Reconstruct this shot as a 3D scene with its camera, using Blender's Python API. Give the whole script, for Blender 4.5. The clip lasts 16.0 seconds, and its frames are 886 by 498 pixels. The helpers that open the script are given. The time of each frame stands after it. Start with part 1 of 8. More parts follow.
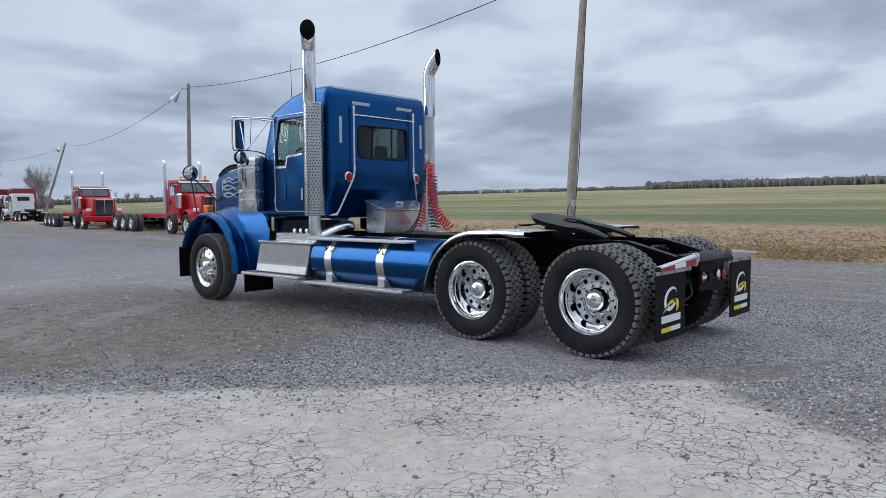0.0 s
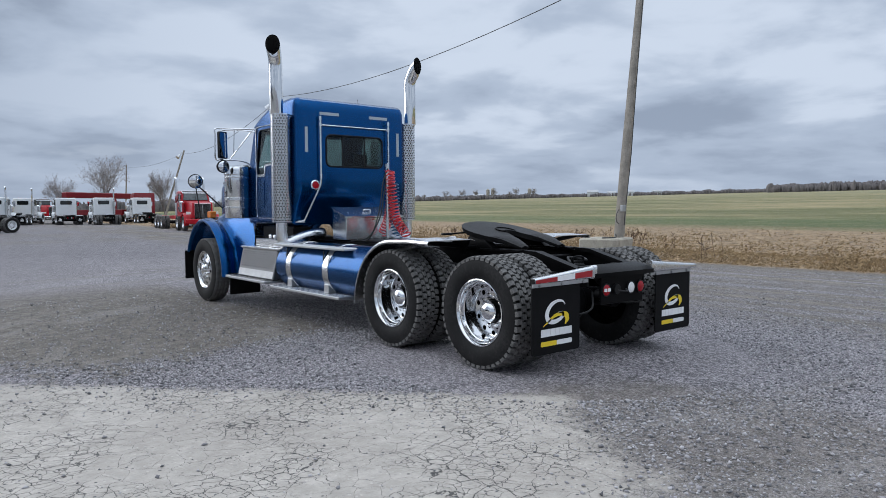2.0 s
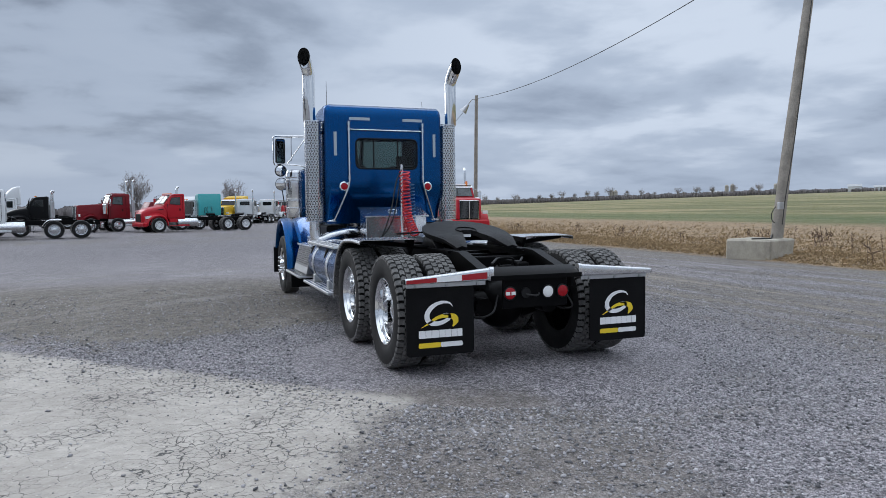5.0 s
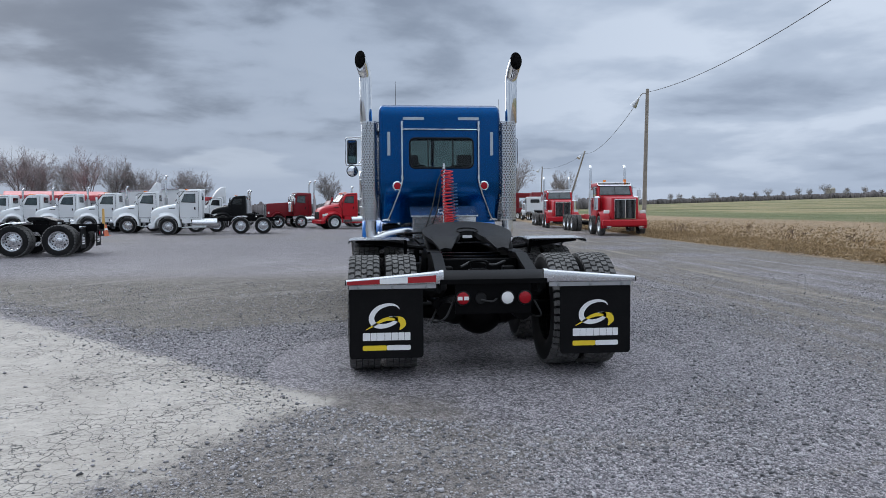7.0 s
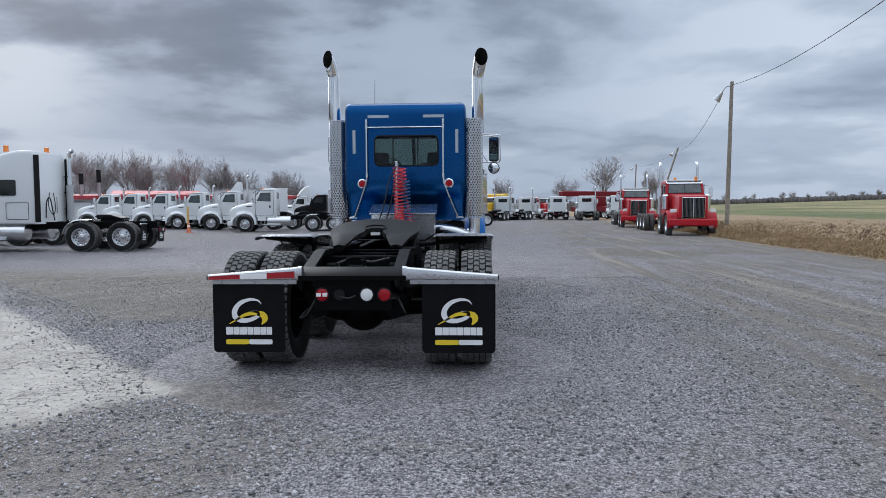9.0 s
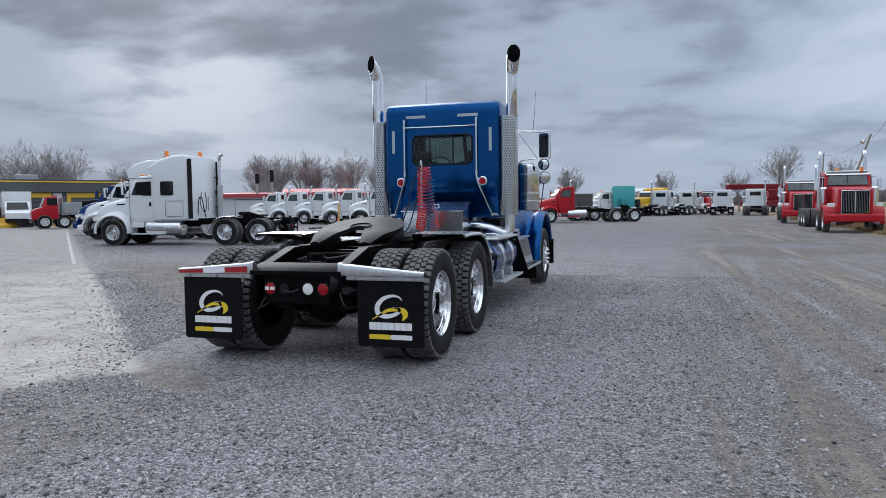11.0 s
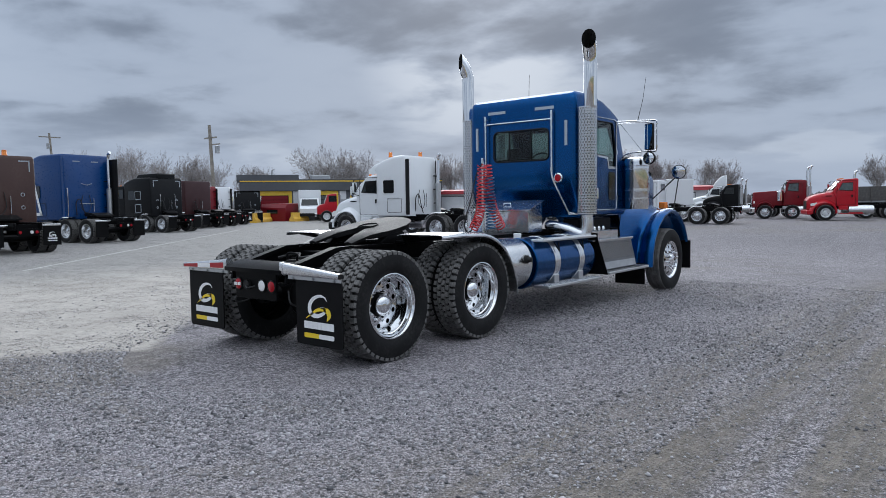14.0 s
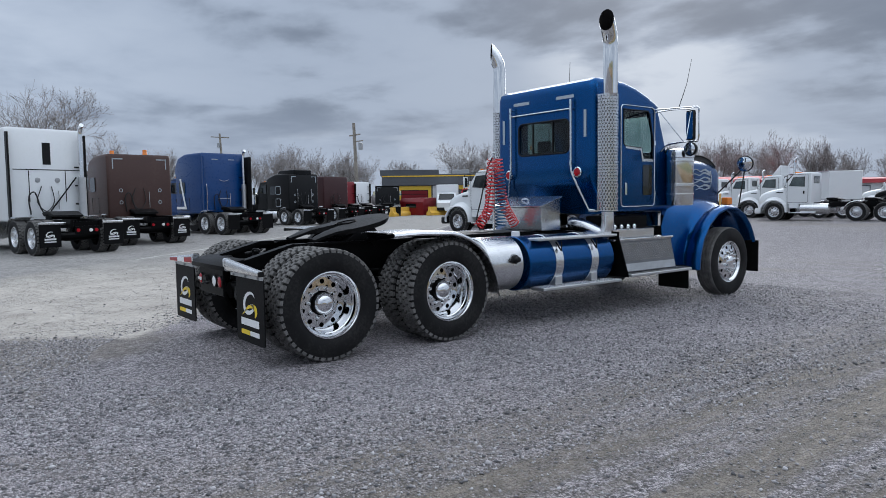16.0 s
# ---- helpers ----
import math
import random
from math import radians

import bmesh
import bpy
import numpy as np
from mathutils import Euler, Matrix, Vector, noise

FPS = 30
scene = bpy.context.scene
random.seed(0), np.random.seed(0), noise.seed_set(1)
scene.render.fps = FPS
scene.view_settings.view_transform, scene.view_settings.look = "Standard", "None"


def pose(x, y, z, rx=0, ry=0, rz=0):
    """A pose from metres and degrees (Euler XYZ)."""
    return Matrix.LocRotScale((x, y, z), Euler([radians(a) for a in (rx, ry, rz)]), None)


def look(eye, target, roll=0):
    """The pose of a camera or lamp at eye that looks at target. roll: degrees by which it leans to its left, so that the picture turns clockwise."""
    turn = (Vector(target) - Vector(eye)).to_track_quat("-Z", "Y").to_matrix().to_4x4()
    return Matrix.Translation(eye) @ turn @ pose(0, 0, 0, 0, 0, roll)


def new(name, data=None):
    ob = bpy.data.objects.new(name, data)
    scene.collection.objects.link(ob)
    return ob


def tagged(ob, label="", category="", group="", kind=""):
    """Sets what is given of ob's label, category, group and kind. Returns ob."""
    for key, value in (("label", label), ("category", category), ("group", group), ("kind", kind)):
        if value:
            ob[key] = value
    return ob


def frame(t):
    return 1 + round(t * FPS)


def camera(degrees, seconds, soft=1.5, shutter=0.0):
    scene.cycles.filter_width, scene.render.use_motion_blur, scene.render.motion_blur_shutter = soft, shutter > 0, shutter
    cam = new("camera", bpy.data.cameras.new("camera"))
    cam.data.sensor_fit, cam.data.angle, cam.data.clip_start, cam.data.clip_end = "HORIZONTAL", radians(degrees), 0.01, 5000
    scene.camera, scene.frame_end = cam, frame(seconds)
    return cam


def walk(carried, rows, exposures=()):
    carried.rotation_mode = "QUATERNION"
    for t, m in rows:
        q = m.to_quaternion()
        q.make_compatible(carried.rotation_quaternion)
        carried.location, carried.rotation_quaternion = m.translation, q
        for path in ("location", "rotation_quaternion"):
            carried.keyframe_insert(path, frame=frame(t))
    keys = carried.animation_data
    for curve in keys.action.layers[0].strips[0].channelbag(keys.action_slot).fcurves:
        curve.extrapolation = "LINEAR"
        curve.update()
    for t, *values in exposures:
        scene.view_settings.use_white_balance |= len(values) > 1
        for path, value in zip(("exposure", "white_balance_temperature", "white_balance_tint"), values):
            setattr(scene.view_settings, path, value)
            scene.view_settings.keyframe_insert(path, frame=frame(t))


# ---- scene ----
cam = camera(64.8, 16.0, soft=0.7)
PATH = [
    (0, (0.122, 0.059, 1.436), (1.61, 1.389, 1.31), -0.4),
    (0.5, (0.454, -0.301, 1.437), (1.878, 1.097, 1.309), -0.3),
    (1, (0.796, -0.688, 1.44), (2.175, 0.756, 1.318), -0.3),
    (1.5, (1.13, -1.065, 1.465), (2.45, 0.432, 1.348), -0.3),
    (2, (1.528, -1.374, 1.483), (2.794, 0.171, 1.368), -0.3),
    (2.5, (1.86, -1.733, 1.489), (3.071, -0.146, 1.373), -0.3),
    (3, (2.248, -2.009, 1.461), (3.384, -0.367, 1.346), -0.2),
    (3.2, (2.454, -2.117, 1.449), (3.554, -0.45, 1.339), -0.2),
    (5.5, (4.515, -3.006, 1.479), (5.081, -1.091, 1.363), -0.6),
    (6, (5.019, -3.076, 1.474), (5.436, -1.123, 1.361), -0.5),
    (6.5, (5.538, -3.147, 1.485), (5.823, -1.17, 1.371), -0.5),
    (7, (6.078, -3.16, 1.474), (6.261, -1.172, 1.36), -0.4),
    (7.5, (6.615, -3.217, 1.46), (6.743, -1.224, 1.344), -0.4),
    (8, (7.151, -3.179, 1.432), (7.232, -1.184, 1.317), -0.4),
    (10.3, (9.37, -3.164, 1.461), (8.954, -1.211, 1.341), -0.6),
    (10.5, (9.603, -3.094, 1.455), (9.14, -1.152, 1.334), -0.7),
    (11, (10.116, -3.005, 1.463), (9.547, -1.092, 1.338), -0.65),
    (11.5, (10.596, -2.835, 1.486), (9.901, -0.964, 1.362), -0.7),
    (12, (11.048, -2.554, 1.501), (10.239, -0.729, 1.376), -0.65),
    (12.5, (11.51, -2.325, 1.503), (10.591, -0.553, 1.377), -0.65),
    (13, (11.92, -2.035, 1.476), (10.879, -0.332, 1.35), -0.65),
    (13.5, (12.357, -1.728, 1.478), (11.219, -0.088, 1.35), -0.8),
    (14, (12.734, -1.373, 1.481), (11.464, 0.166, 1.352), -0.8),
    (14.5, (13.048, -0.949, 1.487), (11.656, 0.481, 1.357), -0.8),
    (15, (13.421, -0.529, 1.482), (11.945, 0.815, 1.348), -0.8),
    (15.5, (13.668, -0.118, 1.471), (12.134, 1.158, 1.333), -0.8),
    (16, (13.908, 0.265, 1.481), (12.329, 1.486, 1.341), -0.8),
]
walk(cam, [(t, pose(-7.015, -4.06, 0) @ look(eye, target, roll)) for t, eye, target, roll in PATH],
     exposures=[(0, 0.0, 5930, 10), (16, 0.0, 5930, 10)])

# ---- world, sun and exposure ----
SUN_AZ, SUN_EL = -36.0, 24.0          # degrees from +y towards +x, and above the ground


def wired(tree, kind, **sets):
    n = tree.nodes.new(kind)
    for k, v in sets.items():
        if k.startswith("in_"):
            n.inputs[k[3:].replace("_", " ")].default_value = v
        else:
            setattr(n, k, v)
    return n


class Ex:
    """A small wrapper round math nodes, so that masks read like formulas."""

    def __init__(self, tree, sock):
        self.tree, self.sock = tree, sock

    def op(self, kind, *others, clamp=False):
        n = self.tree.nodes.new("ShaderNodeMath")
        n.operation, n.use_clamp = kind, clamp
        for i, o in enumerate((self, *others)):
            if isinstance(o, Ex):
                self.tree.links.new(o.sock, n.inputs[i])
            else:
                n.inputs[i].default_value = o
        return Ex(self.tree, n.outputs[0])

    def __add__(self, o): return self.op("ADD", o)
    def __sub__(self, o): return self.op("SUBTRACT", o)
    def __mul__(self, o): return self.op("MULTIPLY", o)
    def __truediv__(self, o): return self.op("DIVIDE", o)
    def low(self, o): return self.op("MINIMUM", o)
    def high(self, o): return self.op("MAXIMUM", o)
    def inv(self): return self.op("MULTIPLY_ADD", -1.0, 1.0)

    def step(self, a, b):
        """0 below a, 1 above b, smooth between."""
        n = self.tree.nodes.new("ShaderNodeMapRange")
        n.interpolation_type = "SMOOTHSTEP"
        self.tree.links.new(self.sock, n.inputs[0])
        n.inputs[1].default_value, n.inputs[2].default_value = min(a, b), max(a, b)
        n.inputs[3].default_value, n.inputs[4].default_value = (0, 1) if a < b else (1, 0)
        return Ex(self.tree, n.outputs[0])


def blend(tree, fac, a, b, kind="MIX"):
    n = tree.nodes.new("ShaderNodeMix")
    n.data_type, n.blend_type = "RGBA", kind
    for sock, v in ((n.inputs[0], fac), (n.inputs[6], a), (n.inputs[7], b)):
        if isinstance(v, Ex):
            tree.links.new(v.sock, sock)
        elif hasattr(v, "is_linked"):
            tree.links.new(v, sock)
        elif isinstance(v, (int, float)):
            sock.default_value = v
        else:
            sock.default_value = (*v, 1) if len(v) == 3 else v
    return n.outputs[2]


def build_world():
    w = bpy.data.worlds.new("overcast_sky")
    scene.world = w
    w.use_nodes = True
    t = w.node_tree
    t.nodes.clear()
    sky = wired(t, "ShaderNodeTexSky", sky_type="NISHITA", sun_disc=False, sun_elevation=radians(SUN_EL), sun_rotation=radians(SUN_AZ), dust_density=3.0)
    co = wired(t, "ShaderNodeTexCoord")
    sep = wired(t, "ShaderNodeSeparateXYZ")
    t.links.new(co.outputs["Generated"], sep.inputs[0])
    X, Y, Z = (Ex(t, s) for s in sep.outputs)
    h = Z.high(0.0) + 0.17
    flat = wired(t, "ShaderNodeCombineXYZ")
    for i, e in enumerate((X / h, Y / h, Z * 1.5)):
        t.links.new(e.sock, flat.inputs[i])

    def cloud(scale, detail, rough, warp, seed):
        m = wired(t, "ShaderNodeMapping")
        m.inputs["Location"].default_value = (seed, seed * 0.7, seed * 0.3)
        t.links.new(flat.outputs[0], m.inputs[0])
        n = wired(t, "ShaderNodeTexNoise", in_Scale=scale, in_Detail=detail, in_Roughness=rough, in_Distortion=warp)
        t.links.new(m.outputs[0], n.inputs["Vector"])
        return Ex(t, n.outputs[0])

    big = cloud(0.62, 2.0, 0.5, 0.0, 4.2)
    mid = cloud(1.5, 7.0, 0.50, 0.2, 11.0)
    wisp = cloud(3.4, 5.0, 0.52, 0.3, 6.3)
    body = big * 0.36 + mid * 0.52 + wisp * 0.12 + 0.012
    a, e = radians(SUN_AZ), radians(12.0)
    toward = X * (math.sin(a) * math.cos(e)) + Y * (math.cos(a) * math.cos(e)) + Z * math.sin(e)
    # cloud sheet: grey bellies, paler thin parts with bright rims
    col = blend(t, body.step(0.40, 0.51), (0.335, 0.382, 0.458), (0.485, 0.54, 0.62))
    col = blend(t, body.step(0.50, 0.60) * (toward.step(0.45, 0.88) * -0.85 + 1.0), col, (0.685, 0.732, 0.795))
    # darker where the sheet is thick towards the sun
    col = blend(t, toward.step(0.60, 0.97) * 0.30, col, blend(t, 1.0, col, (0.36, 0.40, 0.46), "MULTIPLY"))
    thick = body.step(0.54, 0.45) * Z.step(0.06, 0.16) * toward.step(0.6, 0.93)
    col = blend(t, thick * 0.62, col, (0.140, 0.168, 0.215))
    # the hidden sun glows through thin places
    glow = toward.step(0.982, 0.9995) * body.step(0.50, 0.58) * 0.5
    col = blend(t, glow, col, (0.84, 0.86, 0.87))
    # pale band over the horizon, with bright slits on the sun's side
    col = blend(t, Z.step(0.14, 0.0) * 0.55, col, (0.43, 0.482, 0.565))
    slit = Z.step(0.035, 0.06) * Z.step(0.12, 0.07) * cloud(1.3, 5.0, 0.5, 0.0, 2.0).step(0.50, 0.60) * toward.step(0.2, 0.75)
    col = blend(t, slit * 0.30, col, (0.70, 0.74, 0.78))
    # an overcast sky is brightest overhead
    col = blend(t, Z.step(0.30, 0.75) * 0.9, col, (1.47, 1.53, 1.60))
    # a little of the clear sky's own colour comes through
    skyc = blend(t, 1.0, sky.outputs[0], (0.03, 0.03, 0.03), "MULTIPLY")
    col = blend(t, 0.06, col, skyc)
    ground = blend(t, Z.step(-0.02, 0.0), (0.20, 0.20, 0.20), col)
    bg = wired(t, "ShaderNodeBackground", in_Strength=1.0)
    t.links.new(ground, bg.inputs[0])
    out = wired(t, "ShaderNodeOutputWorld")
    t.links.new(bg.outputs[0], out.inputs[0])


build_world()
sun_data = bpy.data.lights.new("sun", "SUN")
sun_data.energy, sun_data.angle, sun_data.color = 1.1, radians(38), (1.0, 0.96, 0.9)
sun = new("sun", sun_data)
sun.matrix_world = look((0, 0, 60), (60 * math.sin(radians(180 + SUN_AZ)) * math.cos(radians(SUN_EL)) , 60 * math.cos(radians(180 + SUN_AZ)) * math.cos(radians(SUN_EL)), 60 - 60 * math.sin(radians(SUN_EL))))

# ---- materials ----


def mat(name, col, rough=0.5, metal=0.0, coat=0.0, var=0.12, scale=6.0, bump=0.0, bscale=60.0, dust=0.0, rvar=0.12, spec=0.5):
    """A painted, metal or mineral surface with variation at two scales, fine relief and dust."""
    m = bpy.data.materials.new(name)
    m.use_nodes = True
    t = m.node_tree
    p = t.nodes["Principled BSDF"]
    co = wired(t, "ShaderNodeTexCoord")
    n1 = wired(t, "ShaderNodeTexNoise", in_Scale=scale, in_Detail=5.0, in_Roughness=0.6)
    n2 = wired(t, "ShaderNodeTexNoise", in_Scale=scale * 9, in_Detail=4.0, in_Roughness=0.6)
    for n in (n1, n2):
        t.links.new(co.outputs["Object"], n.inputs["Vector"])
    a, b = Ex(t, n1.outputs[0]), Ex(t, n2.outputs[0])
    mixv = (a * 0.6 + b * 0.4).step(0.3, 0.7)
    c = blend(t, mixv, tuple(max(0, x * (1 - var)) for x in col), tuple(min(1, x * (1 + var)) for x in col))
    if dust:
        c = blend(t, (a * b).step(0.2, 0.42) * dust, c, (0.34, 0.32, 0.29))
    t.links.new(c, p.inputs["Base Color"])
    r = (b - 0.5) * (rvar * 2) + rough
    t.links.new(r.sock, p.inputs["Roughness"])
    p.inputs["Metallic"].default_value = metal
    p.inputs["Coat Weight"].default_value = coat
    p.inputs["Coat Roughness"].default_value = 0.06
    p.inputs["Specular IOR Level"].default_value = spec
    if bump:
        nb = wired(t, "ShaderNodeTexNoise", in_Scale=bscale, in_Detail=4.0, in_Roughness=0.65)
        t.links.new(co.outputs["Object"], nb.inputs["Vector"])
        bp = wired(t, "ShaderNodeBump", in_Strength=bump, in_Distance=0.02)
        t.links.new(nb.outputs[0], bp.inputs["Height"])
        t.links.new(bp.outputs[0], p.inputs["Normal"])
    return m


def glass_mat(name, tint, rough=0.03, alpha=0.35):
    m = bpy.data.materials.new(name)
    m.use_nodes = True
    t = m.node_tree
    t.nodes.clear()
    tr = wired(t, "ShaderNodeBsdfTransparent", in_Color=(*tint, 1))
    gl = wired(t, "ShaderNodeBsdfGlossy", in_Roughness=rough)
    lw = wired(t, "ShaderNodeLayerWeight", in_Blend=0.5)
    fac = Ex(t, lw.outputs["Facing"]).op("POWER", 5.0) * 0.9 + 0.03
    mx = wired(t, "ShaderNodeMixShader")
    out = wired(t, "ShaderNodeOutputMaterial")
    t.links.new(fac.sock, mx.inputs[0])
    t.links.new(tr.outputs[0], mx.inputs[1])
    t.links.new(gl.outputs[0], mx.inputs[2])
    t.links.new(mx.outputs[0], out.inputs[0])
    return m


BLUE = mat("blue_metallic_paint", (0.0002, 0.060, 0.205), 0.26, 0.88, 0.20, 0.04, 1.2, rvar=0.02)
BLUE_LT = mat("blue_truck_paint", (0.002, 0.040, 0.160), 0.3, 0.0, 0.1, 0.06, 1.5, spec=0.3)
WHITE = mat("white_truck_paint", (0.74, 0.76, 0.77), 0.35, 0.0, 0.5, 0.05, 1.5, dust=0.12)
RED = mat("red_truck_paint", (0.43, 0.006, 0.016), 0.33, 0.0, 0.1, 0.08, 1.5, dust=0.01, spec=0.35)
MAROON = mat("maroon_paint", (0.17, 0.006, 0.012), 0.36, 0.0, 0.1, 0.1, spec=0.3)
DARK_RED = mat("dark_red_brown_paint", (0.035, 0.009, 0.010), 0.4, 0.0, 0.1, 0.08, 1.5, dust=0.01, spec=0.25)
BROWN = mat("brown_metallic_paint", (0.050, 0.022, 0.017), 0.45, 0.0, 0.1, 0.06, 1.5, dust=0.02, spec=0.3)
BLACKP = mat("black_truck_paint", (0.006, 0.0065, 0.0075), 0.35, 0.0, 0.0, 0.1, dust=0.006, spec=0.15)
YELLOW = mat("yellow_paint", (0.75, 0.48, 0.02), 0.45, 0.0, 0.2, 0.08, dust=0.1)
TEAL = mat("teal_paint", (0.02, 0.30, 0.31), 0.4, 0.0, 0.3, 0.08, dust=0.1)
CHROME = mat("chrome", (0.74, 0.75, 0.76), 0.09, 1.0, var=0.04, rvar=0.05)
ALU = mat("polished_aluminium", (0.70, 0.71, 0.72), 0.25, 1.0, var=0.05, rvar=0.06)
ALU_D = mat("dull_aluminium", (0.55, 0.56, 0.57), 0.42, 0.9, var=0.12, dust=0.25, bump=0.03)
STEEL = mat("galvanised_steel", (0.42, 0.43, 0.44), 0.45, 0.85, var=0.15)
RUBBER = mat("tyre_sidewall_rubber", (0.0065, 0.0065, 0.007), 0.7, 0.0, var=0.3, scale=4, dust=0.035, bump=0.02, bscale=60, spec=0.25)
TREAD = mat("tread_rubber", (0.125, 0.122, 0.118), 0.85, 0.0, var=0.35, scale=9, dust=0.18, bump=0.1, spec=0.25)
FRAME = mat("black_frame_paint", (0.003, 0.003, 0.0034), 0.42, 0.0, 0.0, 0.2, dust=0.003, bump=0.01, spec=0.07)
PLASTIC = mat("black_plastic", (0.006, 0.006, 0.0065), 0.5, 0.0, var=0.15, dust=0.01, spec=0.25)
FLAP = mat("black_rubber_flap", (0.0045, 0.0045, 0.005), 0.55, 0.0, var=0.2, dust=0.004, bump=0.02, bscale=14, spec=0.12)
GREASE = mat("greased_black_steel", (0.010, 0.010, 0.0105), 0.42, 0.0, var=0.35, scale=8, dust=0.02, bump=0.05, rvar=0.25, spec=0.08)
WHITE_INK = mat("white_print", (0.80, 0.80, 0.80), 0.5, var=0.05)
YELLOW_INK = mat("yellow_print", (0.80, 0.58, 0.02), 0.5, var=0.05)
RED_LENS = mat("red_lens", (0.33, 0.003, 0.010), 0.2, 0.0, 0.15, 0.1, spec=0.3)
WHITE_LENS = mat("white_lens", (0.80, 0.80, 0.78), 0.2, 0.0, 0.6, 0.05)
AMBER = mat("amber_lens", (0.80, 0.22, 0.02), 0.2, 0.0, 0.5, 0.1)
REFLECT = mat("grey_reflective_tape", (0.42, 0.46, 0.50), 0.35, 0.3, var=0.08)
RED_TAPE = mat("red_reflective_tape", (0.34, 0.008, 0.014), 0.4, 0.1, 0.1, 0.1)
SEAT = mat("dark_grey_seat_cloth", (0.035, 0.035, 0.04), 0.8, var=0.2)
RED_HOSE = mat("red_air_hose", (0.62, 0.025, 0.03), 0.4, var=0.1)
BLUE_HOSE = mat("blue_air_hose", (0.02, 0.10, 0.22), 0.4, var=0.1)
GRILLE = mat("dull_grille_metal", (0.13, 0.135, 0.14), 0.5, 0.4, var=0.1)
GLASS = glass_mat("clear_cab_glass", (0.66, 0.74, 0.73))
TINTED = glass_mat("tinted_rear_glass", (0.42, 0.48, 0.47))
DARKGLASS = mat("dark_cab_window", (0.008, 0.011, 0.012), 0.08, 0.0, 0.0, 0.2, rvar=0.02, spec=0.6)
# opaque panes; the bright sky seen in the glass is put into their colour
PALEGLASS = mat("sky_paled_cab_window", (0.060, 0.078, 0.082), 0.08, 0.0, 0.0, 0.5, 1.6, rvar=0.02, spec=0.7)
MIRROR = mat("mirror_glass", (0.80, 0.82, 0.84), 0.03, 1.0, var=0.02, rvar=0.01)
WOOD = mat("weathered_pole_wood", (0.26, 0.235, 0.20), 0.85, var=0.3, scale=3, bump=0.4, bscale=25)
CONCRETE = mat("old_concrete", (0.37, 0.34, 0.28), 0.9, var=0.25, scale=3, bump=0.3, bscale=30)
CABLE = mat("black_cable", (0.012, 0.012, 0.012), 0.6, var=0.1)
BARK = mat("bare_bark", (0.16, 0.14, 0.13), 0.9, var=0.3, scale=2)
# twig grey is lightened to carry the haze of distance
TWIG = mat("haze_paled_twigs", (0.31, 0.285, 0.275), 0.9, var=0.3, scale=0.6)
FIR = mat("dark_evergreen", (0.03, 0.045, 0.028), 0.9, var=0.4, scale=0.8)
# far woods likewise have distance haze mixed into their colour
FOREST = mat("haze_paled_far_forest", (0.165, 0.150, 0.148), 0.95, var=0.45, scale=0.15)
DRYGRASS = mat("dry_grass", (0.36, 0.27, 0.16), 0.9, var=0.4, scale=3)
WALL_W = mat("white_metal_siding", (0.62, 0.63, 0.64), 0.5, 0.1, var=0.08, scale=0.6)
WALL_G = mat("dark_grey_cladding", (0.085, 0.09, 0.10), 0.6, var=0.12, scale=0.6)
ROOF_R = mat("red_metal_roof", (0.42, 0.05, 0.06), 0.5, 0.1, var=0.1, scale=0.6)
STONE = mat("crushed_stone", (0.25, 0.255, 0.27), 0.85, var=0.45, scale=14, bump=0.2)


def island_colours(m, dark, light):
    """Gives every separate piece of a joined mesh its own tone."""
    t = m.node_tree
    p = t.nodes["Principled BSDF"]
    g = wired(t, "ShaderNodeNewGeometry")
    c = blend(t, Ex(t, g.outputs["Random Per Island"]), dark, light)
    old = p.inputs["Base Color"].links[0].from_socket
    t.links.new(blend(t, 0.75, old, c), p.inputs["Base Color"])


island_colours(STONE, (0.040, 0.038, 0.040), (0.62, 0.59, 0.60))
island_colours(DRYGRASS, (0.155, 0.102, 0.046), (0.42, 0.295, 0.155))
RUST = mat("dead_brown_stalks", (0.13, 0.085, 0.055), 0.9, var=0.35, scale=4)


# ---- mesh helpers ----


def put(name, bm, material, sharp=32):
    me = bpy.data.meshes.new(name)
    bm.to_mesh(me)
    bm.free()
    for m in material if isinstance(material, (list, tuple)) else (material,):
        me.materials.append(m)
    me.shade_smooth()
    me.set_sharp_from_angle(angle=radians(sharp))
    return me


def part(name, bm, material, parent, label="", sharp=32):
    """One mesh object under a thing or a part."""
    ob = new(name, put(name, bm, material, sharp) if isinstance(bm, bmesh.types.BMesh) else bm)
    ob.parent = parent
    if label:
        ob["label"] = label
    return ob


def pieces(name, bm, material, parent, label="", sharp=32):
    """Each loose piece of a bmesh as a part of its own."""
    left = dict.fromkeys(bm.verts)
    out = []
    while left:
        stack, comp = [left.popitem()[0]], []
        while stack:
            v = stack.pop()
            comp.append(v)
            for e in v.link_edges:
                o = e.other_vert(v)
                if o in left:
                    del left[o]
                    stack.append(o)
        idx = {v: i for i, v in enumerate(comp)}
        b = bmesh.new()
        vs = [b.verts.new(v.co) for v in comp]
        for f in dict.fromkeys(f for v in comp for f in v.link_faces):
            b.faces.new([vs[idx[v]] for v in f.verts])
        out.append(part(name, b, material, parent, label, sharp))
    bm.free()
    return out


def empty(name, m, label, category, group="", kind=""):
    ob = new(name)
    ob.empty_display_size = 0.2
    ob.matrix_world = m
    return tagged(ob, label, category, group, kind)


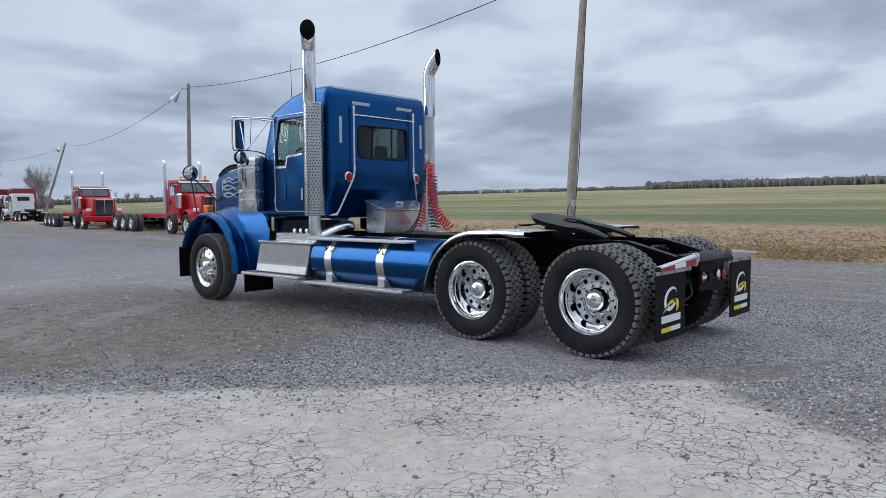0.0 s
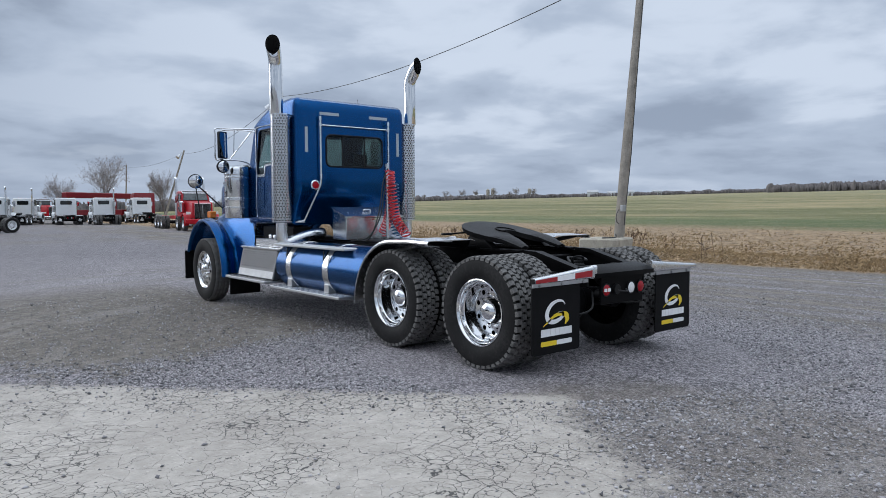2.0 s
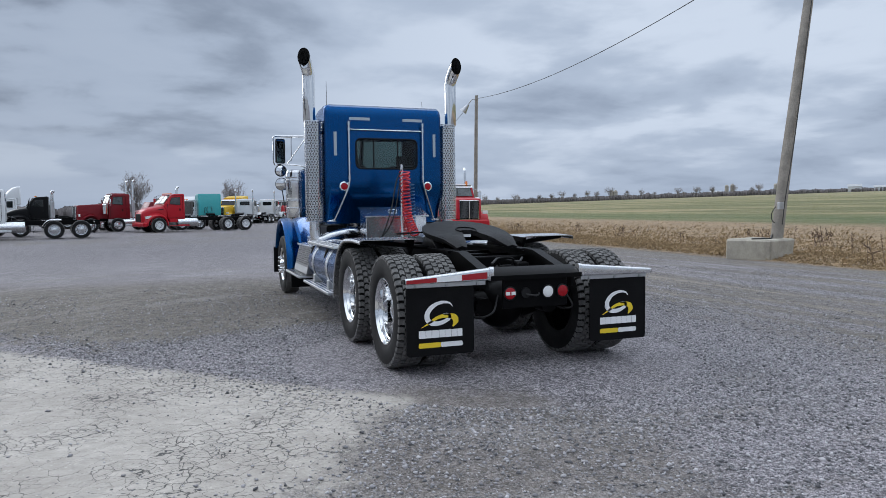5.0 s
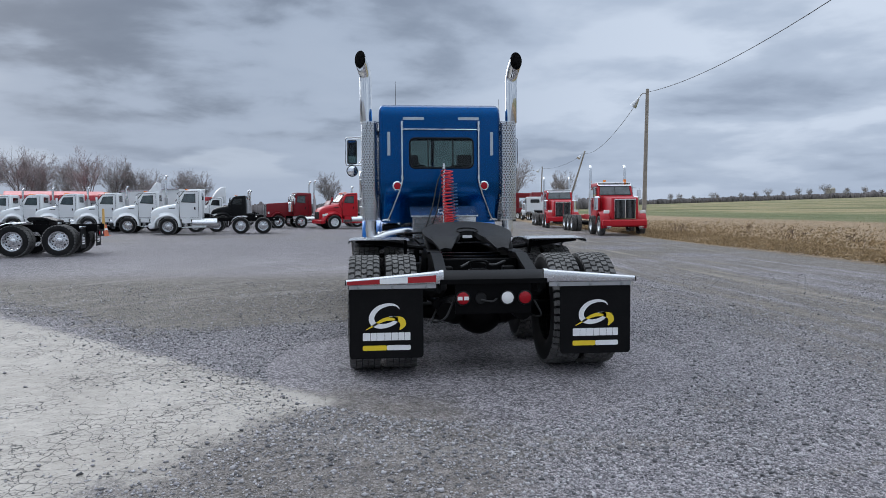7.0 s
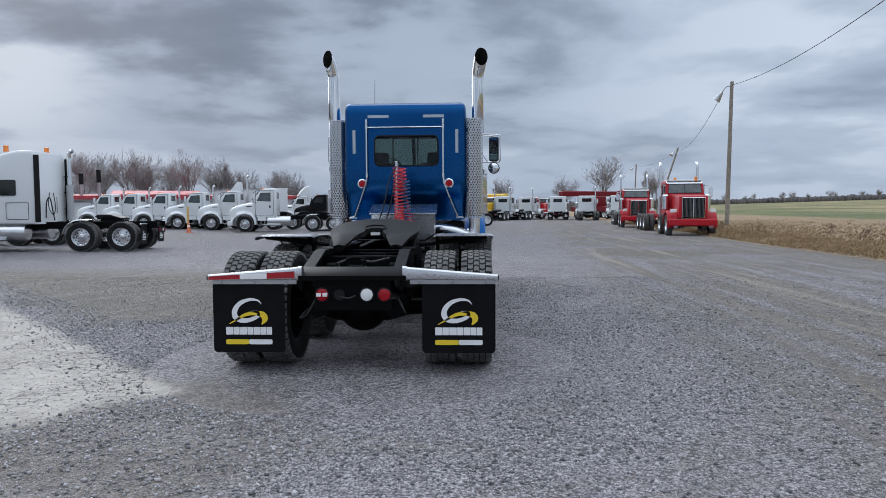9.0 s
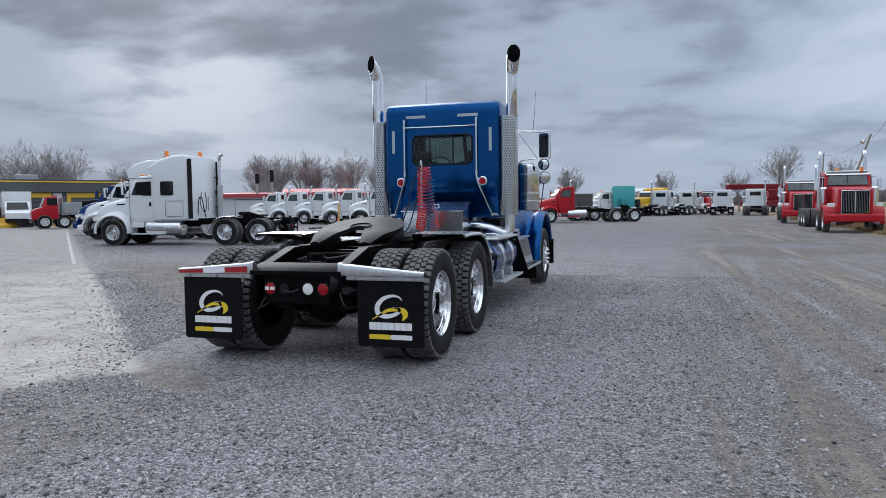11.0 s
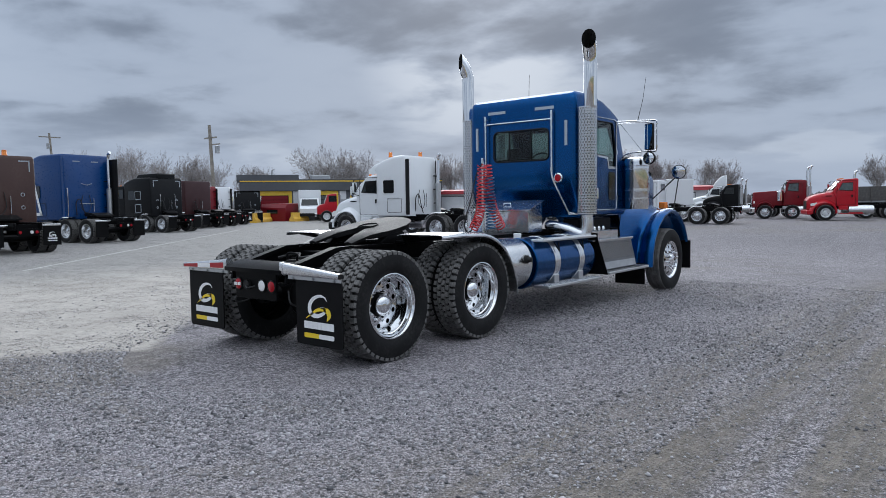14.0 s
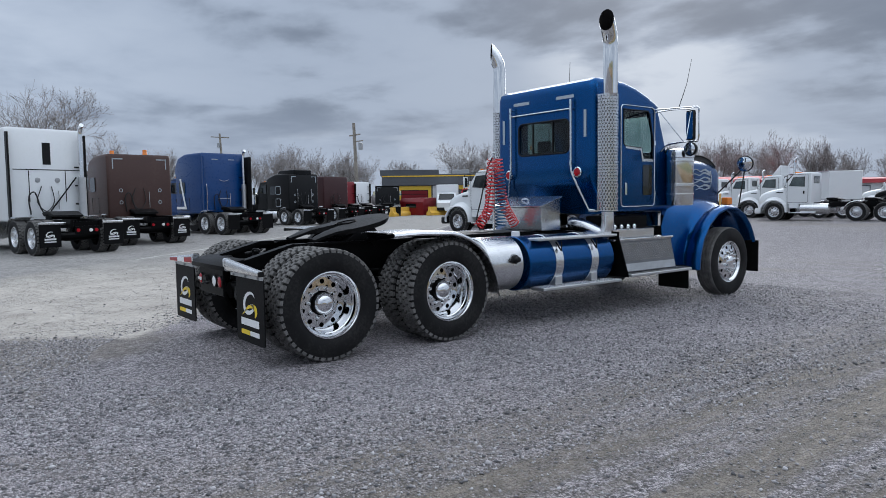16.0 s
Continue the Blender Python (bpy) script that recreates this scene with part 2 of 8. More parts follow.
def box(bm, x0, x1, y0, y1, z0, z1, bevel=0.0, seg=1, m=None):
    made = bmesh.ops.create_cube(bm, size=1.0)["verts"]
    bmesh.ops.scale(bm, vec=(x1 - x0, y1 - y0, z1 - z0), verts=made)
    bmesh.ops.translate(bm, vec=((x0 + x1) / 2, (y0 + y1) / 2, (z0 + z1) / 2), verts=made)
    if bevel:
        edges = {e for v in made for e in v.link_edges}
        got = bmesh.ops.bevel(bm, geom=list(edges), offset=bevel, segments=seg, profile=0.5, affect="EDGES")
        made = list({v for f in got["faces"] for v in f.verts} | {v for v in made if v.is_valid})
    if m is not None:
        bmesh.ops.transform(bm, matrix=m, verts=made)
    return bm


def boxes(*rows, bevel=0.0):
    bm = bmesh.new()
    for r in rows:
        box(bm, *r, bevel=bevel)
    return bm


def tube(bm, pts, r, seg=8, caps=True, close=False):
    """A tube along points; r is one radius or one for each point."""
    pts = [Vector(p) for p in pts]
    n = len(pts)
    rs = r if isinstance(r, (list, tuple)) else [r] * n
    rings, up = [], None
    for i, p in enumerate(pts):
        d = (pts[(i + 1) % n] - pts[i - 1]) if close else (pts[min(i + 1, n - 1)] - pts[max(i - 1, 0)])
        d.normalize()
        if up is None:
            up = d.orthogonal().normalized()
        up = (up - d * up.dot(d)).normalized()
        side = d.cross(up)
        rings.append([bm.verts.new(p + (up * math.cos(a) + side * math.sin(a)) * rs[i]) for a in (2 * math.pi * k / seg for k in range(seg))])
    pairs = list(zip(rings, rings[1:])) + ([(rings[-1], rings[0])] if close else [])
    for a, b in pairs:
        for k in range(seg):
            bm.faces.new((a[k], a[(k + 1) % seg], b[(k + 1) % seg], b[k]))
    if caps and not close:
        bm.faces.new(rings[0][::-1])
        bm.faces.new(rings[-1])
    return bm


def smooth_path(pts, n=6):
    """Catmull-Rom points through pts."""
    p = [Vector(q) for q in pts]
    p = [2 * p[0] - p[1]] + p + [2 * p[-1] - p[-2]]
    out = []
    for i in range(1, len(p) - 2):
        for k in range(n):
            t = k / n
            a, b, c, d = p[i - 1], p[i], p[i + 1], p[i + 2]
            out.append(0.5 * (2 * b + (c - a) * t + (2 * a - 5 * b + 4 * c - d) * t * t + (3 * b - 3 * c + d - a) * t ** 3))
    return out + [p[-2]]


def lathe(bm, profile, seg=32, axis="x", at=(0, 0, 0)):
    """Turns (along, radius) points about an axis."""
    rings = []
    for u, r in profile:
        ring = []
        for k in range(seg):
            a = 2 * math.pi * k / seg
            c, s = r * math.cos(a), r * math.sin(a)
            v = {"x": (u, c, s), "y": (s, u, c), "z": (c, s, u)}[axis]
            ring.append(bm.verts.new(Vector(v) + Vector(at)))
        rings.append(ring)
    for a, b in zip(rings, rings[1:]):
        for k in range(seg):
            bm.faces.new((a[k], a[(k + 1) % seg], b[(k + 1) % seg], b[k]))
    bm.normal_update()
    return bm


def closed_lathe(bm, profile, seg=32, axis="x", at=(0, 0, 0)):
    lathe(bm, profile, seg, axis, at)
    bm.faces.ensure_lookup_table()
    bmesh.ops.holes_fill(bm, edges=[e for e in bm.edges if e.is_boundary], sides=0)
    bmesh.ops.recalc_face_normals(bm, faces=bm.faces)
    return bm


def inset_poly(poly, d):
    """A polygon of (a, b) points, drawn in by d along the mean normals."""
    n, out = len(poly), []
    area = sum(poly[i][0] * poly[(i + 1) % n][1] - poly[(i + 1) % n][0] * poly[i][1] for i in range(n))
    sg = 1 if area > 0 else -1
    for i in range(n):
        p, q, r = Vector(poly[i - 1]), Vector(poly[i]), Vector(poly[(i + 1) % n])
        a, b = (q - p).normalized(), (r - q).normalized()
        na, nb = Vector((-a.y, a.x)) * sg, Vector((-b.y, b.x)) * sg
        m = na + nb
        m = m / max(0.35, m.length_squared / 2) if m.length > 1e-6 else na
        out.append(tuple(q + m * d))
    return out


def prism(bm, profile, hw, r=0.0, steps=3, cx=0.0, wide=None):
    """A (y, z) profile drawn out along x to half width hw, with edges rounded by r. wide(y, z) scales the width."""
    layers = [(-hw, r)] if r else [(-hw, 0)]
    if r:
        for k in range(1, steps + 1):
            a = math.pi / 2 * k / steps
            layers.append((-hw + r * (1 - math.cos(a)), r * (1 - math.sin(a))))
    layers = layers + [(-x, d) for x, d in reversed(layers)]
    rings = []
    for x, d in layers:
        poly = inset_poly(profile, d) if d > 1e-6 else profile
        rings.append([bm.verts.new((cx + x * (wide(y, z) if wide else 1), y, z)) for y, z in poly])
    n = len(profile)
    for a, b in zip(rings, rings[1:]):
        for k in range(n):
            bm.faces.new((a[k], a[(k + 1) % n], b[(k + 1) % n], b[k]))
    bm.faces.new(rings[0][::-1])
    bm.faces.new(rings[-1])
    bmesh.ops.recalc_face_normals(bm, faces=bm.faces)
    return bm


def grid_sheet(bm, rows, thick=0.0):
    """A sheet through rows of points, given thickness if asked."""
    vs = [[bm.verts.new(p) for p in row] for row in rows]
    for a, b in zip(vs, vs[1:]):
        for k in range(len(a) - 1):
            bm.faces.new((a[k], a[k + 1], b[k + 1], b[k]))
    bmesh.ops.recalc_face_normals(bm, faces=bm.faces)
    if thick:
        bmesh.ops.solidify(bm, geom=bm.faces[:], thickness=thick)
    return bm


def cut(bm, cutters, hollow=0.0):
    """The mesh with its hollow made and the cutters taken out."""
    base = new("work", put("work", bm, CHROME))
    tools = []
    if hollow:
        s = base.modifiers.new("s", "SOLIDIFY")
        s.thickness, s.offset, s.use_even_offset = hollow, -1, False
    for c in cutters:
        o = new("tool", put("tool", c, CHROME))
        b = base.modifiers.new("b", "BOOLEAN")
        b.operation, b.object, b.solver = "DIFFERENCE", o, "EXACT"
        tools.append(o)
    bpy.context.view_layer.update()
    dg = bpy.context.evaluated_depsgraph_get()
    me = bpy.data.meshes.new_from_object(base.evaluated_get(dg))
    out = bmesh.new()
    out.from_mesh(me)
    for o in (base, *tools):
        d = o.data
        bpy.data.objects.remove(o)
        bpy.data.meshes.remove(d)
    bpy.data.meshes.remove(me)
    return out


def round_rect(w, h, r, n=4):
    out = []
    for cx, cy, a0 in ((w / 2 - r, h / 2 - r, 0), (-w / 2 + r, h / 2 - r, 90), (-w / 2 + r, -h / 2 + r, 180), (w / 2 - r, -h / 2 + r, 270)):
        for k in range(n + 1):
            a = radians(a0 + 90 * k / n)
            out.append((cx + r * math.cos(a), cy + r * math.sin(a)))
    return out


def slab(bm, poly, m, t):
    """A flat polygon of (u, v) points, drawn out by t along w and placed by m."""
    a = [bm.verts.new(m @ Vector((u, v, -t / 2))) for u, v in poly]
    b = [bm.verts.new(m @ Vector((u, v, t / 2))) for u, v in poly]
    n = len(poly)
    for k in range(n):
        bm.faces.new((a[k], a[(k + 1) % n], b[(k + 1) % n], b[k]))
    bm.faces.new(a[::-1])
    bm.faces.new(b)
    bmesh.ops.recalc_face_normals(bm, faces=bm.faces)
    return bm


def loop_frame(bm, poly, m, r, seg=6):
    tube(bm, [m @ Vector((u, v, 0)) for u, v in poly], r, seg, close=True)
    return bm


BACK = Matrix(((1, 0, 0, 0), (0, 0, -1, 0), (0, 1, 0, 0), (0, 0, 0, 1)))      # u right, v up, faces -y


def at(m, x, y, z):
    return Matrix.Translation((x, y, z)) @ m


def side_plane(x, y, z, sx=1):
    """u forward, v up, facing sx."""
    return Matrix(((0, 0, sx, x), (1, 0, 0, y), (0, 1, 0, z), (0, 0, 0, 1)))

# ---- ground ----


def ground_height(x, y):
    """Flat yard; past the verge on the field side the land rises gently, with a shallow ditch at the edge."""
    edge = 11.6 + max(0.0, y - 14) * 0.06 + 0.35 * math.sin(y * 0.35) + (max(0.0, -y) * 0.12)
    d = x - edge
    z = 0.0
    if d > 0:
        z = 0.013 * d + 0.0135 * max(0.0, d - 40)
        z = min(z, 16.0) + 0.10 * math.sin(min(d, 3.0) / 3.0 * math.pi)
    return z - 0.042 * math.exp(-(x / 6.0) ** 2 - ((y - 6.4) / 3.0) ** 2)       # the yard dips a little under the front axle


def ground_mat():
    m = bpy.data.materials.new("yard_and_field")
    m.use_nodes = True
    t = m.node_tree
    p = t.nodes["Principled BSDF"]
    co = wired(t, "ShaderNodeNewGeometry")
    sep = wired(t, "ShaderNodeSeparateXYZ")
    t.links.new(co.outputs["Position"], sep.inputs[0])
    X, Y = Ex(t, sep.outputs[0]), Ex(t, sep.outputs[1])

    def noise_(scale, detail=5.0, rough=0.6, stretch=None, seed=0.0):
        n = wired(t, "ShaderNodeTexNoise", in_Scale=scale, in_Detail=detail, in_Roughness=rough)
        mp = wired(t, "ShaderNodeMapping")
        mp.inputs["Location"].default_value = (seed, seed * 1.7, 0)
        if stretch:
            mp.inputs["Scale"].default_value = stretch
        t.links.new(co.outputs["Position"], mp.inputs[0])
        t.links.new(mp.outputs[0], n.inputs["Vector"])
        return Ex(t, n.outputs[0])

    def cells(scale, feature="F1", out="Distance", warp=None):
        v = wired(t, "ShaderNodeTexVoronoi", feature=feature, in_Scale=scale)
        src = co.outputs["Position"]
        if warp:
            w = wired(t, "ShaderNodeTexNoise", in_Scale=warp[0], in_Detail=3.0)
            t.links.new(src, w.inputs["Vector"])
            src = blend(t, warp[1], src, w.outputs["Color"], "ADD")
        t.links.new(src, v.inputs["Vector"])
        return Ex(t, v.outputs[out])

    wob, fine, broad = noise_(1.4, 6), noise_(7.0, 6, 0.7), noise_(0.22, 4, seed=3.0)
    w = (wob - 0.5) * 1.3 + (fine - 0.5) * 0.5
    # crushed-stone yard: angular stones of two sizes with dark gaps between
    stones, stones2, grit, coarse = cells(62.0, out="Color"), cells(62.0), cells(130.0, out="Color"), cells(34.0, out="Color")
    gap = cells(62.0, "DISTANCE_TO_EDGE")
    patch = noise_(0.5, 5, 0.65, seed=9.0)
    col = blend(t, stones.step(0.10, 0.90), (0.070, 0.068, 0.071), (0.63, 0.61, 0.63))
    col = blend(t, grit.step(0.64, 0.90) * 0.75, col, (0.76, 0.74, 0.79))
    col = blend(t, grit.step(0.38, 0.16) * 0.85, col, (0.028, 0.028, 0.031))
    col = blend(t, coarse.step(0.70, 0.80) * 0.75, col, (0.67, 0.645, 0.665))
    col = blend(t, coarse.step(0.28, 0.18) * 0.8, col, (0.045, 0.045, 0.05))
    col = blend(t, gap.step(0.15, 0.02) * 0.7, col, (0.022, 0.022, 0.025))
    col = blend(t, patch.step(0.42, 0.62) * 0.22, col, (0.47, 0.455, 0.49))
    col = blend(t, broad.step(0.5, 0.68) * 0.30, col, (0.15, 0.15, 0.158))
    yard = ((X * X) + (Y * Y)).op("POWER", 0.5).step(11.0, 22.0)
    mottle, clump, grain = noise_(2.6, 9, 0.78, seed=31.0), noise_(16.0, 6, 0.75, seed=17.0), noise_(48.0, 3, 0.8, seed=23.0)
    col = blend(t, yard * 0.6, col, blend(t, fine.step(0.3, 0.7), (0.080, 0.079, 0.087), (0.205, 0.202, 0.216)))
    col = blend(t, mottle.step(0.47, 0.33) * 0.55, col, (0.068, 0.067, 0.074))
    col = blend(t, mottle.step(0.54, 0.68) * 0.45, col, (0.40, 0.39, 0.42))
    col = blend(t, clump.step(0.46, 0.36) * 0.40, col, (0.040, 0.040, 0.043))
    col = blend(t, clump.step(0.55, 0.66) * 0.32, col, (0.62, 0.605, 0.62))
    col = blend(t, grain.step(0.47, 0.38) * 0.75, col, (0.030, 0.030, 0.032))
    col = blend(t, grain.step(0.55, 0.64) * 0.60, col, (0.70, 0.68, 0.695))
    col = blend(t, 1.0, col, (0.99, 0.945, 0.945), "MULTIPLY")
    # brown earth worn through the stone, and lanes worn by wheels, straight beside the field and curling round the parked truck
    lane = noise_(1.9, 7, 0.66, (1.0, 0.045, 1.0), 5.0)
    rad = ((X * X) + (Y - 1.5) * (Y - 1.5)).op("POWER", 0.5)
    ang = (Y - 1.5).op("ARCTAN2", X)
    cv = wired(t, "ShaderNodeCombineXYZ")
    t.links.new(rad.sock, cv.inputs[0])
    t.links.new((ang * 0.9).sock, cv.inputs[1])
    nz = wired(t, "ShaderNodeTexNoise", in_Scale=1.7, in_Detail=6.0, in_Roughness=0.62)
    t.links.new(cv.outputs[0], nz.inputs["Vector"])
    curl = Ex(t, nz.outputs[0])
    side = X * 0.70 + Y * 0.71 + 1.45 - (X * 0.82 - Y * 0.58 + 3.9).high(0.0) * 1.3
    left = (side + 0.3 + w * 1.5 + (mottle - 0.5) * 3.4 + (clump - 0.5) * 1.8).step(-0.25, 0.35) * Y.step(11.0, 7.0) * X.step(-0.4, -1.3)
    right = (X - Y * 0.06 + w * 0.9).step(2.5, 4.3) * (lane * Y.step(16.0, 9.0) + noise_(0.3, 5, 0.6, seed=6.0) * Y.step(9.0, 16.0)).step(0.37, 0.57)
    near = ((X + 1.3) * (X + 1.3) * 0.5 + (Y + 3.4) * (Y + 3.4) * 0.22 + w).step(1.1, 0.4)
    back = (Y * 0.25 - (X + 14.0) * 0.05 + w * 1.2).step(5.5, 7.5) * noise_(0.35, 5, 0.6, (1.0, 0.4, 1.0), 8.0).step(0.42, 0.6) * 0.5
    swing = rad.step(3.2, 4.6) * rad.step(15.0, 9.0) * X.step(3.6, 1.5) * curl.step(0.48, 0.62) * fine.step(0.25, 0.6) * 0.7
    earth = left.high(right * 0.95).high(near * 0.7).high(back).high(swing)
    ecol = blend(t, fine.step(0.3, 0.7), (0.092, 0.079, 0.063), (0.245, 0.212, 0.172))
    ecol = blend(t, mottle.step(0.47, 0.34) * 0.5, ecol, (0.075, 0.070, 0.064))
    ecol = blend(t, mottle.step(0.55, 0.68) * 0.5, ecol, (0.34, 0.315, 0.28))
    ecol = blend(t, clump.step(0.40, 0.30) * 0.5, ecol, (0.05, 0.047, 0.043))
    ecol = blend(t, grain.step(0.46, 0.38) * 0.5, ecol, (0.05, 0.046, 0.041))
    ecol = blend(t, grain.step(0.58, 0.67) * 0.4, ecol, (0.40, 0.375, 0.34))
    ecol = blend(t, lane.step(0.52, 0.66) * X.step(2.0, 4.0) * 0.6, ecol, (0.43, 0.375, 0.30))
    ecol = blend(t, curl.step(0.50, 0.66) * X.step(2.0, 0.0) * 0.45, ecol, (0.36, 0.335, 0.30))
    ecol = blend(t, stones.step(0.76, 0.92) * clump.step(0.46, 0.60) * 0.8, ecol, (0.45, 0.44, 0.43))
    ecol = blend(t, grit.step(0.30, 0.12) * 0.7, ecol, (0.04, 0.037, 0.033))
    col = blend(t, earth * (fine.step(0.08, 0.36)) * 0.96, col, ecol)
    # old light asphalt, cracked like a crocodile's skin
    n_ = X * 0.70 + Y * 0.71 + w * 0.30 + (noise_(14.0, 5, 0.75) - 0.5) * 0.6
    m_ = X * 0.82 - Y * 0.58 + w * 0.75 + (noise_(9.0, 6, 0.8, seed=4.0) - 0.5) * 1.3
    paved = n_.step(-2.10, -2.28) * m_.step(0.30, -0.22)
    crack = cells(5.5, "DISTANCE_TO_EDGE", warp=(7.0, 0.10))
    crack2 = cells(12.5, "DISTANCE_TO_EDGE", warp=(14.0, 0.05))
    open_ = noise_(1.1, 5, 0.6, seed=21.0).step(0.40, 0.66)
    rag = noise_(30.0, 3, 0.7).step(0.25, 0.7)
    gapm = (crack / (open_ * rag * 0.030 + 0.0045)).step(1.0, 0.45) * rag.step(0.03, 0.35)
    gapm = gapm.high((crack2 / (rag * 0.040 + 0.002)).step(1.0, 0.5) * open_.step(0.12, 0.55) * 0.9)
    acol = blend(t, fine.step(0.3, 0.75), (0.36, 0.33, 0.29), (0.50, 0.462, 0.412))
    acol = blend(t, patch.step(0.46, 0.66) * 0.5, acol, (0.305, 0.275, 0.24))
    acol = blend(t, cells(70.0, out="Color").step(0.80, 0.97) * 0.45, acol, (0.20, 0.20, 0.20))
    acol = blend(t, cells(70.0, out="Color").step(0.16, 0.05) * 0.5, acol, (0.60, 0.57, 0.51))
    pit = cells(24.0, out="Color").step(0.74, 0.78) * cells(24.0).step(0.30, 0.14)
    acol = blend(t, mottle.step(0.46, 0.34) * 0.45, acol, (0.25, 0.232, 0.208))
    acol = blend(t, clump.step(0.40, 0.30) * 0.35, acol, (0.22, 0.21, 0.195))
    acol = blend(t, clump.step(0.60, 0.70) * 0.35, acol, (0.62, 0.585, 0.53))
    acol = blend(t, pit * 0.9, acol, (0.055, 0.055, 0.058))
    acol = blend(t, gapm * 0.92 * X.step(-14.0, -8.0), acol, (0.065, 0.063, 0.060))
    acol = blend(t, X.step(-7.0, -13.0) * 0.85, acol, blend(t, (fine * 0.5 + mottle * 0.5).step(0.35, 0.65), (0.18, 0.175, 0.165), (0.275, 0.267, 0.252)))
    col = blend(t, paved, col, acol)
    # beyond the far side of the lane the parking strip is dark again
    strip = (X * 0.70 + Y * 0.71 + w * 0.5).step(-8.3, -8.9)
    scol = blend(t, fine.step(0.3, 0.7), (0.16, 0.155, 0.15), (0.30, 0.29, 0.275))
    col = blend(t, strip * paved, col, scol)
    # verge of dry grass and the field
    d = X - 11.75 - (Y - 14.0).high(0.0) * 0.06 - (Y * -1.0).high(0.0) * 0.12 + (fine - 0.5) * 0.7 + (wob - 0.5) * 0.5
    grass = noise_(3.0, 7, 0.75)
    gcol = blend(t, grass.step(0.34, 0.62), (0.15, 0.10, 0.052), (0.46, 0.325, 0.185))
    gcol = blend(t, noise_(0.9, 4, seed=2.0).step(0.55, 0.7) * 0.6, gcol, (0.14, 0.115, 0.075))
    edge = d.step(-0.5, 0.2)
    col = blend(t, d.step(-2.2, -0.3) * 0.45, col, (0.20, 0.175, 0.145))
    col = blend(t, edge, col, gcol)
    rows = noise_(0.09, 6, 0.7, (1.0, 0.16, 1.0), 7.0)
    rows2 = noise_(0.5, 7, 0.75, (1.0, 0.10, 1.0), 1.0)
    tuft = noise_(1.6, 6, 0.8, (1.0, 0.35, 1.0), 13.0)
    fcol = blend(t, rows.step(0.40, 0.62), (0.118, 0.122, 0.034), (0.36, 0.285, 0.14))
    fcol = blend(t, rows2.step(0.46, 0.58) * 0.75, fcol, (0.100, 0.115, 0.026))
    fcol = blend(t, (d + (tuft - 0.5) * 8.0).step(46.0, 38.0) * 0.65, fcol, (0.078, 0.112, 0.024))
    fcol = blend(t, tuft.step(0.52, 0.68) * 0.5, fcol, (0.45, 0.37, 0.22))
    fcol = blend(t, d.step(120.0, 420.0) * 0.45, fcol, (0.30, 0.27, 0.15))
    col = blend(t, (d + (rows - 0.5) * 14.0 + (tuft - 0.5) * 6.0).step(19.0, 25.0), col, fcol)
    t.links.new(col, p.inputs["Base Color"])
    p.inputs["Roughness"].default_value = 0.74
    p.inputs["Specular IOR Level"].default_value = 0.45
    relief = (stones2 * -0.020 + cells(120.0) * -0.008 + coarse * 0.006) * (paved.inv()) * (edge.inv()) + (gapm * -0.02 + cells(50.0) * -0.003) * paved + fine * 0.02 + grass * edge * 0.25
    bp = wired(t, "ShaderNodeBump", in_Strength=0.9, in_Distance=1.0)
    t.links.new(relief.sock, bp.inputs["Height"])
    t.links.new(bp.outputs[0], p.inputs["Normal"])
    return m


def ground():
    xs = sorted({*(float(v) for v in range(-60, 61, 2)), *(v * 0.5 for v in range(20, 50)), -2500, -1200, -600, -300, -160, -100, 70, 80, 100, 130, 170, 230, 320, 450, 650, 900, 1300, 2500})
    ys = sorted({*(float(v) for v in range(-40, 81, 2)), -2500, -1200, -500, -200, -100, -60, 90, 100, 120, 150, 200, 280, 400, 600, 900, 1400, 2500})
    bm = bmesh.new()
    vs = [[bm.verts.new((x, y, ground_height(x, y))) for x in xs] for y in ys]
    for a, b in zip(vs, vs[1:]):
        for k in range(len(xs) - 1):
            bm.faces.new((a[k], a[k + 1], b[k + 1], b[k]))
    ob = new("ground", put("ground", bm, ground_mat(), 180))
    tagged(ob, "grey gravel truck yard with cracked pale asphalt beside a stubble field", "ground", kind="structure")


ground()


def painted_line(name, a, b, w):
    bm = bmesh.new()
    a, b = Vector((*a, 0.004)), Vector((*b, 0.004))
    s = (b - a).normalized().cross(Vector((0, 0, 1))) * w / 2
    n = 24
    rnd = random.Random(3)
    rows = []
    for k in range(n + 1):
        c = a.lerp(b, k / n)
        rows.append([c - s * rnd.uniform(0.75, 1.1), c + s * rnd.uniform(0.75, 1.1)])
    grid_sheet(bm, rows, 0.003)
    ob = new(name, put(name, bm, mat("worn_white_line", (0.40, 0.395, 0.375), 0.8, var=0.4, scale=5.0)))
    tagged(ob, "worn white painted line along the paved lane", "road marking", kind="structure")


painted_line("road_line_1", (-11.6, 7.9), (-33.0, 29.2), 0.10)
painted_line("road_line_2", (-12.9, 1.1), (-33.0, 21.0), 0.12)

# ---- wheels ----


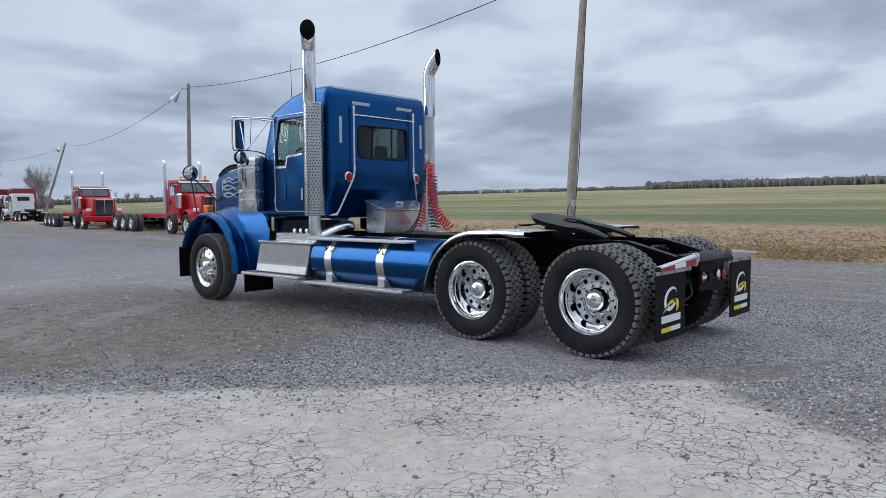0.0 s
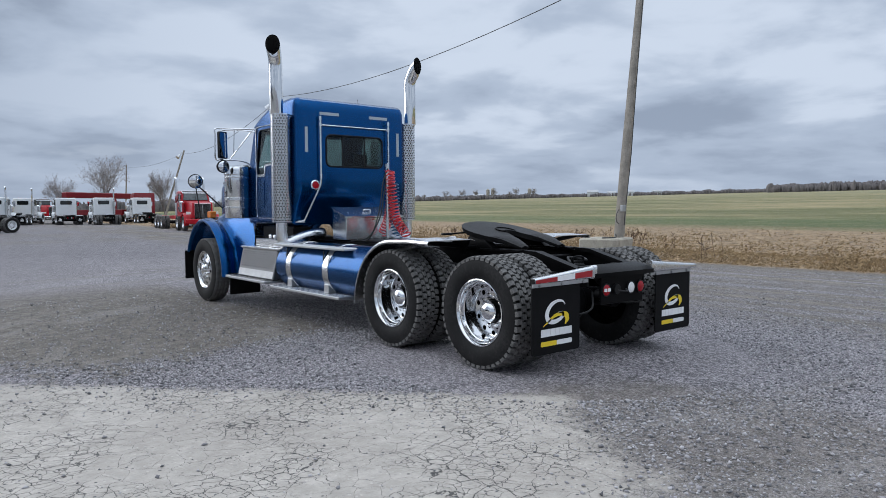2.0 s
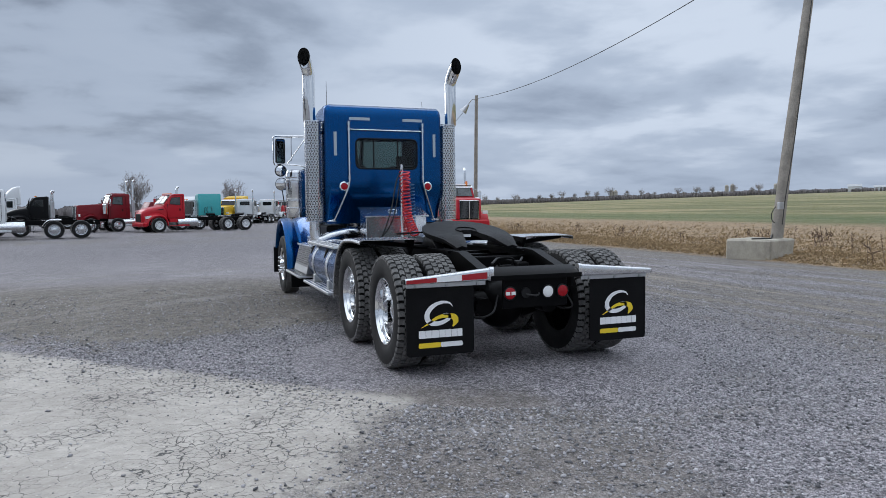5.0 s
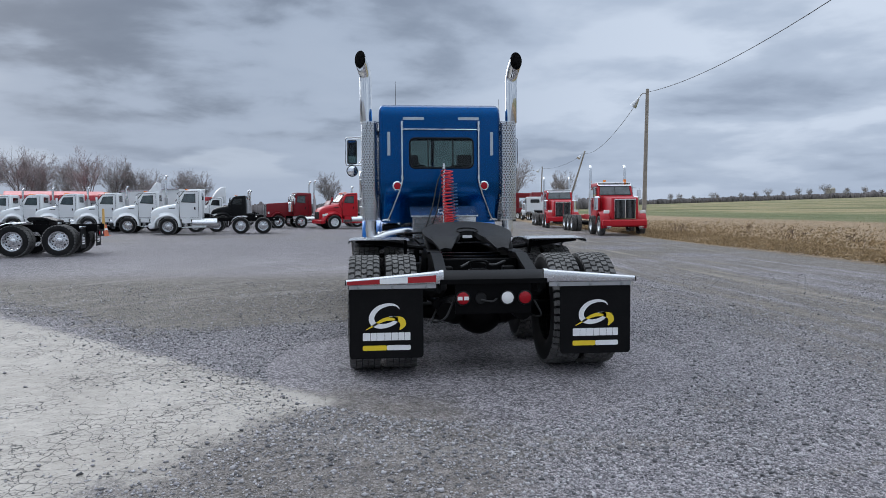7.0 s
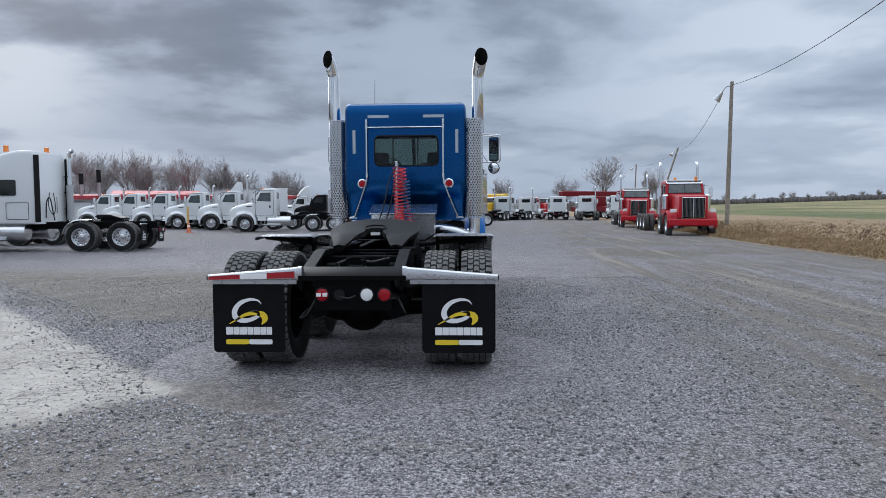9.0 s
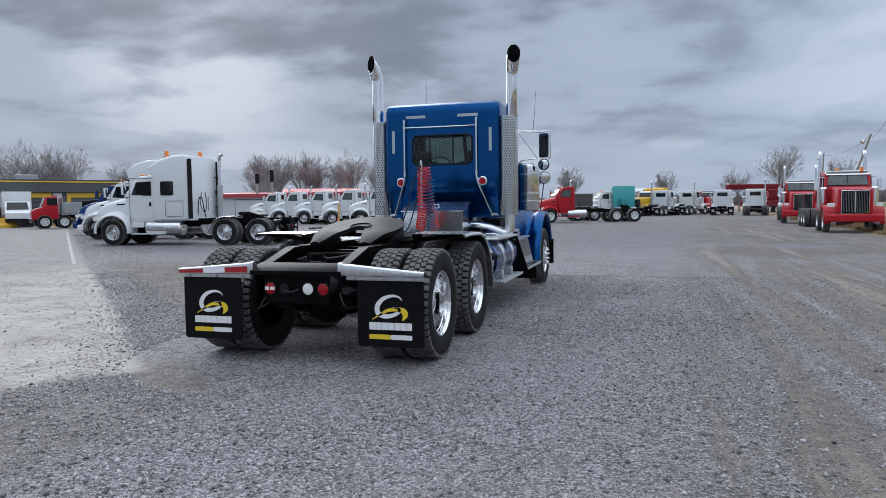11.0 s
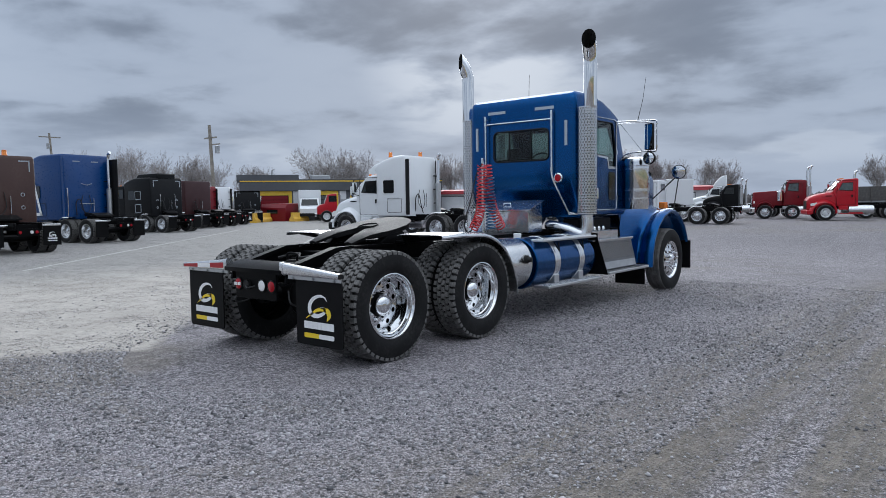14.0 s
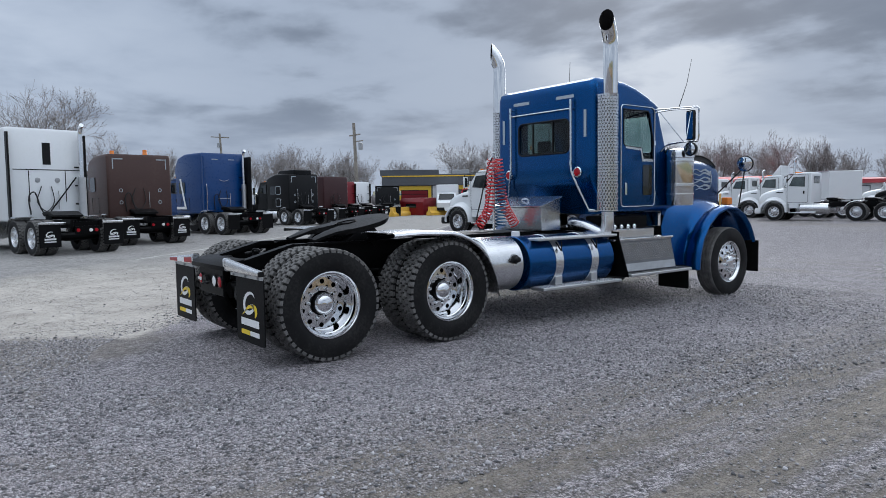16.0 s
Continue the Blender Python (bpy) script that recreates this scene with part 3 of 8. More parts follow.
def tyre_bm(r=0.525, w=0.28, lugs=True):
    h = w / 2
    bm = bmesh.new()
    lathe(bm, [(-h * 0.72, r * 0.575), (-h * 0.86, r * 0.60), (-h * 1.0, r * 0.70), (-h * 1.03, r * 0.80), (-h * 0.98, r * 0.90), (-h * 0.90, r * 0.966), (-h * 0.80, r * 0.957),
               (h * 0.80, r * 0.957), (h * 0.90, r * 0.966), (h * 0.98, r * 0.90), (h * 1.03, r * 0.80), (h * 1.0, r * 0.70), (h * 0.86, r * 0.60), (h * 0.72, r * 0.575)], 48)
    bmesh.ops.recalc_face_normals(bm, faces=bm.faces)
    return bm


def tread_bm(r=0.525, w=0.28, n=46):
    """Drive-tyre lugs: five staggered rows of chunky blocks with bent, tapering flanks."""
    bm = bmesh.new()
    h = w / 2
    for row, (x0, x1, off, frac, bend) in enumerate(((-0.98, -0.59, 0.0, 0.68, 0.0), (-0.55, -0.20, 0.5, 0.74, 0.30), (-0.16, 0.16, 0.0, 0.72, -0.30), (0.20, 0.55, 0.5, 0.74, 0.30), (0.59, 0.98, 0.0, 0.68, 0.0))):
        for k in range(n):
            a = 2 * math.pi * (k + off) / n
            da = math.pi / n * frac
            xm = (x0 + x1) / 2
            lo, hi = [], []
            for xx, s, b in ((x0, -1, 0), (xm, -1, bend), (x1, -1, 0), (x1, 1, 0), (xm, 1, bend), (x0, 1, 0)):
                q = a + da * (s + b * 1.4) if bend else a + da * (s + (0.22 if xx == xm else 0.0))
                edge = 0.982 if abs(xx) > 0.9 else 1.0
                lo.append(bm.verts.new((xx * h, r * 0.95 * (0.975 if abs(xx) > 0.9 else 1) * math.cos(q), r * 0.95 * (0.975 if abs(xx) > 0.9 else 1) * math.sin(q))))
                q = a + (q - a) * 0.93
                hi.append(bm.verts.new(((xm + (xx - xm) * 0.94) * h, r * edge * math.cos(q), r * edge * math.sin(q))))
            for i in range(6):
                j = (i + 1) % 6
                bm.faces.new((lo[i], lo[j], hi[j], hi[i]))
            bm.faces.new(hi)
    bmesh.ops.recalc_face_normals(bm, faces=bm.faces)
    return bm


def holed_disc(bm, r0, r1, xr, n, rc, rh, k=16):
    """A wheel disc between radii with n round holes; xr(r) is its place along the axis."""
    half = math.pi / n
    for s in range(n):
        c = 2 * math.pi * s / n
        hole, rim, deep = [], [], []
        for i in range(k):
            a = 2 * math.pi * i / k
            u, v = math.cos(a), math.sin(a)
            hr, ha = rc + rh * u, c + rh * v / rc
            sc = min((r1 - rc) / u if u > 1e-6 else 9, (rc - r0) / -u if u < -1e-6 else 9, half * rc / abs(v) if abs(v) > 1e-6 else 9)
            rr, ra = rc + sc * u, c + sc * v / rc
            for lst, (q, b, dx) in ((hole, (hr, ha, 0)), (rim, (rr, ra, 0)), (deep, (hr, ha, -0.02))):
                lst.append(bm.verts.new((xr(q) + dx, q * math.cos(b), q * math.sin(b))))
        for i in range(k):
            j = (i + 1) % k
            bm.faces.new((rim[i], rim[j], hole[j], hole[i]))
            bm.faces.new((hole[i], hole[j], deep[j], deep[i]))
    return bm


def nuts(bm, n, rc, x, r, h, cone=False):
    for k in range(n):
        a = math.pi / 10 + 2 * math.pi * k / n
        prof = [(x, r), (x + h * 0.55, r), (x + h, r * (0.35 if cone else 0.55)), (x + h + 0.002, 0.001)]
        lathe(bm, prof, 8, "x", (0, rc * math.cos(a), rc * math.sin(a)))


def drive_rim_parts(r=0.525):
    rim = bmesh.new()
    lathe(rim, [(0.085, 0.300), (0.116, 0.316), (0.126, 0.313), (0.128, 0.303), (0.112, 0.292), (0.100, 0.288), (0.098, 0.278), (0.070, 0.272), (0.062, 0.264), (0.0, 0.258), (-0.045, 0.254), (-0.060, 0.244)], 48)
    holed_disc(rim, 0.165, 0.246, lambda q: -0.062 + (0.246 - q) * 0.05, 10, 0.207, 0.024)
    lathe(rim, [(-0.058, 0.165), (-0.058, 0.116)], 40)
    nutm = bmesh.new()
    nuts(nutm, 1, 0.138, -0.058, 0.0175, 0.030)
    hub = bmesh.new()
    lathe(hub, [(0.0, 0.102), (0.006, 0.102), (0.012, 0.098), (0.022, 0.09), (0.04, 0.072), (0.05, 0.045), (0.055, 0.001)], 32)
    shaft = bmesh.new()
    lathe(shaft, [(-0.06, 0.262), (-0.10, 0.25), (-0.12, 0.20), (-0.12, 0.11), (-0.055, 0.118), (-0.04, 0.104), (0.0, 0.102)], 28)
    return rim, nutm, hub, shaft


def steer_rim_parts():
    rim = bmesh.new()
    lathe(rim, [(0.085, 0.300), (0.112, 0.316), (0.122, 0.310), (0.118, 0.298), (0.09, 0.284), (0.082, 0.272), (0.094, 0.262)], 48)
    holed_disc(rim, 0.165, 0.262, lambda q: 0.094 + (0.262 - q) * 0.22, 10, 0.222, 0.025)
    lathe(rim, [(0.115, 0.165), (0.117, 0.115), (0.125, 0.10), (0.15, 0.085), (0.165, 0.06), (0.168, 0.001)], 32)
    nutm = bmesh.new()
    nuts(nutm, 1, 0.143, 0.112, 0.018, 0.080, cone=True)
    # black drum-shaped backing, added so the hand holes read as shaded
    drum = lathe(bmesh.new(), [(0.10, 0.262), (0.05, 0.255), (0.045, 0.16), (0.06, 0.10)], 28)
    return rim, nutm, drum


MESH = {}
MESH["tyre"] = put("tyre", tyre_bm(), RUBBER, 40)
MESH["tread"] = put("tread", tread_bm(), TREAD, 40)
MESH["steer_tread"] = put("steer_tread", lathe(bmesh.new(), [(s * 0.14 * u, 0.525 * v) for s, u, v in (
    (-1, 0.86, 0.965), (-1, 0.80, 0.99), (-1, 0.58, 1.0), (-1, 0.57, 0.975), (-1, 0.52, 0.975), (-1, 0.51, 1.0), (-1, 0.21, 1.0), (-1, 0.20, 0.975), (-1, 0.15, 0.975), (-1, 0.14, 1.0),
    (1, 0.14, 1.0), (1, 0.15, 0.975), (1, 0.20, 0.975), (1, 0.21, 1.0), (1, 0.51, 1.0), (1, 0.52, 0.975), (1, 0.57, 0.975), (1, 0.58, 1.0), (1, 0.80, 0.99), (1, 0.86, 0.965))], 48), TREAD, 20)
_a, _b, _c, _d = drive_rim_parts()
MESH["rim"], MESH["nuts"], MESH["hub"], MESH["hub_back"] = put("rim", _a, CHROME, 30), put("nuts", _b, ALU, 30), put("hub", _c, CHROME, 30), put("hub_back", _d, FRAME, 30)
_a, _b, _c = steer_rim_parts()
MESH["steer_drum"] = put("dark_drum_backing", _c, FRAME, 30)
MESH["steer_rim"], MESH["steer_nuts"] = put("steer_rim", _a, CHROME, 30), put("steer_nuts", _b, CHROME, 30)


def wheel(parent, x, y, z, out, kind, name="wheel", chrome=True):
    """A wheel as a part of a truck: tyre, tread and rim are its pieces. out: 1 or -1, the side that it faces."""
    w = part(name, MESH["tyre"], None, parent)
    w.matrix_basis = pose(x, y, z, random.Random(x * 7 + y).uniform(0, 36), 0, 0 if out > 0 else 180)
    if kind == "steer":
        part("tread", MESH["steer_tread"], None, w)
        part("dark_drum_backing", MESH["steer_drum"], None, w)
        part("rim", MESH["steer_rim"], None, w, "polished rim with pointed chrome nut covers")
        for k in range(10):
            part("wheel_nut", MESH["steer_nuts"], None, w).matrix_basis = pose(0, 0, 0, 36 * k)
    else:
        part("tread", MESH["tread"], None, w)
        if kind == "drive":
            part("rim", MESH["rim"], None, w, "deep polished aluminium rim")
            for k in range(10):
                part("wheel_nut", MESH["nuts"], None, w).matrix_basis = pose(0, 0, 0, 36 * k)
            part("hub", MESH["hub"], None, w, "domed chrome hub cover")
        part("hub_back", MESH["hub_back"], None, w)
    return w

# ---- the blue tractor ----
PLATE_D = mat("dull_tread_plate", (0.17, 0.173, 0.178), 0.42, 0.9, var=0.15, dust=0.1)
# soot of the pipe mouths; on the mufflers this black stands for shade
SOOT_SHADE = mat("stack_soot_and_shade", (0.006, 0.006, 0.006), 0.9, var=0.2)


def logo(parent, cx, y, cz, s=1.0, yellow=YELLOW_INK):
    """A flap's print: a swoosh round a yellow wing, a word as a plain bar, and a two-coloured underline."""
    m = at(BACK, cx, y, cz)

    def arc_band(pts, widths):
        bm = bmesh.new()
        path = smooth_path([(u * s, v * s, 0) for u, v in pts], 6)
        n = len(path)
        rows = []
        for i, q in enumerate(path):
            d = (path[min(i + 1, n - 1)] - path[max(i - 1, 0)]).normalized()
            k = i / (n - 1) * (len(widths) - 1)
            a = int(min(k, len(widths) - 2))
            ww = (widths[a] + (widths[a + 1] - widths[a]) * (k - a)) * s / 2
            side = Vector((-d.y, d.x, 0)) * ww
            rows.append([m @ (q - side), m @ (q + side)])
        grid_sheet(bm, rows, 0.002)
        return bm
    part("print_swoosh", arc_band([(0.105, 0.185), (0.075, 0.215), (0.01, 0.222), (-0.065, 0.195), (-0.112, 0.14), (-0.112, 0.085), (-0.07, 0.055), (0.0, 0.055), (0.07, 0.085), (0.075, 0.118), (0.02, 0.125)],
                                  [0.004, 0.014, 0.024, 0.034, 0.042, 0.044, 0.040, 0.034, 0.028, 0.022, 0.008]), WHITE_INK, parent, "white swoosh print")
    part("print_wing", arc_band([(-0.165, 0.022), (-0.10, 0.058), (-0.03, 0.098), (0.05, 0.112), (0.115, 0.098), (0.130, 0.062), (0.105, 0.02)], [0.004, 0.016, 0.026, 0.034, 0.050, 0.048, 0.008]), yellow, parent, "yellow wing print")
    # the word as a row of plain blocks, touching the wing
    bm = bmesh.new()
    u = -0.188
    for wide, gap_ in ((0.058, 0.003), (0.048, 0.003), (0.060, 0.003), (0.048, 0.003), (0.052, 0.003), (0.048, 0.003), (0.044, 0.0)):
        slab(bm, [(q[0] * s + (u + wide / 2) * s, q[1] * s - 0.032 * s) for q in round_rect(wide, 0.062, 0.003, 2)], m, 0.003)
        u += wide + gap_
    part("print_word", bm, WHITE_INK, parent)
    for u0, u1, col in ((-0.19, 0.0, yellow), (0.0, 0.19, WHITE_INK)):
        bm = slab(bmesh.new(), [(q[0] * s + (u0 + u1) / 2 * s, q[1] * s - 0.122 * s) for q in round_rect(u1 - u0, 0.040, 0.010, 2)], m, 0.003)
        part("print_line", bm, col, parent)


def perforated(bm, cx, cy, z0, z1, r, a0, a1, cols, rows, hole=0.36, k=8):
    """Part of a cylinder's wall punched with staggered round holes."""
    da, dz = (a1 - a0) / cols, (z1 - z0) / rows
    for j in range(rows):
        for i in range(cols):
            ca, cz = a0 + da * (i + 0.5 + (0.5 if j % 2 else 0.0)), z0 + dz * (j + 0.5)
            if ca > a1:
                ca -= (a1 - a0)
            hole_v, rim_v = [], []
            for q in range(k):
                a = 2 * math.pi * (q + 0.5) / k
                u, v = math.cos(a), math.sin(a)
                sc = 0.5 / max(abs(u), abs(v))
                for lst, f in ((hole_v, hole), (rim_v, sc)):
                    A, Z = ca + da * u * f, cz + dz * v * f
                    lst.append(bm.verts.new((cx + r * math.cos(A), cy + r * math.sin(A), Z)))
            for q in range(k):
                p = (q + 1) % k
                bm.faces.new((rim_v[q], rim_v[p], hole_v[p], hole_v[q]))
    return bm


def coil(bm, pts, turns, R, r, seg=6, per=12):
    path = smooth_path(pts, 10)
    n = turns * per
    out = []
    for i in range(n + 1):
        f = i / n * (len(path) - 1)
        a = int(min(f, len(path) - 2))
        p = path[a].lerp(path[a + 1], f - a)
        d = (path[a + 1] - path[a]).normalized()
        u = d.orthogonal().normalized()
        v = d.cross(u)
        q = 2 * math.pi * i / per
        out.append(p + (u * math.cos(q) + v * math.sin(q)) * R)
    return tube(bm, out, r, seg)


def blue_tractor():
    T = empty("semi_truck", pose(0, 0, 0), "metallic blue tractor truck with two chrome exhaust pipes on gravel", "truck")
    # --- chassis ---
    for s in (-1, 1):
        prof = [(5.9, 0.78), (5.9, 1.04), (-0.62, 1.04), (-0.75, 1.03), (-1.34, 0.86), (-1.36, 0.76), (-0.9, 0.74)]
        bm = bmesh.new()
        prism(bm, prof, 0.012, cx=s * 0.43)
        prism(bm, [(5.9, 1.028), (5.9, 1.04), (-0.62, 1.04), (-0.62, 1.028)], 0.045, cx=s * 0.395)
        prism(bm, [(5.9, 0.78), (5.9, 0.792), (-0.62, 0.792), (-0.62, 0.78)], 0.045, cx=s * 0.395)
        # thick plate of the sloping tail
        prism(bm, [(-0.55, 1.06), (-0.72, 1.06), (-1.38, 0.885), (-1.38, 0.84), (-0.74, 1.02), (-0.55, 1.02)], 0.05, cx=s * 0.40)
        part("frame_rail", bm, FRAME, T, "black steel frame rail with sloped tail")
    for y in (-0.45, 0.0, 0.5, 1.9, 3.0, 4.2):
        part("crossmember", boxes((-0.41, 0.41, y - 0.05, y + 0.05, 0.80, 0.99), bevel=0.01), FRAME, T)
    bm = bmesh.new()
    prism(bm, [(-1.44, 0.845), (-1.44, 0.885), (-1.39, 0.915), (-1.23, 0.945), (-1.23, 0.90), (-1.36, 0.845)], 0.46, 0.01, 2, cx=0.025)
    part("rear_crossmember", bm, FRAME, T, "black sloped rear end plate")
    bm = boxes((-0.30, 0.35, -1.40, -1.375, 0.585, 0.845), bevel=0.006)
    lp = part("lamp_panel", bm, FRAME, T, "black tail lamp panel")
    for x, mt, lb, nm in ((-0.235, RED_LENS, "round red tail lamp", "tail_lamp"), (0.145, WHITE_LENS, "round white reversing lamp", "reversing_lamp"), (0.295, RED_LENS, "round red tail lamp", "tail_lamp")):
        bm = lathe(bmesh.new(), [(-1.403, 0.064), (-1.416, 0.062), (-1.418, 0.054)], 24, "y", (x, 0, 0.722))
        ring = part("lamp_ring", bm, PLASTIC, lp)
        bm = closed_lathe(bmesh.new(), [(-1.402, 0.054), (-1.415, 0.052), (-1.422, 0.036), (-1.424, 0.004)], 24, "y", (x, 0, 0.722))
        part(nm, bm, mt, lp, lb)
    bm = closed_lathe(bmesh.new(), [(-1.402, 0.05), (-1.43, 0.046), (-1.43, 0.02)], 20, "y", (-0.085, 0, 0.722))
    part("socket", bm, PLASTIC, lp)
    bm = bmesh.new()
    tube(bm, smooth_path([(-0.085, -1.43, 0.71), (0.0, -1.47, 0.70), (0.05, -1.42, 0.715)]), 0.008)
    part("socket_cable", bm, CABLE, lp)
    for x, dx in ((-0.262, 0), (-0.208, 0)):
        part("lamp_reflector", boxes((x - 0.02, x + 0.02, -1.428, -1.420, 0.708, 0.738)), WHITE_LENS, lp)
    # axles, differential, suspension
    for y in (-0.704, 0.704):
        bm = bmesh.new()
        tube(bm, [(-1.0, y, 0.53), (-0.45, y, 0.53), (-0.25, y, 0.53), (0.25, y, 0.53), (0.45, y, 0.53), (1.0, y, 0.53)], [0.07, 0.08, 0.14, 0.14, 0.08, 0.07], 14)
        bmesh.ops.create_uvsphere(bm, u_segments=18, v_segments=12, radius=0.24, matrix=pose(0, y + 0.02, 0.53))
        part("drive_axle", bm, FRAME, T, "black drive axle with round differential")
        for s in (-1, 1):
            bm = bmesh.new()
            tube(bm, [(s * 0.46, y - 0.18, 0.68), (s * 0.46, y - 0.18, 0.74), (s * 0.46, y - 0.18, 0.80), (s * 0.46, y - 0.18, 0.88)], [0.09, 0.14, 0.14, 0.10], 16)
            part("air_spring", bm, PLASTIC, T, "black rubber air spring")
            bm = bmesh.new()
            tube(bm, [(s * 0.40, y + 0.35, 0.60), (s * 0.42, y - 0.3, 0.62)], 0.045, 8)
            tube(bm, [(s * 0.52, y + 0.15, 0.50), (s * 0.50, y + 0.22, 1.0)], 0.035, 10)
            part("suspension_arm", bm, FRAME, T)
            bm = bmesh.new()
            tube(bm, [(s * 0.34, y - 0.38, 0.56), (s * 0.34, y - 0.16, 0.56)], [0.085, 0.085], 14)
            part("brake_chamber", bm, FRAME, T)
    bm = bmesh.new()
    tube(bm, smooth_path([(-0.30, -1.30, 0.70), (-0.38, -1.35, 0.55), (-0.48, -1.2, 0.5), (-0.40, -0.9, 0.6)]), 0.009)
    tube(bm, smooth_path([(0.40, -1.30, 0.68), (0.46, -1.30, 0.55), (0.42, -1.0, 0.52), (0.3, -0.8, 0.6)]), 0.009)
    tube(bm, smooth_path([(-0.2, -0.95, 0.95), (-0.05, -0.80, 0.99), (0.1, -0.9, 0.96), (0.25, -0.7, 0.98)]), 0.012)
    tube(bm, smooth_path([(-0.25, 0.6, 1.02), (-0.1, 1.2, 1.08), (0.1, 1.5, 1.05), (0.2, 2.2, 1.06)]), 0.016)
    pieces("air_line", bm, CABLE, T)
    bm = bmesh.new()
    tube(bm, [(0.0, -0.5, 0.62), (0.0, 0.4, 0.66), (0.0, 4.0, 0.85)], 0.06, 12)
    part("drive_shaft", bm, FRAME, T)
    bm = boxes((-0.12, 0.06, -0.93, -0.84, 0.88, 0.93), bevel=0.015)
    tube(bm, smooth_path([(-0.10, -0.90, 0.92), (-0.11, -0.90, 0.985), (-0.03, -0.90, 1.00), (0.05, -0.90, 0.985), (0.04, -0.90, 0.92)], 4), 0.012, 8)
    part("pintle_bracket", bm, FRAME, T)
    for x_, y_ in ((-0.34, -1.10), (0.36, -1.08), (-0.30, -0.62), (0.30, -0.60)):
        part("valve_block", boxes((x_ - 0.06, x_ + 0.06, y_ - 0.05, y_ + 0.05, 0.84, 0.93), bevel=0.012), GREASE, T)
    # --- wheels ---
    for y in (-0.704, 0.704):
        for s in (-1, 1):
            wheel(T, s * 1.07, y, 0.527, s, "drive", "outer_drive_wheel")
            wheel(T, s * 0.74, y, 0.527, -s, "inner", "inner_drive_wheel")
    for s in (-1, 1):
        wheel(T, s * 1.07, 6.12, 0.487, s, "steer", "steer_wheel")
    bm = bmesh.new()
    tube(bm, [(-1.0, 6.12, 0.49), (-0.7, 6.12, 0.43), (0.7, 6.12, 0.43), (1.0, 6.12, 0.49)], 0.07, 10)
    part("front_axle", bm, FRAME, T)
    # --- fifth wheel: a tilted horseshoe plate with a throat open to the rear and two steep ramps ---
    half = [(0.0, 0.62), (0.12, 0.61), (0.24, 0.575), (0.34, 0.515), (0.42, 0.42), (0.465, 0.30), (0.475, 0.16), (0.46, 0.03), (0.42, -0.09), (0.355, -0.17), (0.27, -0.20), (0.18, -0.18), (0.135, -0.10), (0.10, 0.0), (0.085, 0.10), (0.06, 0.15), (0.0, 0.165)]

    def ftop(u, v):
        return 1.335 - (0.62 - v) * 0.20 - 0.018 * (abs(u) / 0.47) ** 2
    bm = bmesh.new()
    for s in (-1, 1):
        top = [bm.verts.new((s * u, v, ftop(u, v))) for u, v in half]
        bot = [bm.verts.new((s * u * 0.97, v * 0.97, ftop(u, v) - 0.055)) for u, v in half]
        n = len(half)
        for k in range(n - 1):
            bm.faces.new((top[k], top[k + 1], bot[k + 1], bot[k]))
        bm.faces.new(top)
        bm.faces.new(bot)
    bmesh.ops.remove_doubles(bm, verts=bm.verts[:], dist=1e-5)
    bmesh.ops.triangulate(bm, faces=[f for f in bm.faces if len(f.verts) > 4])
    bmesh.ops.recalc_face_normals(bm, faces=bm.faces)
    plate = part("fifth_wheel_plate", bm, GREASE, T, "greasy black fifth wheel coupling plate", 25)
    bm = bmesh.new()
    for s in (-1, 1):
        # the wings that slope down to the rear beside the throat
        grid_sheet(bm, [[(s * u0, v, z), (s * (u0 + (u1 - u0) * 0.5), v, z + 0.012), (s * u1, v, z - 0.004)] for u0, u1, v, z in ((0.13, 0.44, -0.06, 1.192), (0.16, 0.40, -0.20, 1.165), (0.20, 0.36, -0.34, 1.115), (0.23, 0.34, -0.42, 1.085))], 0.03)
    pieces("fifth_wheel_ramp", bm, GREASE, plate)
    bm = bmesh.new()
    tube(bm, [(0.115 * math.sin(q), 0.155 + 0.115 * math.cos(q), ftop(0.1, 0.155 + 0.115 * math.cos(q)) + 0.004) for q in (radians(d) for d in range(-150, 151, 15))], 0.008, 6)
    part("lock_jaw_ring", bm, FRAME, plate)
    bm = bmesh.new()
    for s in (-1, 1):
        prism(bm, [(0.40, 1.05), (0.24, 1.21), (0.08, 1.20), (-0.12, 1.05)], 0.05, 0.01, 2, cx=s * 0.40)
        box(bm, s * 0.40 - 0.07, s * 0.40 + 0.07, -0.5, 0.75, 1.042, 1.062)
    box(bm, -0.34, 0.34, 0.22, 0.32, 1.12, 1.19, 0.02)
    part("fifth_wheel_bracket", bm, FRAME, T)
    bm = bmesh.new()
    tube(bm, smooth_path([(-0.44, 0.35, 1.22), (-0.62, 0.36, 1.215), (-0.70, 0.42, 1.21), (-0.74, 0.34, 1.21), (-0.66, 0.30, 1.21)], 5), 0.009)
    part("release_handle", bm, FRAME, T)
    part("maker_plate", boxes((-0.05, 0.05, 0.135, 0.143, 1.165, 1.195)), WHITE_INK, plate)
    # --- half fenders over the leading drive axle ---
    for s in (-1, 1):
        arc = [(-0.02, 1.165), (0.30, 1.175), (0.62, 1.165)] + [(0.62 + 0.72 * math.sin(a), 0.445 + 0.72 * math.cos(a)) for a in (radians(d) for d in range(8, 90, 9))] + [(1.345, 0.45)]
        bm = bmesh.new()
        grid_sheet(bm, [[(s * x, y + (0 if dz == 0 else 0), z - dz) for x, dz in ((0.62, 0.012), (0.66, 0.0), (1.21, 0.0), (1.245, 0.008), (1.255, 0.03), (1.245, 0.045))] for y, z in arc], 0.006)
        part("half_fender", bm, ALU, T, "polished aluminium half fender")
        bm = bmesh.new()
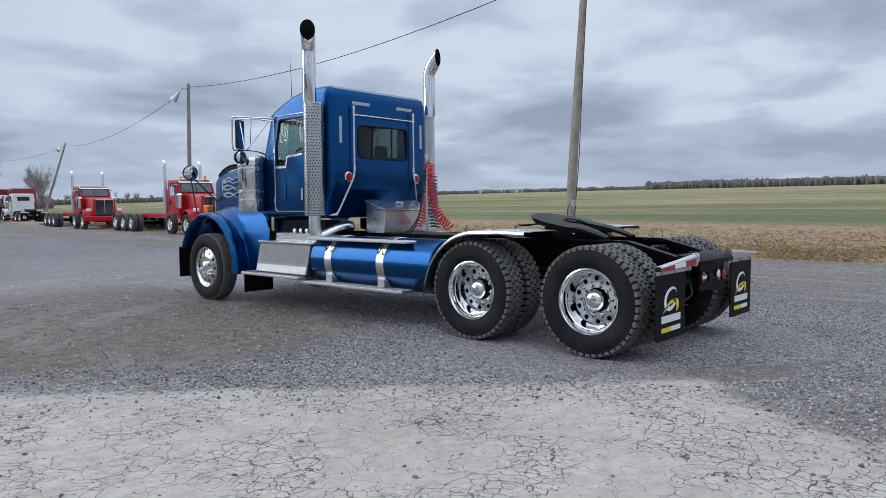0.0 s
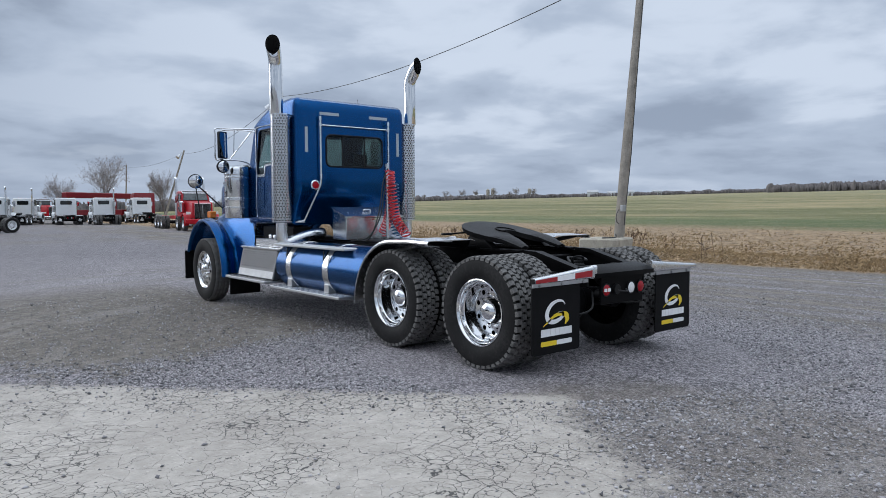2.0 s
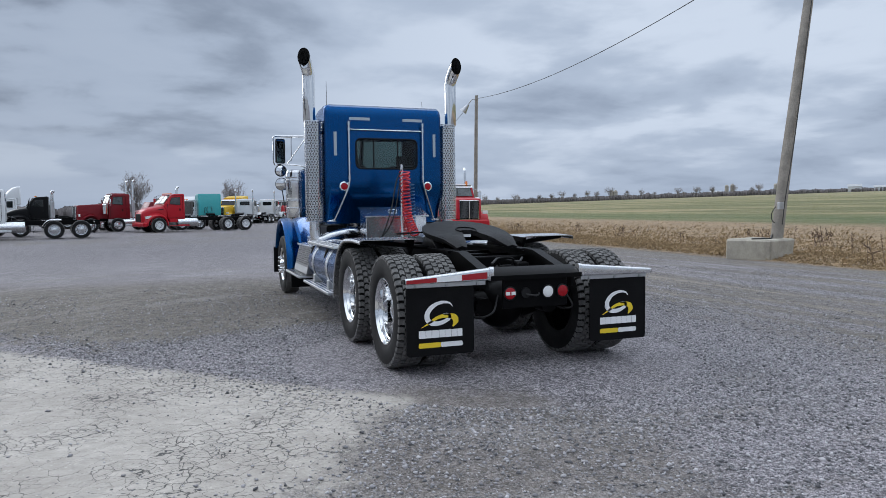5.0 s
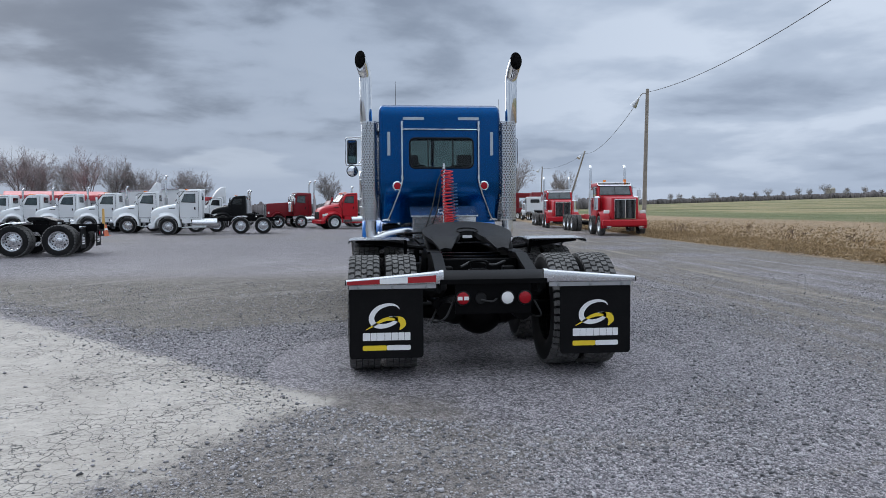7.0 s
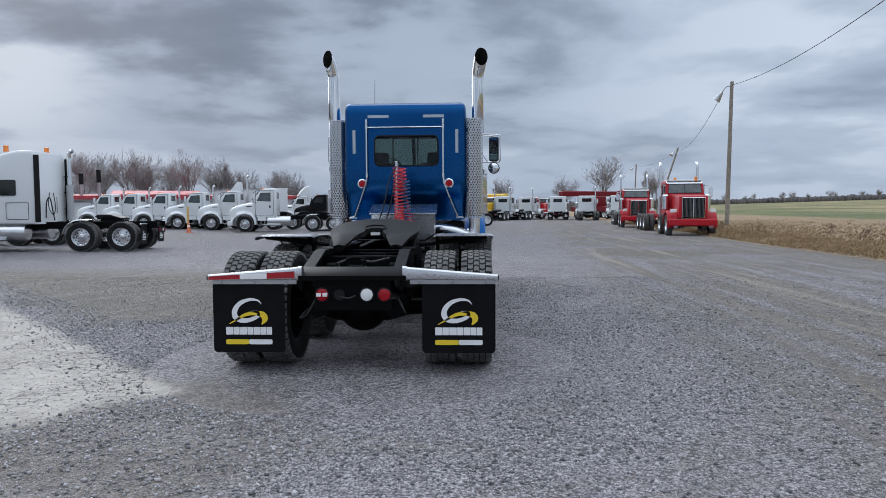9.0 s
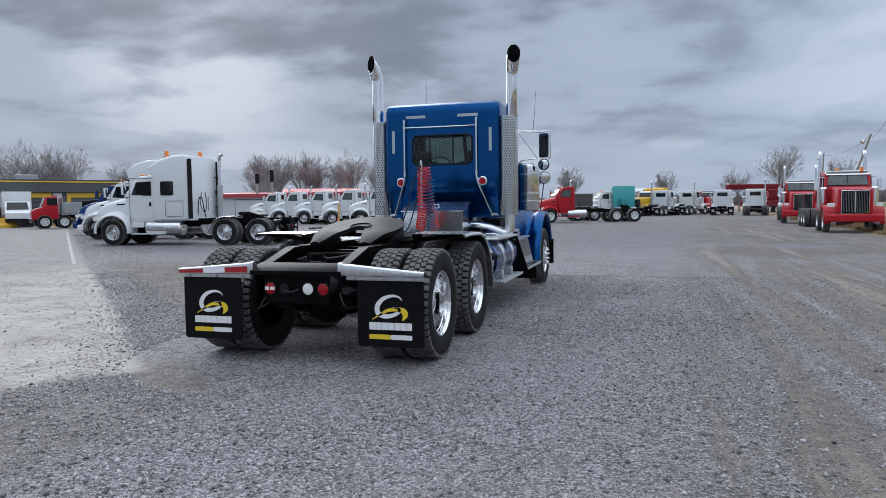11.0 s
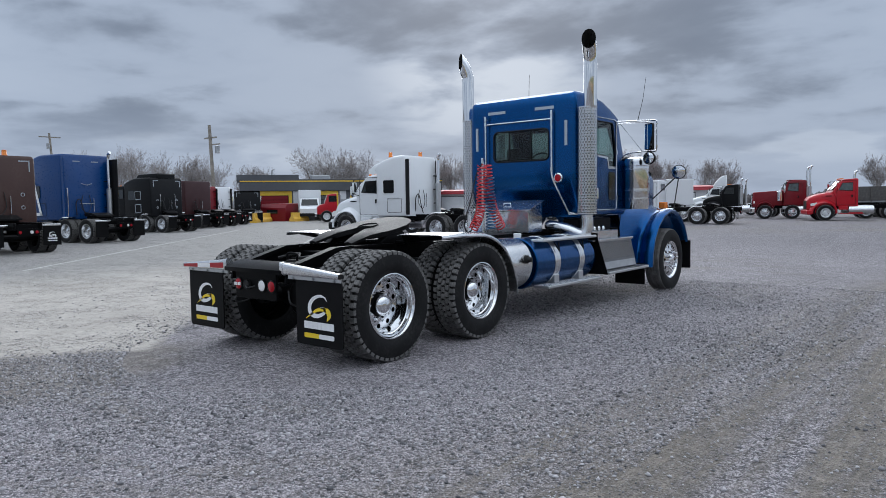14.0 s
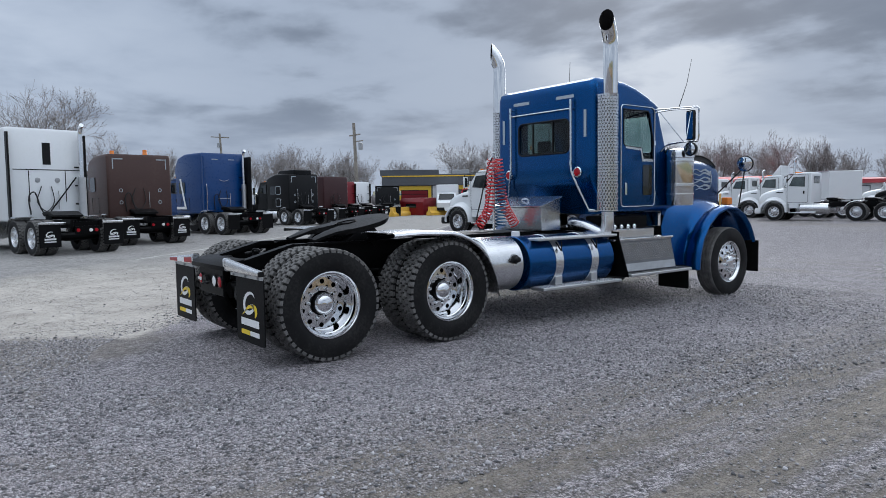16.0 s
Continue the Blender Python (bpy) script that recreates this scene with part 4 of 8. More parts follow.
        prism(bm, [(0.02, 1.16), (0.30, 1.16), (0.22, 1.06), (0.12, 1.0), (0.06, 1.08)], 0.015, cx=s * 0.66)
        tube(bm, [(s * 0.43, 0.15, 1.06), (s * 1.18, 0.15, 1.148)], 0.025, 8)
        tube(bm, [(s * 0.43, 0.95, 0.95), (s * 1.18, 1.12, 0.92)], 0.025, 8)
        pieces("fender_bracket", bm, FRAME, T)
    # --- rear mud flaps with their arms ---
    for s in (-1, 1):
        c = s * 0.90 + 0.02
        x0, x1 = (0.49, 1.25) if s > 0 else (-1.21, -0.44)
        xi, xo = (x0, x1) if s > 0 else (x1, x0)
        def arm(f0, f1, grow):
            """A stretch of the tapered round arm, from its outer end (0) to its inner end (1)."""
            pts_ = [f0 + (f1 - f0) * k / 4 for k in range(5)]
            bm_ = bmesh.new()
            rings = []
            for f in pts_:
                hy, hz = 0.030 + grow, 0.024 + 0.030 * f + grow
                rings.append([bm_.verts.new((xo + (xi - xo) * f, -1.400 + u, 0.868 + 0.034 * f + v)) for u, v in round_rect(hy * 2, hz * 2, min(hy, hz) * 0.55, 3)])
            m_ = len(rings[0])
            for p, q in zip(rings, rings[1:]):
                for k in range(m_):
                    bm_.faces.new((p[k], p[(k + 1) % m_], q[(k + 1) % m_], q[k]))
            bm_.faces.new(rings[0])
            bm_.faces.new(rings[-1])
            bmesh.ops.recalc_face_normals(bm_, faces=bm_.faces)
            return bm_

        def tape(f0, f1):
            """Reflective tape on the rear face of the arm's lower half."""
            return grid_sheet(bmesh.new(), [[(xo + (xi - xo) * f, -1.4312, 0.868 + 0.034 * f + e * (0.020 + 0.020 * f)) for e in (-0.9, 0.55)] for f in (f0 + (f1 - f0) * k / 4 for k in range(5))], 0.0015)
        hanger = part("flap_hanger", arm(0.0, 1.0, 0.0), ALU, T, "tapered polished mud flap hanger" if s > 0 else "tapered hanger with red and white reflective tape")
        part("hanger_socket", arm(1.0, 1.05, 0.006), ALU, hanger)
        part("arm_cap", arm(-0.012, 0.0, -0.003), PLASTIC, hanger)
        bm = boxes((x0 + 0.02, x1 - 0.02, -1.385, -1.372, 0.808, 0.86), bevel=0.003)
        part("clamp_strip", bm, ALU_D, hanger)
        if s < 0:
            for f0, f1, mt in ((0.01, 0.36, RED_TAPE), (0.36, 0.66, WHITE_INK), (0.66, 0.97, RED_TAPE)):
                part("reflective_tape", tape(f0, f1), mt, hanger)
        bm = bmesh.new()
        for x in (x0 + 0.1, (x0 + x1) / 2, x1 - 0.1):
            lathe(bm, [(-1.385, 0.014), (-1.396, 0.012), (-1.398, 0.001)], 8, "y", (x, 0, 0.822))
        pieces("bolt", bm, STEEL, hanger)
        bm = bmesh.new()
        poly = [(q[0], q[1]) for q in round_rect(0.62, 0.60, 0.03, 3)]
        slab(bm, poly, at(BACK, c, -1.368, 0.52), 0.012)
        flap = part("mud_flap", bm, FLAP, T, "black rubber mud flap with a printed swoosh")
        logo(flap, c, -1.376, 0.440, 1.06)
    # --- fuel tanks ---
    for s in (-1, 1):
        y0, y1 = (1.90, 3.42) if s > 0 else (1.32, 3.50)
        R, cx, cz = 0.325, s * 0.845, 0.715
        bm = closed_lathe(bmesh.new(), [(y0 + 0.06, 0.05), (y0 + 0.035, R * 0.6), (y0 + 0.015, R * 0.9), (y0 + 0.005, R * 0.97), (y0 + 0.02, R), (y1 - 0.02, R), (y1 - 0.005, R * 0.97), (y1 - 0.015, R * 0.9), (y1 - 0.035, R * 0.6), (y1 - 0.06, 0.05)], 40, "y", (cx, 0, cz))
        tank = part("fuel_tank", bm, BLUE, T, "blue painted cylindrical fuel tank")
        for yb in ((2.40, 3.04) if s > 0 else (2.14, 3.12)):
            bm = bmesh.new()
            lathe(bm, [(yb - 0.065, R + 0.002), (yb - 0.06, R + 0.008), (yb + 0.06, R + 0.008), (yb + 0.065, R + 0.002)], 40, "y", (cx, 0, cz))
            part("tank_strap", bm, ALU, tank, "polished tank strap")
            bm = bmesh.new()
            for d in (-0.05, 0.05):
                tube(bm, [(cx + s * 0.30, yb + d, cz + 0.25), (cx + s * 0.345, yb, cz + 0.14)], 0.009, 6)
            pieces("strap_bracket", bm, FRAME, tank)
            bm = boxes((min(cx + s * 0.20, cx + s * 0.31), max(cx + s * 0.20, cx + s * 0.31), yb - 0.06, yb + 0.06, cz - 0.27, cz - 0.16), bevel=0.008)
            part("step_bracket", bm, ALU_D, tank)
        ya, yb2 = (2.05, 3.48) if s > 0 else (1.70, 3.55)
        for (xa, xb, za, zb, nm, lb) in ((0.86, 1.16, 0.985, 1.015, "upper_step", "ribbed aluminium tank top step"), (1.02, 1.24, 0.405, 0.440, "lower_step", "perforated aluminium lower step")):
            bm = boxes((min(s * xa, s * xb), max(s * xa, s * xb), ya, yb2, za, zb), bevel=0.006)
            st = part(nm, bm, ALU_D, T, lb)
            bm = bmesh.new()
            nn = int((yb2 - ya) / 0.05)
            for k in range(nn):
                y = ya + 0.03 + k * 0.05
                for j in range(4):
                    x = xa + 0.03 + (xb - xa - 0.05) * j / 3
                    lathe(bm, [(zb, 0.014), (zb + 0.005, 0.012), (zb + 0.006, 0.006)], 6, "z", (s * x, y + (0.025 if j % 2 else 0), 0))
            tagged(part("grip_buttons", bm, ALU, st), kind="stuff")
        if s > 0:
            bm = closed_lathe(bmesh.new(), [(1.30, 0.04), (1.31, 0.30), (1.325, 0.315), (1.80, 0.315), (1.815, 0.30), (1.82, 0.04)], 40, "y", (cx, 0, 0.735))
            d = part("fluid_tank", bm, ALU, T, "brushed aluminium round fluid tank")
            bm = closed_lathe(bmesh.new(), [(0.30, 0.05), (0.35, 0.05), (0.36, 0.035), (0.40, 0.03), (0.405, 0.01)], 16, "x", (cx - 0.01, 1.66, 0.80))
            part("filler_cap", bm, PLASTIC, d)
            bm = lathe(bmesh.new(), [(0.295, 0.062), (0.315, 0.062), (0.318, 0.05)], 16, "x", (cx - 0.01, 1.66, 0.80))
            part("cap_ring", bm, STEEL, d)
            bm = closed_lathe(bmesh.new(), [(0, 0.05), (0.06, 0.05), (0.065, 0.04)], 14, "z", (0.80, 2.02, 1.03))
            part("white_cap", bm, WHITE_INK, T)
    # --- battery boxes with steps ---
    for s in (-1, 1):
        def sx(x):
            return s * x
        bm = bmesh.new()
        prof = [(0.72, 0.52), (1.19, 0.50), (1.10, 0.90), (1.10, 0.915), (0.72, 0.915)]
        ya, yb = 3.56, 4.74
        rings = [[bm.verts.new((s * x, y, z)) for x, z in prof] for y in (ya, yb)]
        k5 = len(prof)
        for k in range(k5):
            bm.faces.new((rings[0][k], rings[0][(k + 1) % k5], rings[1][(k + 1) % k5], rings[1][k]))
        bm.faces.new(rings[0]); bm.faces.new(rings[1])
        bmesh.ops.recalc_face_normals(bm, faces=bm.faces)
        bmesh.ops.bevel(bm, geom=bm.edges[:], offset=0.008, segments=1, affect="EDGES")
        bx = part("battery_box", bm, PLATE_D, T, "bright tread plate battery box under the door")
        # raised lozenges of the tread plate, in slanting rows
        bm = bmesh.new()
        for j in range(8):
            f = 0.36 + 0.60 * (j + 0.5) / 8
            x, z = 1.19 - 0.09 * f, 0.50 + 0.40 * f
            for k in range(27):
                y = ya + 0.04 + (yb - ya - 0.08) * (k + (0.25 if j % 2 else 0.75)) / 27
                sl = 0.010 * (1 if (j + k) % 2 else -1)
                vs = [bm.verts.new((s * (x + dx), y + dy, z + dz)) for dx, dy, dz in ((0.001, -0.019, -sl), (0.009, 0.0, 0.009), (0.001, 0.019, sl), (0.009, 0.0, -0.009))]
                bm.faces.new(vs)
        tagged(part("tread_pattern", bm, ALU, bx, "raised bright tread pattern"), kind="stuff")
        bm = bmesh.new()
        slab(bm, [(ya + 0.02, 0.0), (yb - 0.02, 0.0), (yb - 0.02, 0.10), (ya + 0.02, 0.10)], Matrix(((0, -0.22 * s, s, s * (1.186)), (1, 0, 0, 0), (0, 0.976, 0.22, 0.515), (0, 0, 0, 1))), 0.008)
        part("kick_plate", bm, STEEL, bx, "smooth kick plate")
        part("box_edge", tube(bmesh.new(), [(s * 1.105, ya, 0.912), (s * 1.105, yb, 0.912)], 0.014, 8), ALU, bx)
        bm = bmesh.new()
        box(bm, min(sx(0.72), sx(1.13)), max(sx(0.72), sx(1.13)), ya - 0.10, yb + 0.02, 0.915, 0.94, 0.006)
        box(bm, min(sx(0.70), sx(1.0)), max(sx(0.70), sx(1.0)), ya - 0.06, yb - 0.25, 0.94, 1.06, 0.012)
        for j in range(5):
            box(bm, min(sx(1.0), sx(1.012)), max(sx(1.0), sx(1.012)), ya - 0.05, yb - 0.27, 0.95 + j * 0.022, 0.962 + j * 0.022)
        part("upper_entry_step", bm, ALU, T, "ribbed aluminium entry step")
        bm = bmesh.new()
        box(bm, min(sx(0.95), sx(1.30)), max(sx(0.95), sx(1.30)), 3.60, 4.96, 0.452, 0.49, 0.008)
        for j in range(6):
            box(bm, min(sx(1.00), sx(1.29)), max(sx(1.00), sx(1.29)), 3.65 + 0.0, 4.93, 0.489, 0.489 + 0.001)
        lo = part("entry_step", bm, ALU_D, T, "aluminium entry step")
        bm = bmesh.new()
        for j in range(6):
            x = 1.0 + j * 0.05
            box(bm, min(sx(x), sx(x + 0.02)), max(sx(x), sx(x + 0.02)), 3.66, 4.92, 0.489, 0.498)
        pieces("grip_rib", bm, ALU, lo)
        if s > 0:
            bm = bmesh.new()
            slab(bm, [(-0.14, 0.30), (0.10, 0.30), (0.10, 0.22), (0.26, -0.28), (-0.10, -0.28), (-0.14, 0.2)], Matrix(((-1, 0, 0, 1.05), (0, 0, 1, 3.53), (0, 1, 0, 0.74), (0, 0, 0, 1))) @ Matrix.Diagonal((-1, 1, 1, 1)), 0.012)
            part("step_end_plate", bm, FRAME, T)
        bm = bmesh.new()
        for k in range(4):
            bmesh.ops.create_uvsphere(bm, u_segments=12, v_segments=8, radius=0.035, matrix=pose(sx(0.92), 3.72 + k * 0.14, 1.09))
        pieces("air_fitting", bm, CHROME, T, "chrome drain valve cover")
        bm = boxes((min(sx(0.60), sx(0.88)), max(sx(0.60), sx(0.88)), 3.5, 4.5, 1.06, 1.24), bevel=0.02)
        part("under_cab_panel", bm, FRAME, T)
        bm = boxes((min(sx(0.70), sx(1.20)), max(sx(0.70), sx(1.20)), 5.02, 5.035, 0.17, 0.50), bevel=0.004)
        part("front_inner_flap", bm, FLAP, T, "black flap behind the steer wheel")
        bm = boxes((min(sx(0.85), sx(1.26)), max(sx(0.85), sx(1.26)), 6.83, 6.845, 0.29, 0.78), bevel=0.004)
        part("front_flap", bm, FLAP, T)
    # --- cab ---
    prof = [(3.50, 1.27), (3.46, 1.42), (3.40, 1.55), (3.335, 1.66), (3.305, 1.75), (3.30, 1.90), (3.30, 2.80), (3.305, 2.90), (3.33, 2.97), (3.40, 3.01), (3.55, 3.02), (3.95, 3.00), (4.20, 2.95), (4.45, 2.865), (4.64, 2.79), (4.74, 2.74), (4.72, 2.70),
            (4.93, 2.10), (4.95, 2.05), (4.95, 1.27)]
    prof = [(y, z + 0.03 * max(0.0, min(1.0, (z - 2.6) / 0.3))) for y, z in prof]
    shell = prism(bmesh.new(), prof, 0.922, 0.085, 4, wide=lambda y, z: 1.0 - 0.008 * max(0.0, (z - 2.2)) / 0.8)
    bmesh.ops.triangulate(shell, faces=[f for f in shell.faces if len(f.verts) > 4])
    DOOR_PANE = [(-0.29, 0.30), (0.24, 0.30), (0.285, 0.26), (0.355, -0.06), (0.36, -0.36), (0.14, -0.36), (0.10, -0.22), (-0.25, -0.20), (-0.29, -0.17)]
    cutters = [slab(bmesh.new(), round_rect(0.94, 0.43, 0.07), at(BACK, 0.02, 3.30, 2.315), 0.5)]
    for s in (-1, 1):
        cutters.append(slab(bmesh.new(), DOOR_PANE, side_plane(s * 0.9, 4.20, 2.37), 0.5))
    wsm = Matrix(((1, 0, 0, 0), (0, -0.330, 0.944, 4.835), (0, 0.944, 0.330, 2.40), (0, 0, 0, 1)))
    for s in (-1, 1):
        cutters.append(slab(bmesh.new(), [(s * 0.03, -0.27), (s * 0.76, -0.27), (s * 0.70, 0.26), (s * 0.03, 0.26)], wsm, 0.5))
    body = part("cab", cut(shell, cutters, 0.03), BLUE, T, "deep metallic blue flat-top cab", 35)
    body["label"] = "deep metallic blue flat-top cab"
    for nm, poly, m in (("rear_window", round_rect(0.93, 0.42, 0.068), at(BACK, 0.02, 3.318, 2.315)),):
        w = part(nm, slab(bmesh.new(), poly, m, 0.006), TINTED, body, "sliding rear cab window")
        part("window_seal", loop_frame(bmesh.new(), round_rect(0.955, 0.445, 0.078, 6), at(BACK, 0.02, 3.298, 2.315), 0.013), PLASTIC, w)
        pieces("slider_frame", boxes((-0.19, -0.175, 3.305, 3.325, 2.10, 2.53), (0.185, 0.20, 3.305, 3.325, 2.10, 2.53)), PLASTIC, w)
        w.visible_shadow = False
    for s in (-1, 1):
        poly = inset_poly(DOOR_PANE, 0.004)
        g = part("door_glass", slab(bmesh.new(), poly, side_plane(s * 0.905, 4.20, 2.37), 0.006), GLASS, body)
        g.visible_shadow = False
        part("window_trim", loop_frame(bmesh.new(), poly, side_plane(s * 0.920, 4.20, 2.37), 0.009), PLASTIC, g)
        part("window_sill", slab(bmesh.new(), [(-0.25, -0.195), (0.10, -0.215), (0.14, -0.355), (0.36, -0.355), (0.36, -0.395), (0.115, -0.395), (0.08, -0.25), (-0.25, -0.225)], side_plane(s * 0.924, 4.20, 2.37), 0.006), ALU, g, "bright sill strip stepping down")
        g = part("windscreen", slab(bmesh.new(), [(s * 0.03, -0.268), (s * 0.755, -0.268), (s * 0.695, 0.258), (s * 0.03, 0.258)], wsm @ Matrix.Translation((0, 0, -0.012)), 0.006), GLASS, body)
        g.visible_shadow = False
        # door
        poly = round_rect(0.74, 1.36, 0.06, 3)
        # highlight along the door's weather strip, made as a bright metal tube
        d = part("door_seal_highlight", loop_frame(bmesh.new(), poly, side_plane(s * 0.926, 4.22, 2.04), 0.0075), ALU, body, "door seal whose highlight is made in bright metal")
        part("door_handle", boxes((min(s * 0.918, s * 0.950), max(s * 0.918, s * 0.950), 3.92, 3.96, 1.52, 1.68), bevel=0.008), CHROME, body, "chrome door handle")
        part("door_vent_panel", slab(bmesh.new(), round_rect(0.20, 0.42, 0.03, 3), side_plane(s * 0.924, 4.43, 1.72), 0.008), DARKGLASS if s > 0 else BLUE, body)
        pieces("hinge", boxes((min(s * 0.918, s * 0.940), max(s * 0.918, s * 0.940), 4.565, 4.60, 1.5, 1.56), (min(s * 0.918, s * 0.940), max(s * 0.918, s * 0.940), 4.565, 4.60, 2.2, 2.26)), CHROME, body)
        # tape, lamp and rail on the rear wall
        part("reflective_strip", slab(bmesh.new(), [(-0.158, -0.021), (0.158, -0.021), (0.158, 0.021), (-0.158, 0.021)], at(BACK, s * 0.415 + 0.015, 3.297, 2.83), 0.004), REFLECT, body, "grey reflective strip")
        part("reflective_strip", slab(bmesh.new(), [(-0.022, -0.175), (0.022, -0.175), (0.022, 0.175), (-0.022, 0.175)], at(BACK, s * 0.775 + 0.005, 3.297, 2.455), 0.004), REFLECT, body)
        lamp = part("marker_lamp", closed_lathe(bmesh.new(), [(3.30, 0.072), (3.28, 0.072), (3.272, 0.06), (3.272, 0.052)], 24, "y", (s * 0.655 + 0.005, 0, 1.825)), CHROME, body, "chrome-ringed red marker lamp")
        part("lens", closed_lathe(bmesh.new(), [(3.272, 0.053), (3.262, 0.046), (3.258, 0.004)], 20, "y", (s * 0.655 + 0.005, 0, 1.825)), RED_LENS, lamp)
        bm = tube(bmesh.new(), [(s * 0.575, 3.25, 2.76), (s * 0.575, 3.25, 2.55), (s * 0.575, 3.25, 1.92)] + smooth_path([(s * 0.58, 3.25, 1.88), (s * 0.605, 3.26, 1.78), (s * 0.77, 3.36, 1.36), (s * 0.80, 3.38, 1.325), (s * 0.86, 3.40, 1.315)], 4), 0.0135, 8)
        rail = part("grab_rail", bm, ALU, body, "polished cranked grab rail")
        bm = bmesh.new()
        for z in (2.755, 2.67, 1.95):
            tube(bm, [(s * 0.575, 3.305, z), (s * 0.575, 3.25, z)], 0.016, 8)
            tube(bm, [(s * 0.575, 3.25, z - 0.03), (s * 0.575, 3.25, z + 0.03)], 0.019, 10)
        box(bm, min(s * 0.76, s * 0.88), max(s * 0.76, s * 0.88), 3.39, 3.44, 1.30, 1.32)
        pieces("rail_bracket", bm, ALU, rail)
        # seats seen through the glass
        seat = bmesh.new()
        box(seat, s * 0.42 - 0.24, s * 0.42 + 0.24, 3.72, 3.86, 1.6, 2.17, 0.05, 2)
        box(seat, s * 0.42 - 0.12, s * 0.42 + 0.12, 3.74, 3.83, 2.15, 2.33, 0.04, 2)
        box(seat, s * 0.42 - 0.24, s * 0.42 + 0.24, 3.8, 4.25, 1.5, 1.64, 0.05, 2)
        part("seat", seat, SEAT, T, "dark high-back cab seat")
    bm = tube(bmesh.new(), [(-0.575, 3.262, 2.665), (0.575, 3.262, 2.665)], 0.010, 8)
    part("cross_rail", bm, ALU, body)
    part("roof_antenna", tube(bmesh.new(), [(-0.63, 4.55, 2.84), (-0.63, 4.56, 3.25), (-0.63, 4.58, 3.60)], [0.006, 0.004, 0.003], 5), CABLE, body)
    bm = boxes((-0.85, 0.85, 4.62, 4.90, 1.75, 2.08), bevel=0.04)
    part("dashboard", bm, SEAT, body)
    bm = bmesh.new()
    tube(bm, [(-0.40 + 0.22 * math.cos(a), 4.50 + 0.10 * math.sin(a), 2.10 + 0.20 * math.sin(a)) for a in (2 * math.pi * k / 20 for k in range(20))], 0.014, 6, close=True)
    part("steering_wheel", bm, PLASTIC, body)
    bm = boxes((-0.80, 0.80, 3.34, 3.40, 1.80, 2.04), bevel=0.01)
    part("rear_trim", bm, SEAT, body)
    bm = bmesh.new()
    for x in (-0.6, -0.3, 0.0, 0.3, 0.6):
        lathe(bm, [(2.80, 0.03), (2.87, 0.03), (2.90, 0.015), (2.902, 0.001)], 10, "z", (x, 4.50, 0.03))
    pieces("roof_lamp", bm, AMBER, body, "amber roof marker lamp")
    bm = bmesh.new()
    for x in (-0.25, 0.25):
        tube(bm, [(x, 4.10, 3.03), (x, 4.55, 3.00)], [0.03, 0.045], 10)
    pieces("air_horn", bm, CHROME, body, "chrome roof air horn")
    bm = bmesh.new()
    for x, z in ((-0.55, 1.55), (-0.45, 1.55), (-0.35, 1.55), (-0.72, 1.62), (0.55, 1.55), (0.72, 1.62), (0.45, 1.55)):
        lathe(bm, [(3.415, 0.008), (3.395, 0.007), (3.394, 0.001)], 6, "y", (x, 0, z))
    pieces("rivet", bm, BLUE, body)
    # --- hood ---
    bm = bmesh.new()
    rows = []
    for y, hw, top, bot in ((4.95, 0.80, 2.12, 1.22), (5.3, 0.765, 2.145, 1.22), (5.8, 0.715, 2.145, 1.22), (6.3, 0.67, 2.13, 1.15), (6.66, 0.635, 2.105, 0.95), (6.76, 0.61, 2.06, 0.9), (6.80, 0.57, 2.0, 0.9)):
        r = 0.17
        row = [(-hw, y, bot), (-hw, y, (bot + top) / 2)]
        row += [(-hw + r * (1 - math.cos(a)), y, top - 0.10 - r + r * math.sin(a)) for a in (radians(d) for d in range(0, 91, 18))]
        row += [(-hw * 0.4, y, top - 0.035), (0, y, top)]
        row += [(-x, yy, z) for x, yy, z in reversed(row[:-1])]
        rows.append(row)
    grid_sheet(bm, rows, 0.01)
    hood = part("hood", bm, BLUE, T, "long blue hood with silver flame emblem", 40)
    bm = boxes((-0.52, 0.52, 6.785, 6.83, 0.90, 2.0), bevel=0.02)
    part("grille", bm, CHROME, hood, "chrome grille")
    bm = grid_sheet(bmesh.new(), [[(x, 6.62 + 0.02 * (1 - (x / 0.63) ** 2) + dy, 2.10 - 0.24 * (abs(x) / 0.63) ** 4 + dz) for x in (v * 0.060 for v in range(-10, 11))] for dy, dz in ((0.0, -0.02), (0.05, 0.015), (0.07, 0.06), (0.05, 0.07))], 0.006)
    part("bug_deflector", bm, PLASTIC, hood, "black plastic hood deflector")
    for s in (-1, 1):
        # flame emblem on the hood side: curling bands
        def on(y, z):
            f = (y - 5.3) / 1.36
            return (s * (0.765 - 0.130 * max(0.0, f) + 0.007), y, z + 0.02)
        k = 0
        for pts, w in (
            ([(6.42, 1.83), (6.25, 1.88), (6.10, 1.85), (5.98, 1.88), (5.86, 1.86)], 0.018), ([(6.42, 1.80), (6.22, 1.83), (6.08, 1.79), (5.92, 1.81), (5.80, 1.78)], 0.016),
            ([(6.44, 1.73), (6.25, 1.76), (6.05, 1.72), (5.85, 1.74)], 0.016), ([(6.44, 1.70), (6.25, 1.69), (6.1, 1.71), (5.9, 1.67), (5.78, 1.69)], 0.016),
            ([(6.42, 1.62), (6.25, 1.64), (6.08, 1.61), (5.95, 1.64), (5.84, 1.61)], 0.018), ([(6.42, 1.60), (6.25, 1.57), (6.1, 1.59), (5.95, 1.56)], 0.014),
            ([(6.43, 1.86), (6.47, 1.73), (6.43, 1.58)], 0.020)):
            bm = bmesh.new()
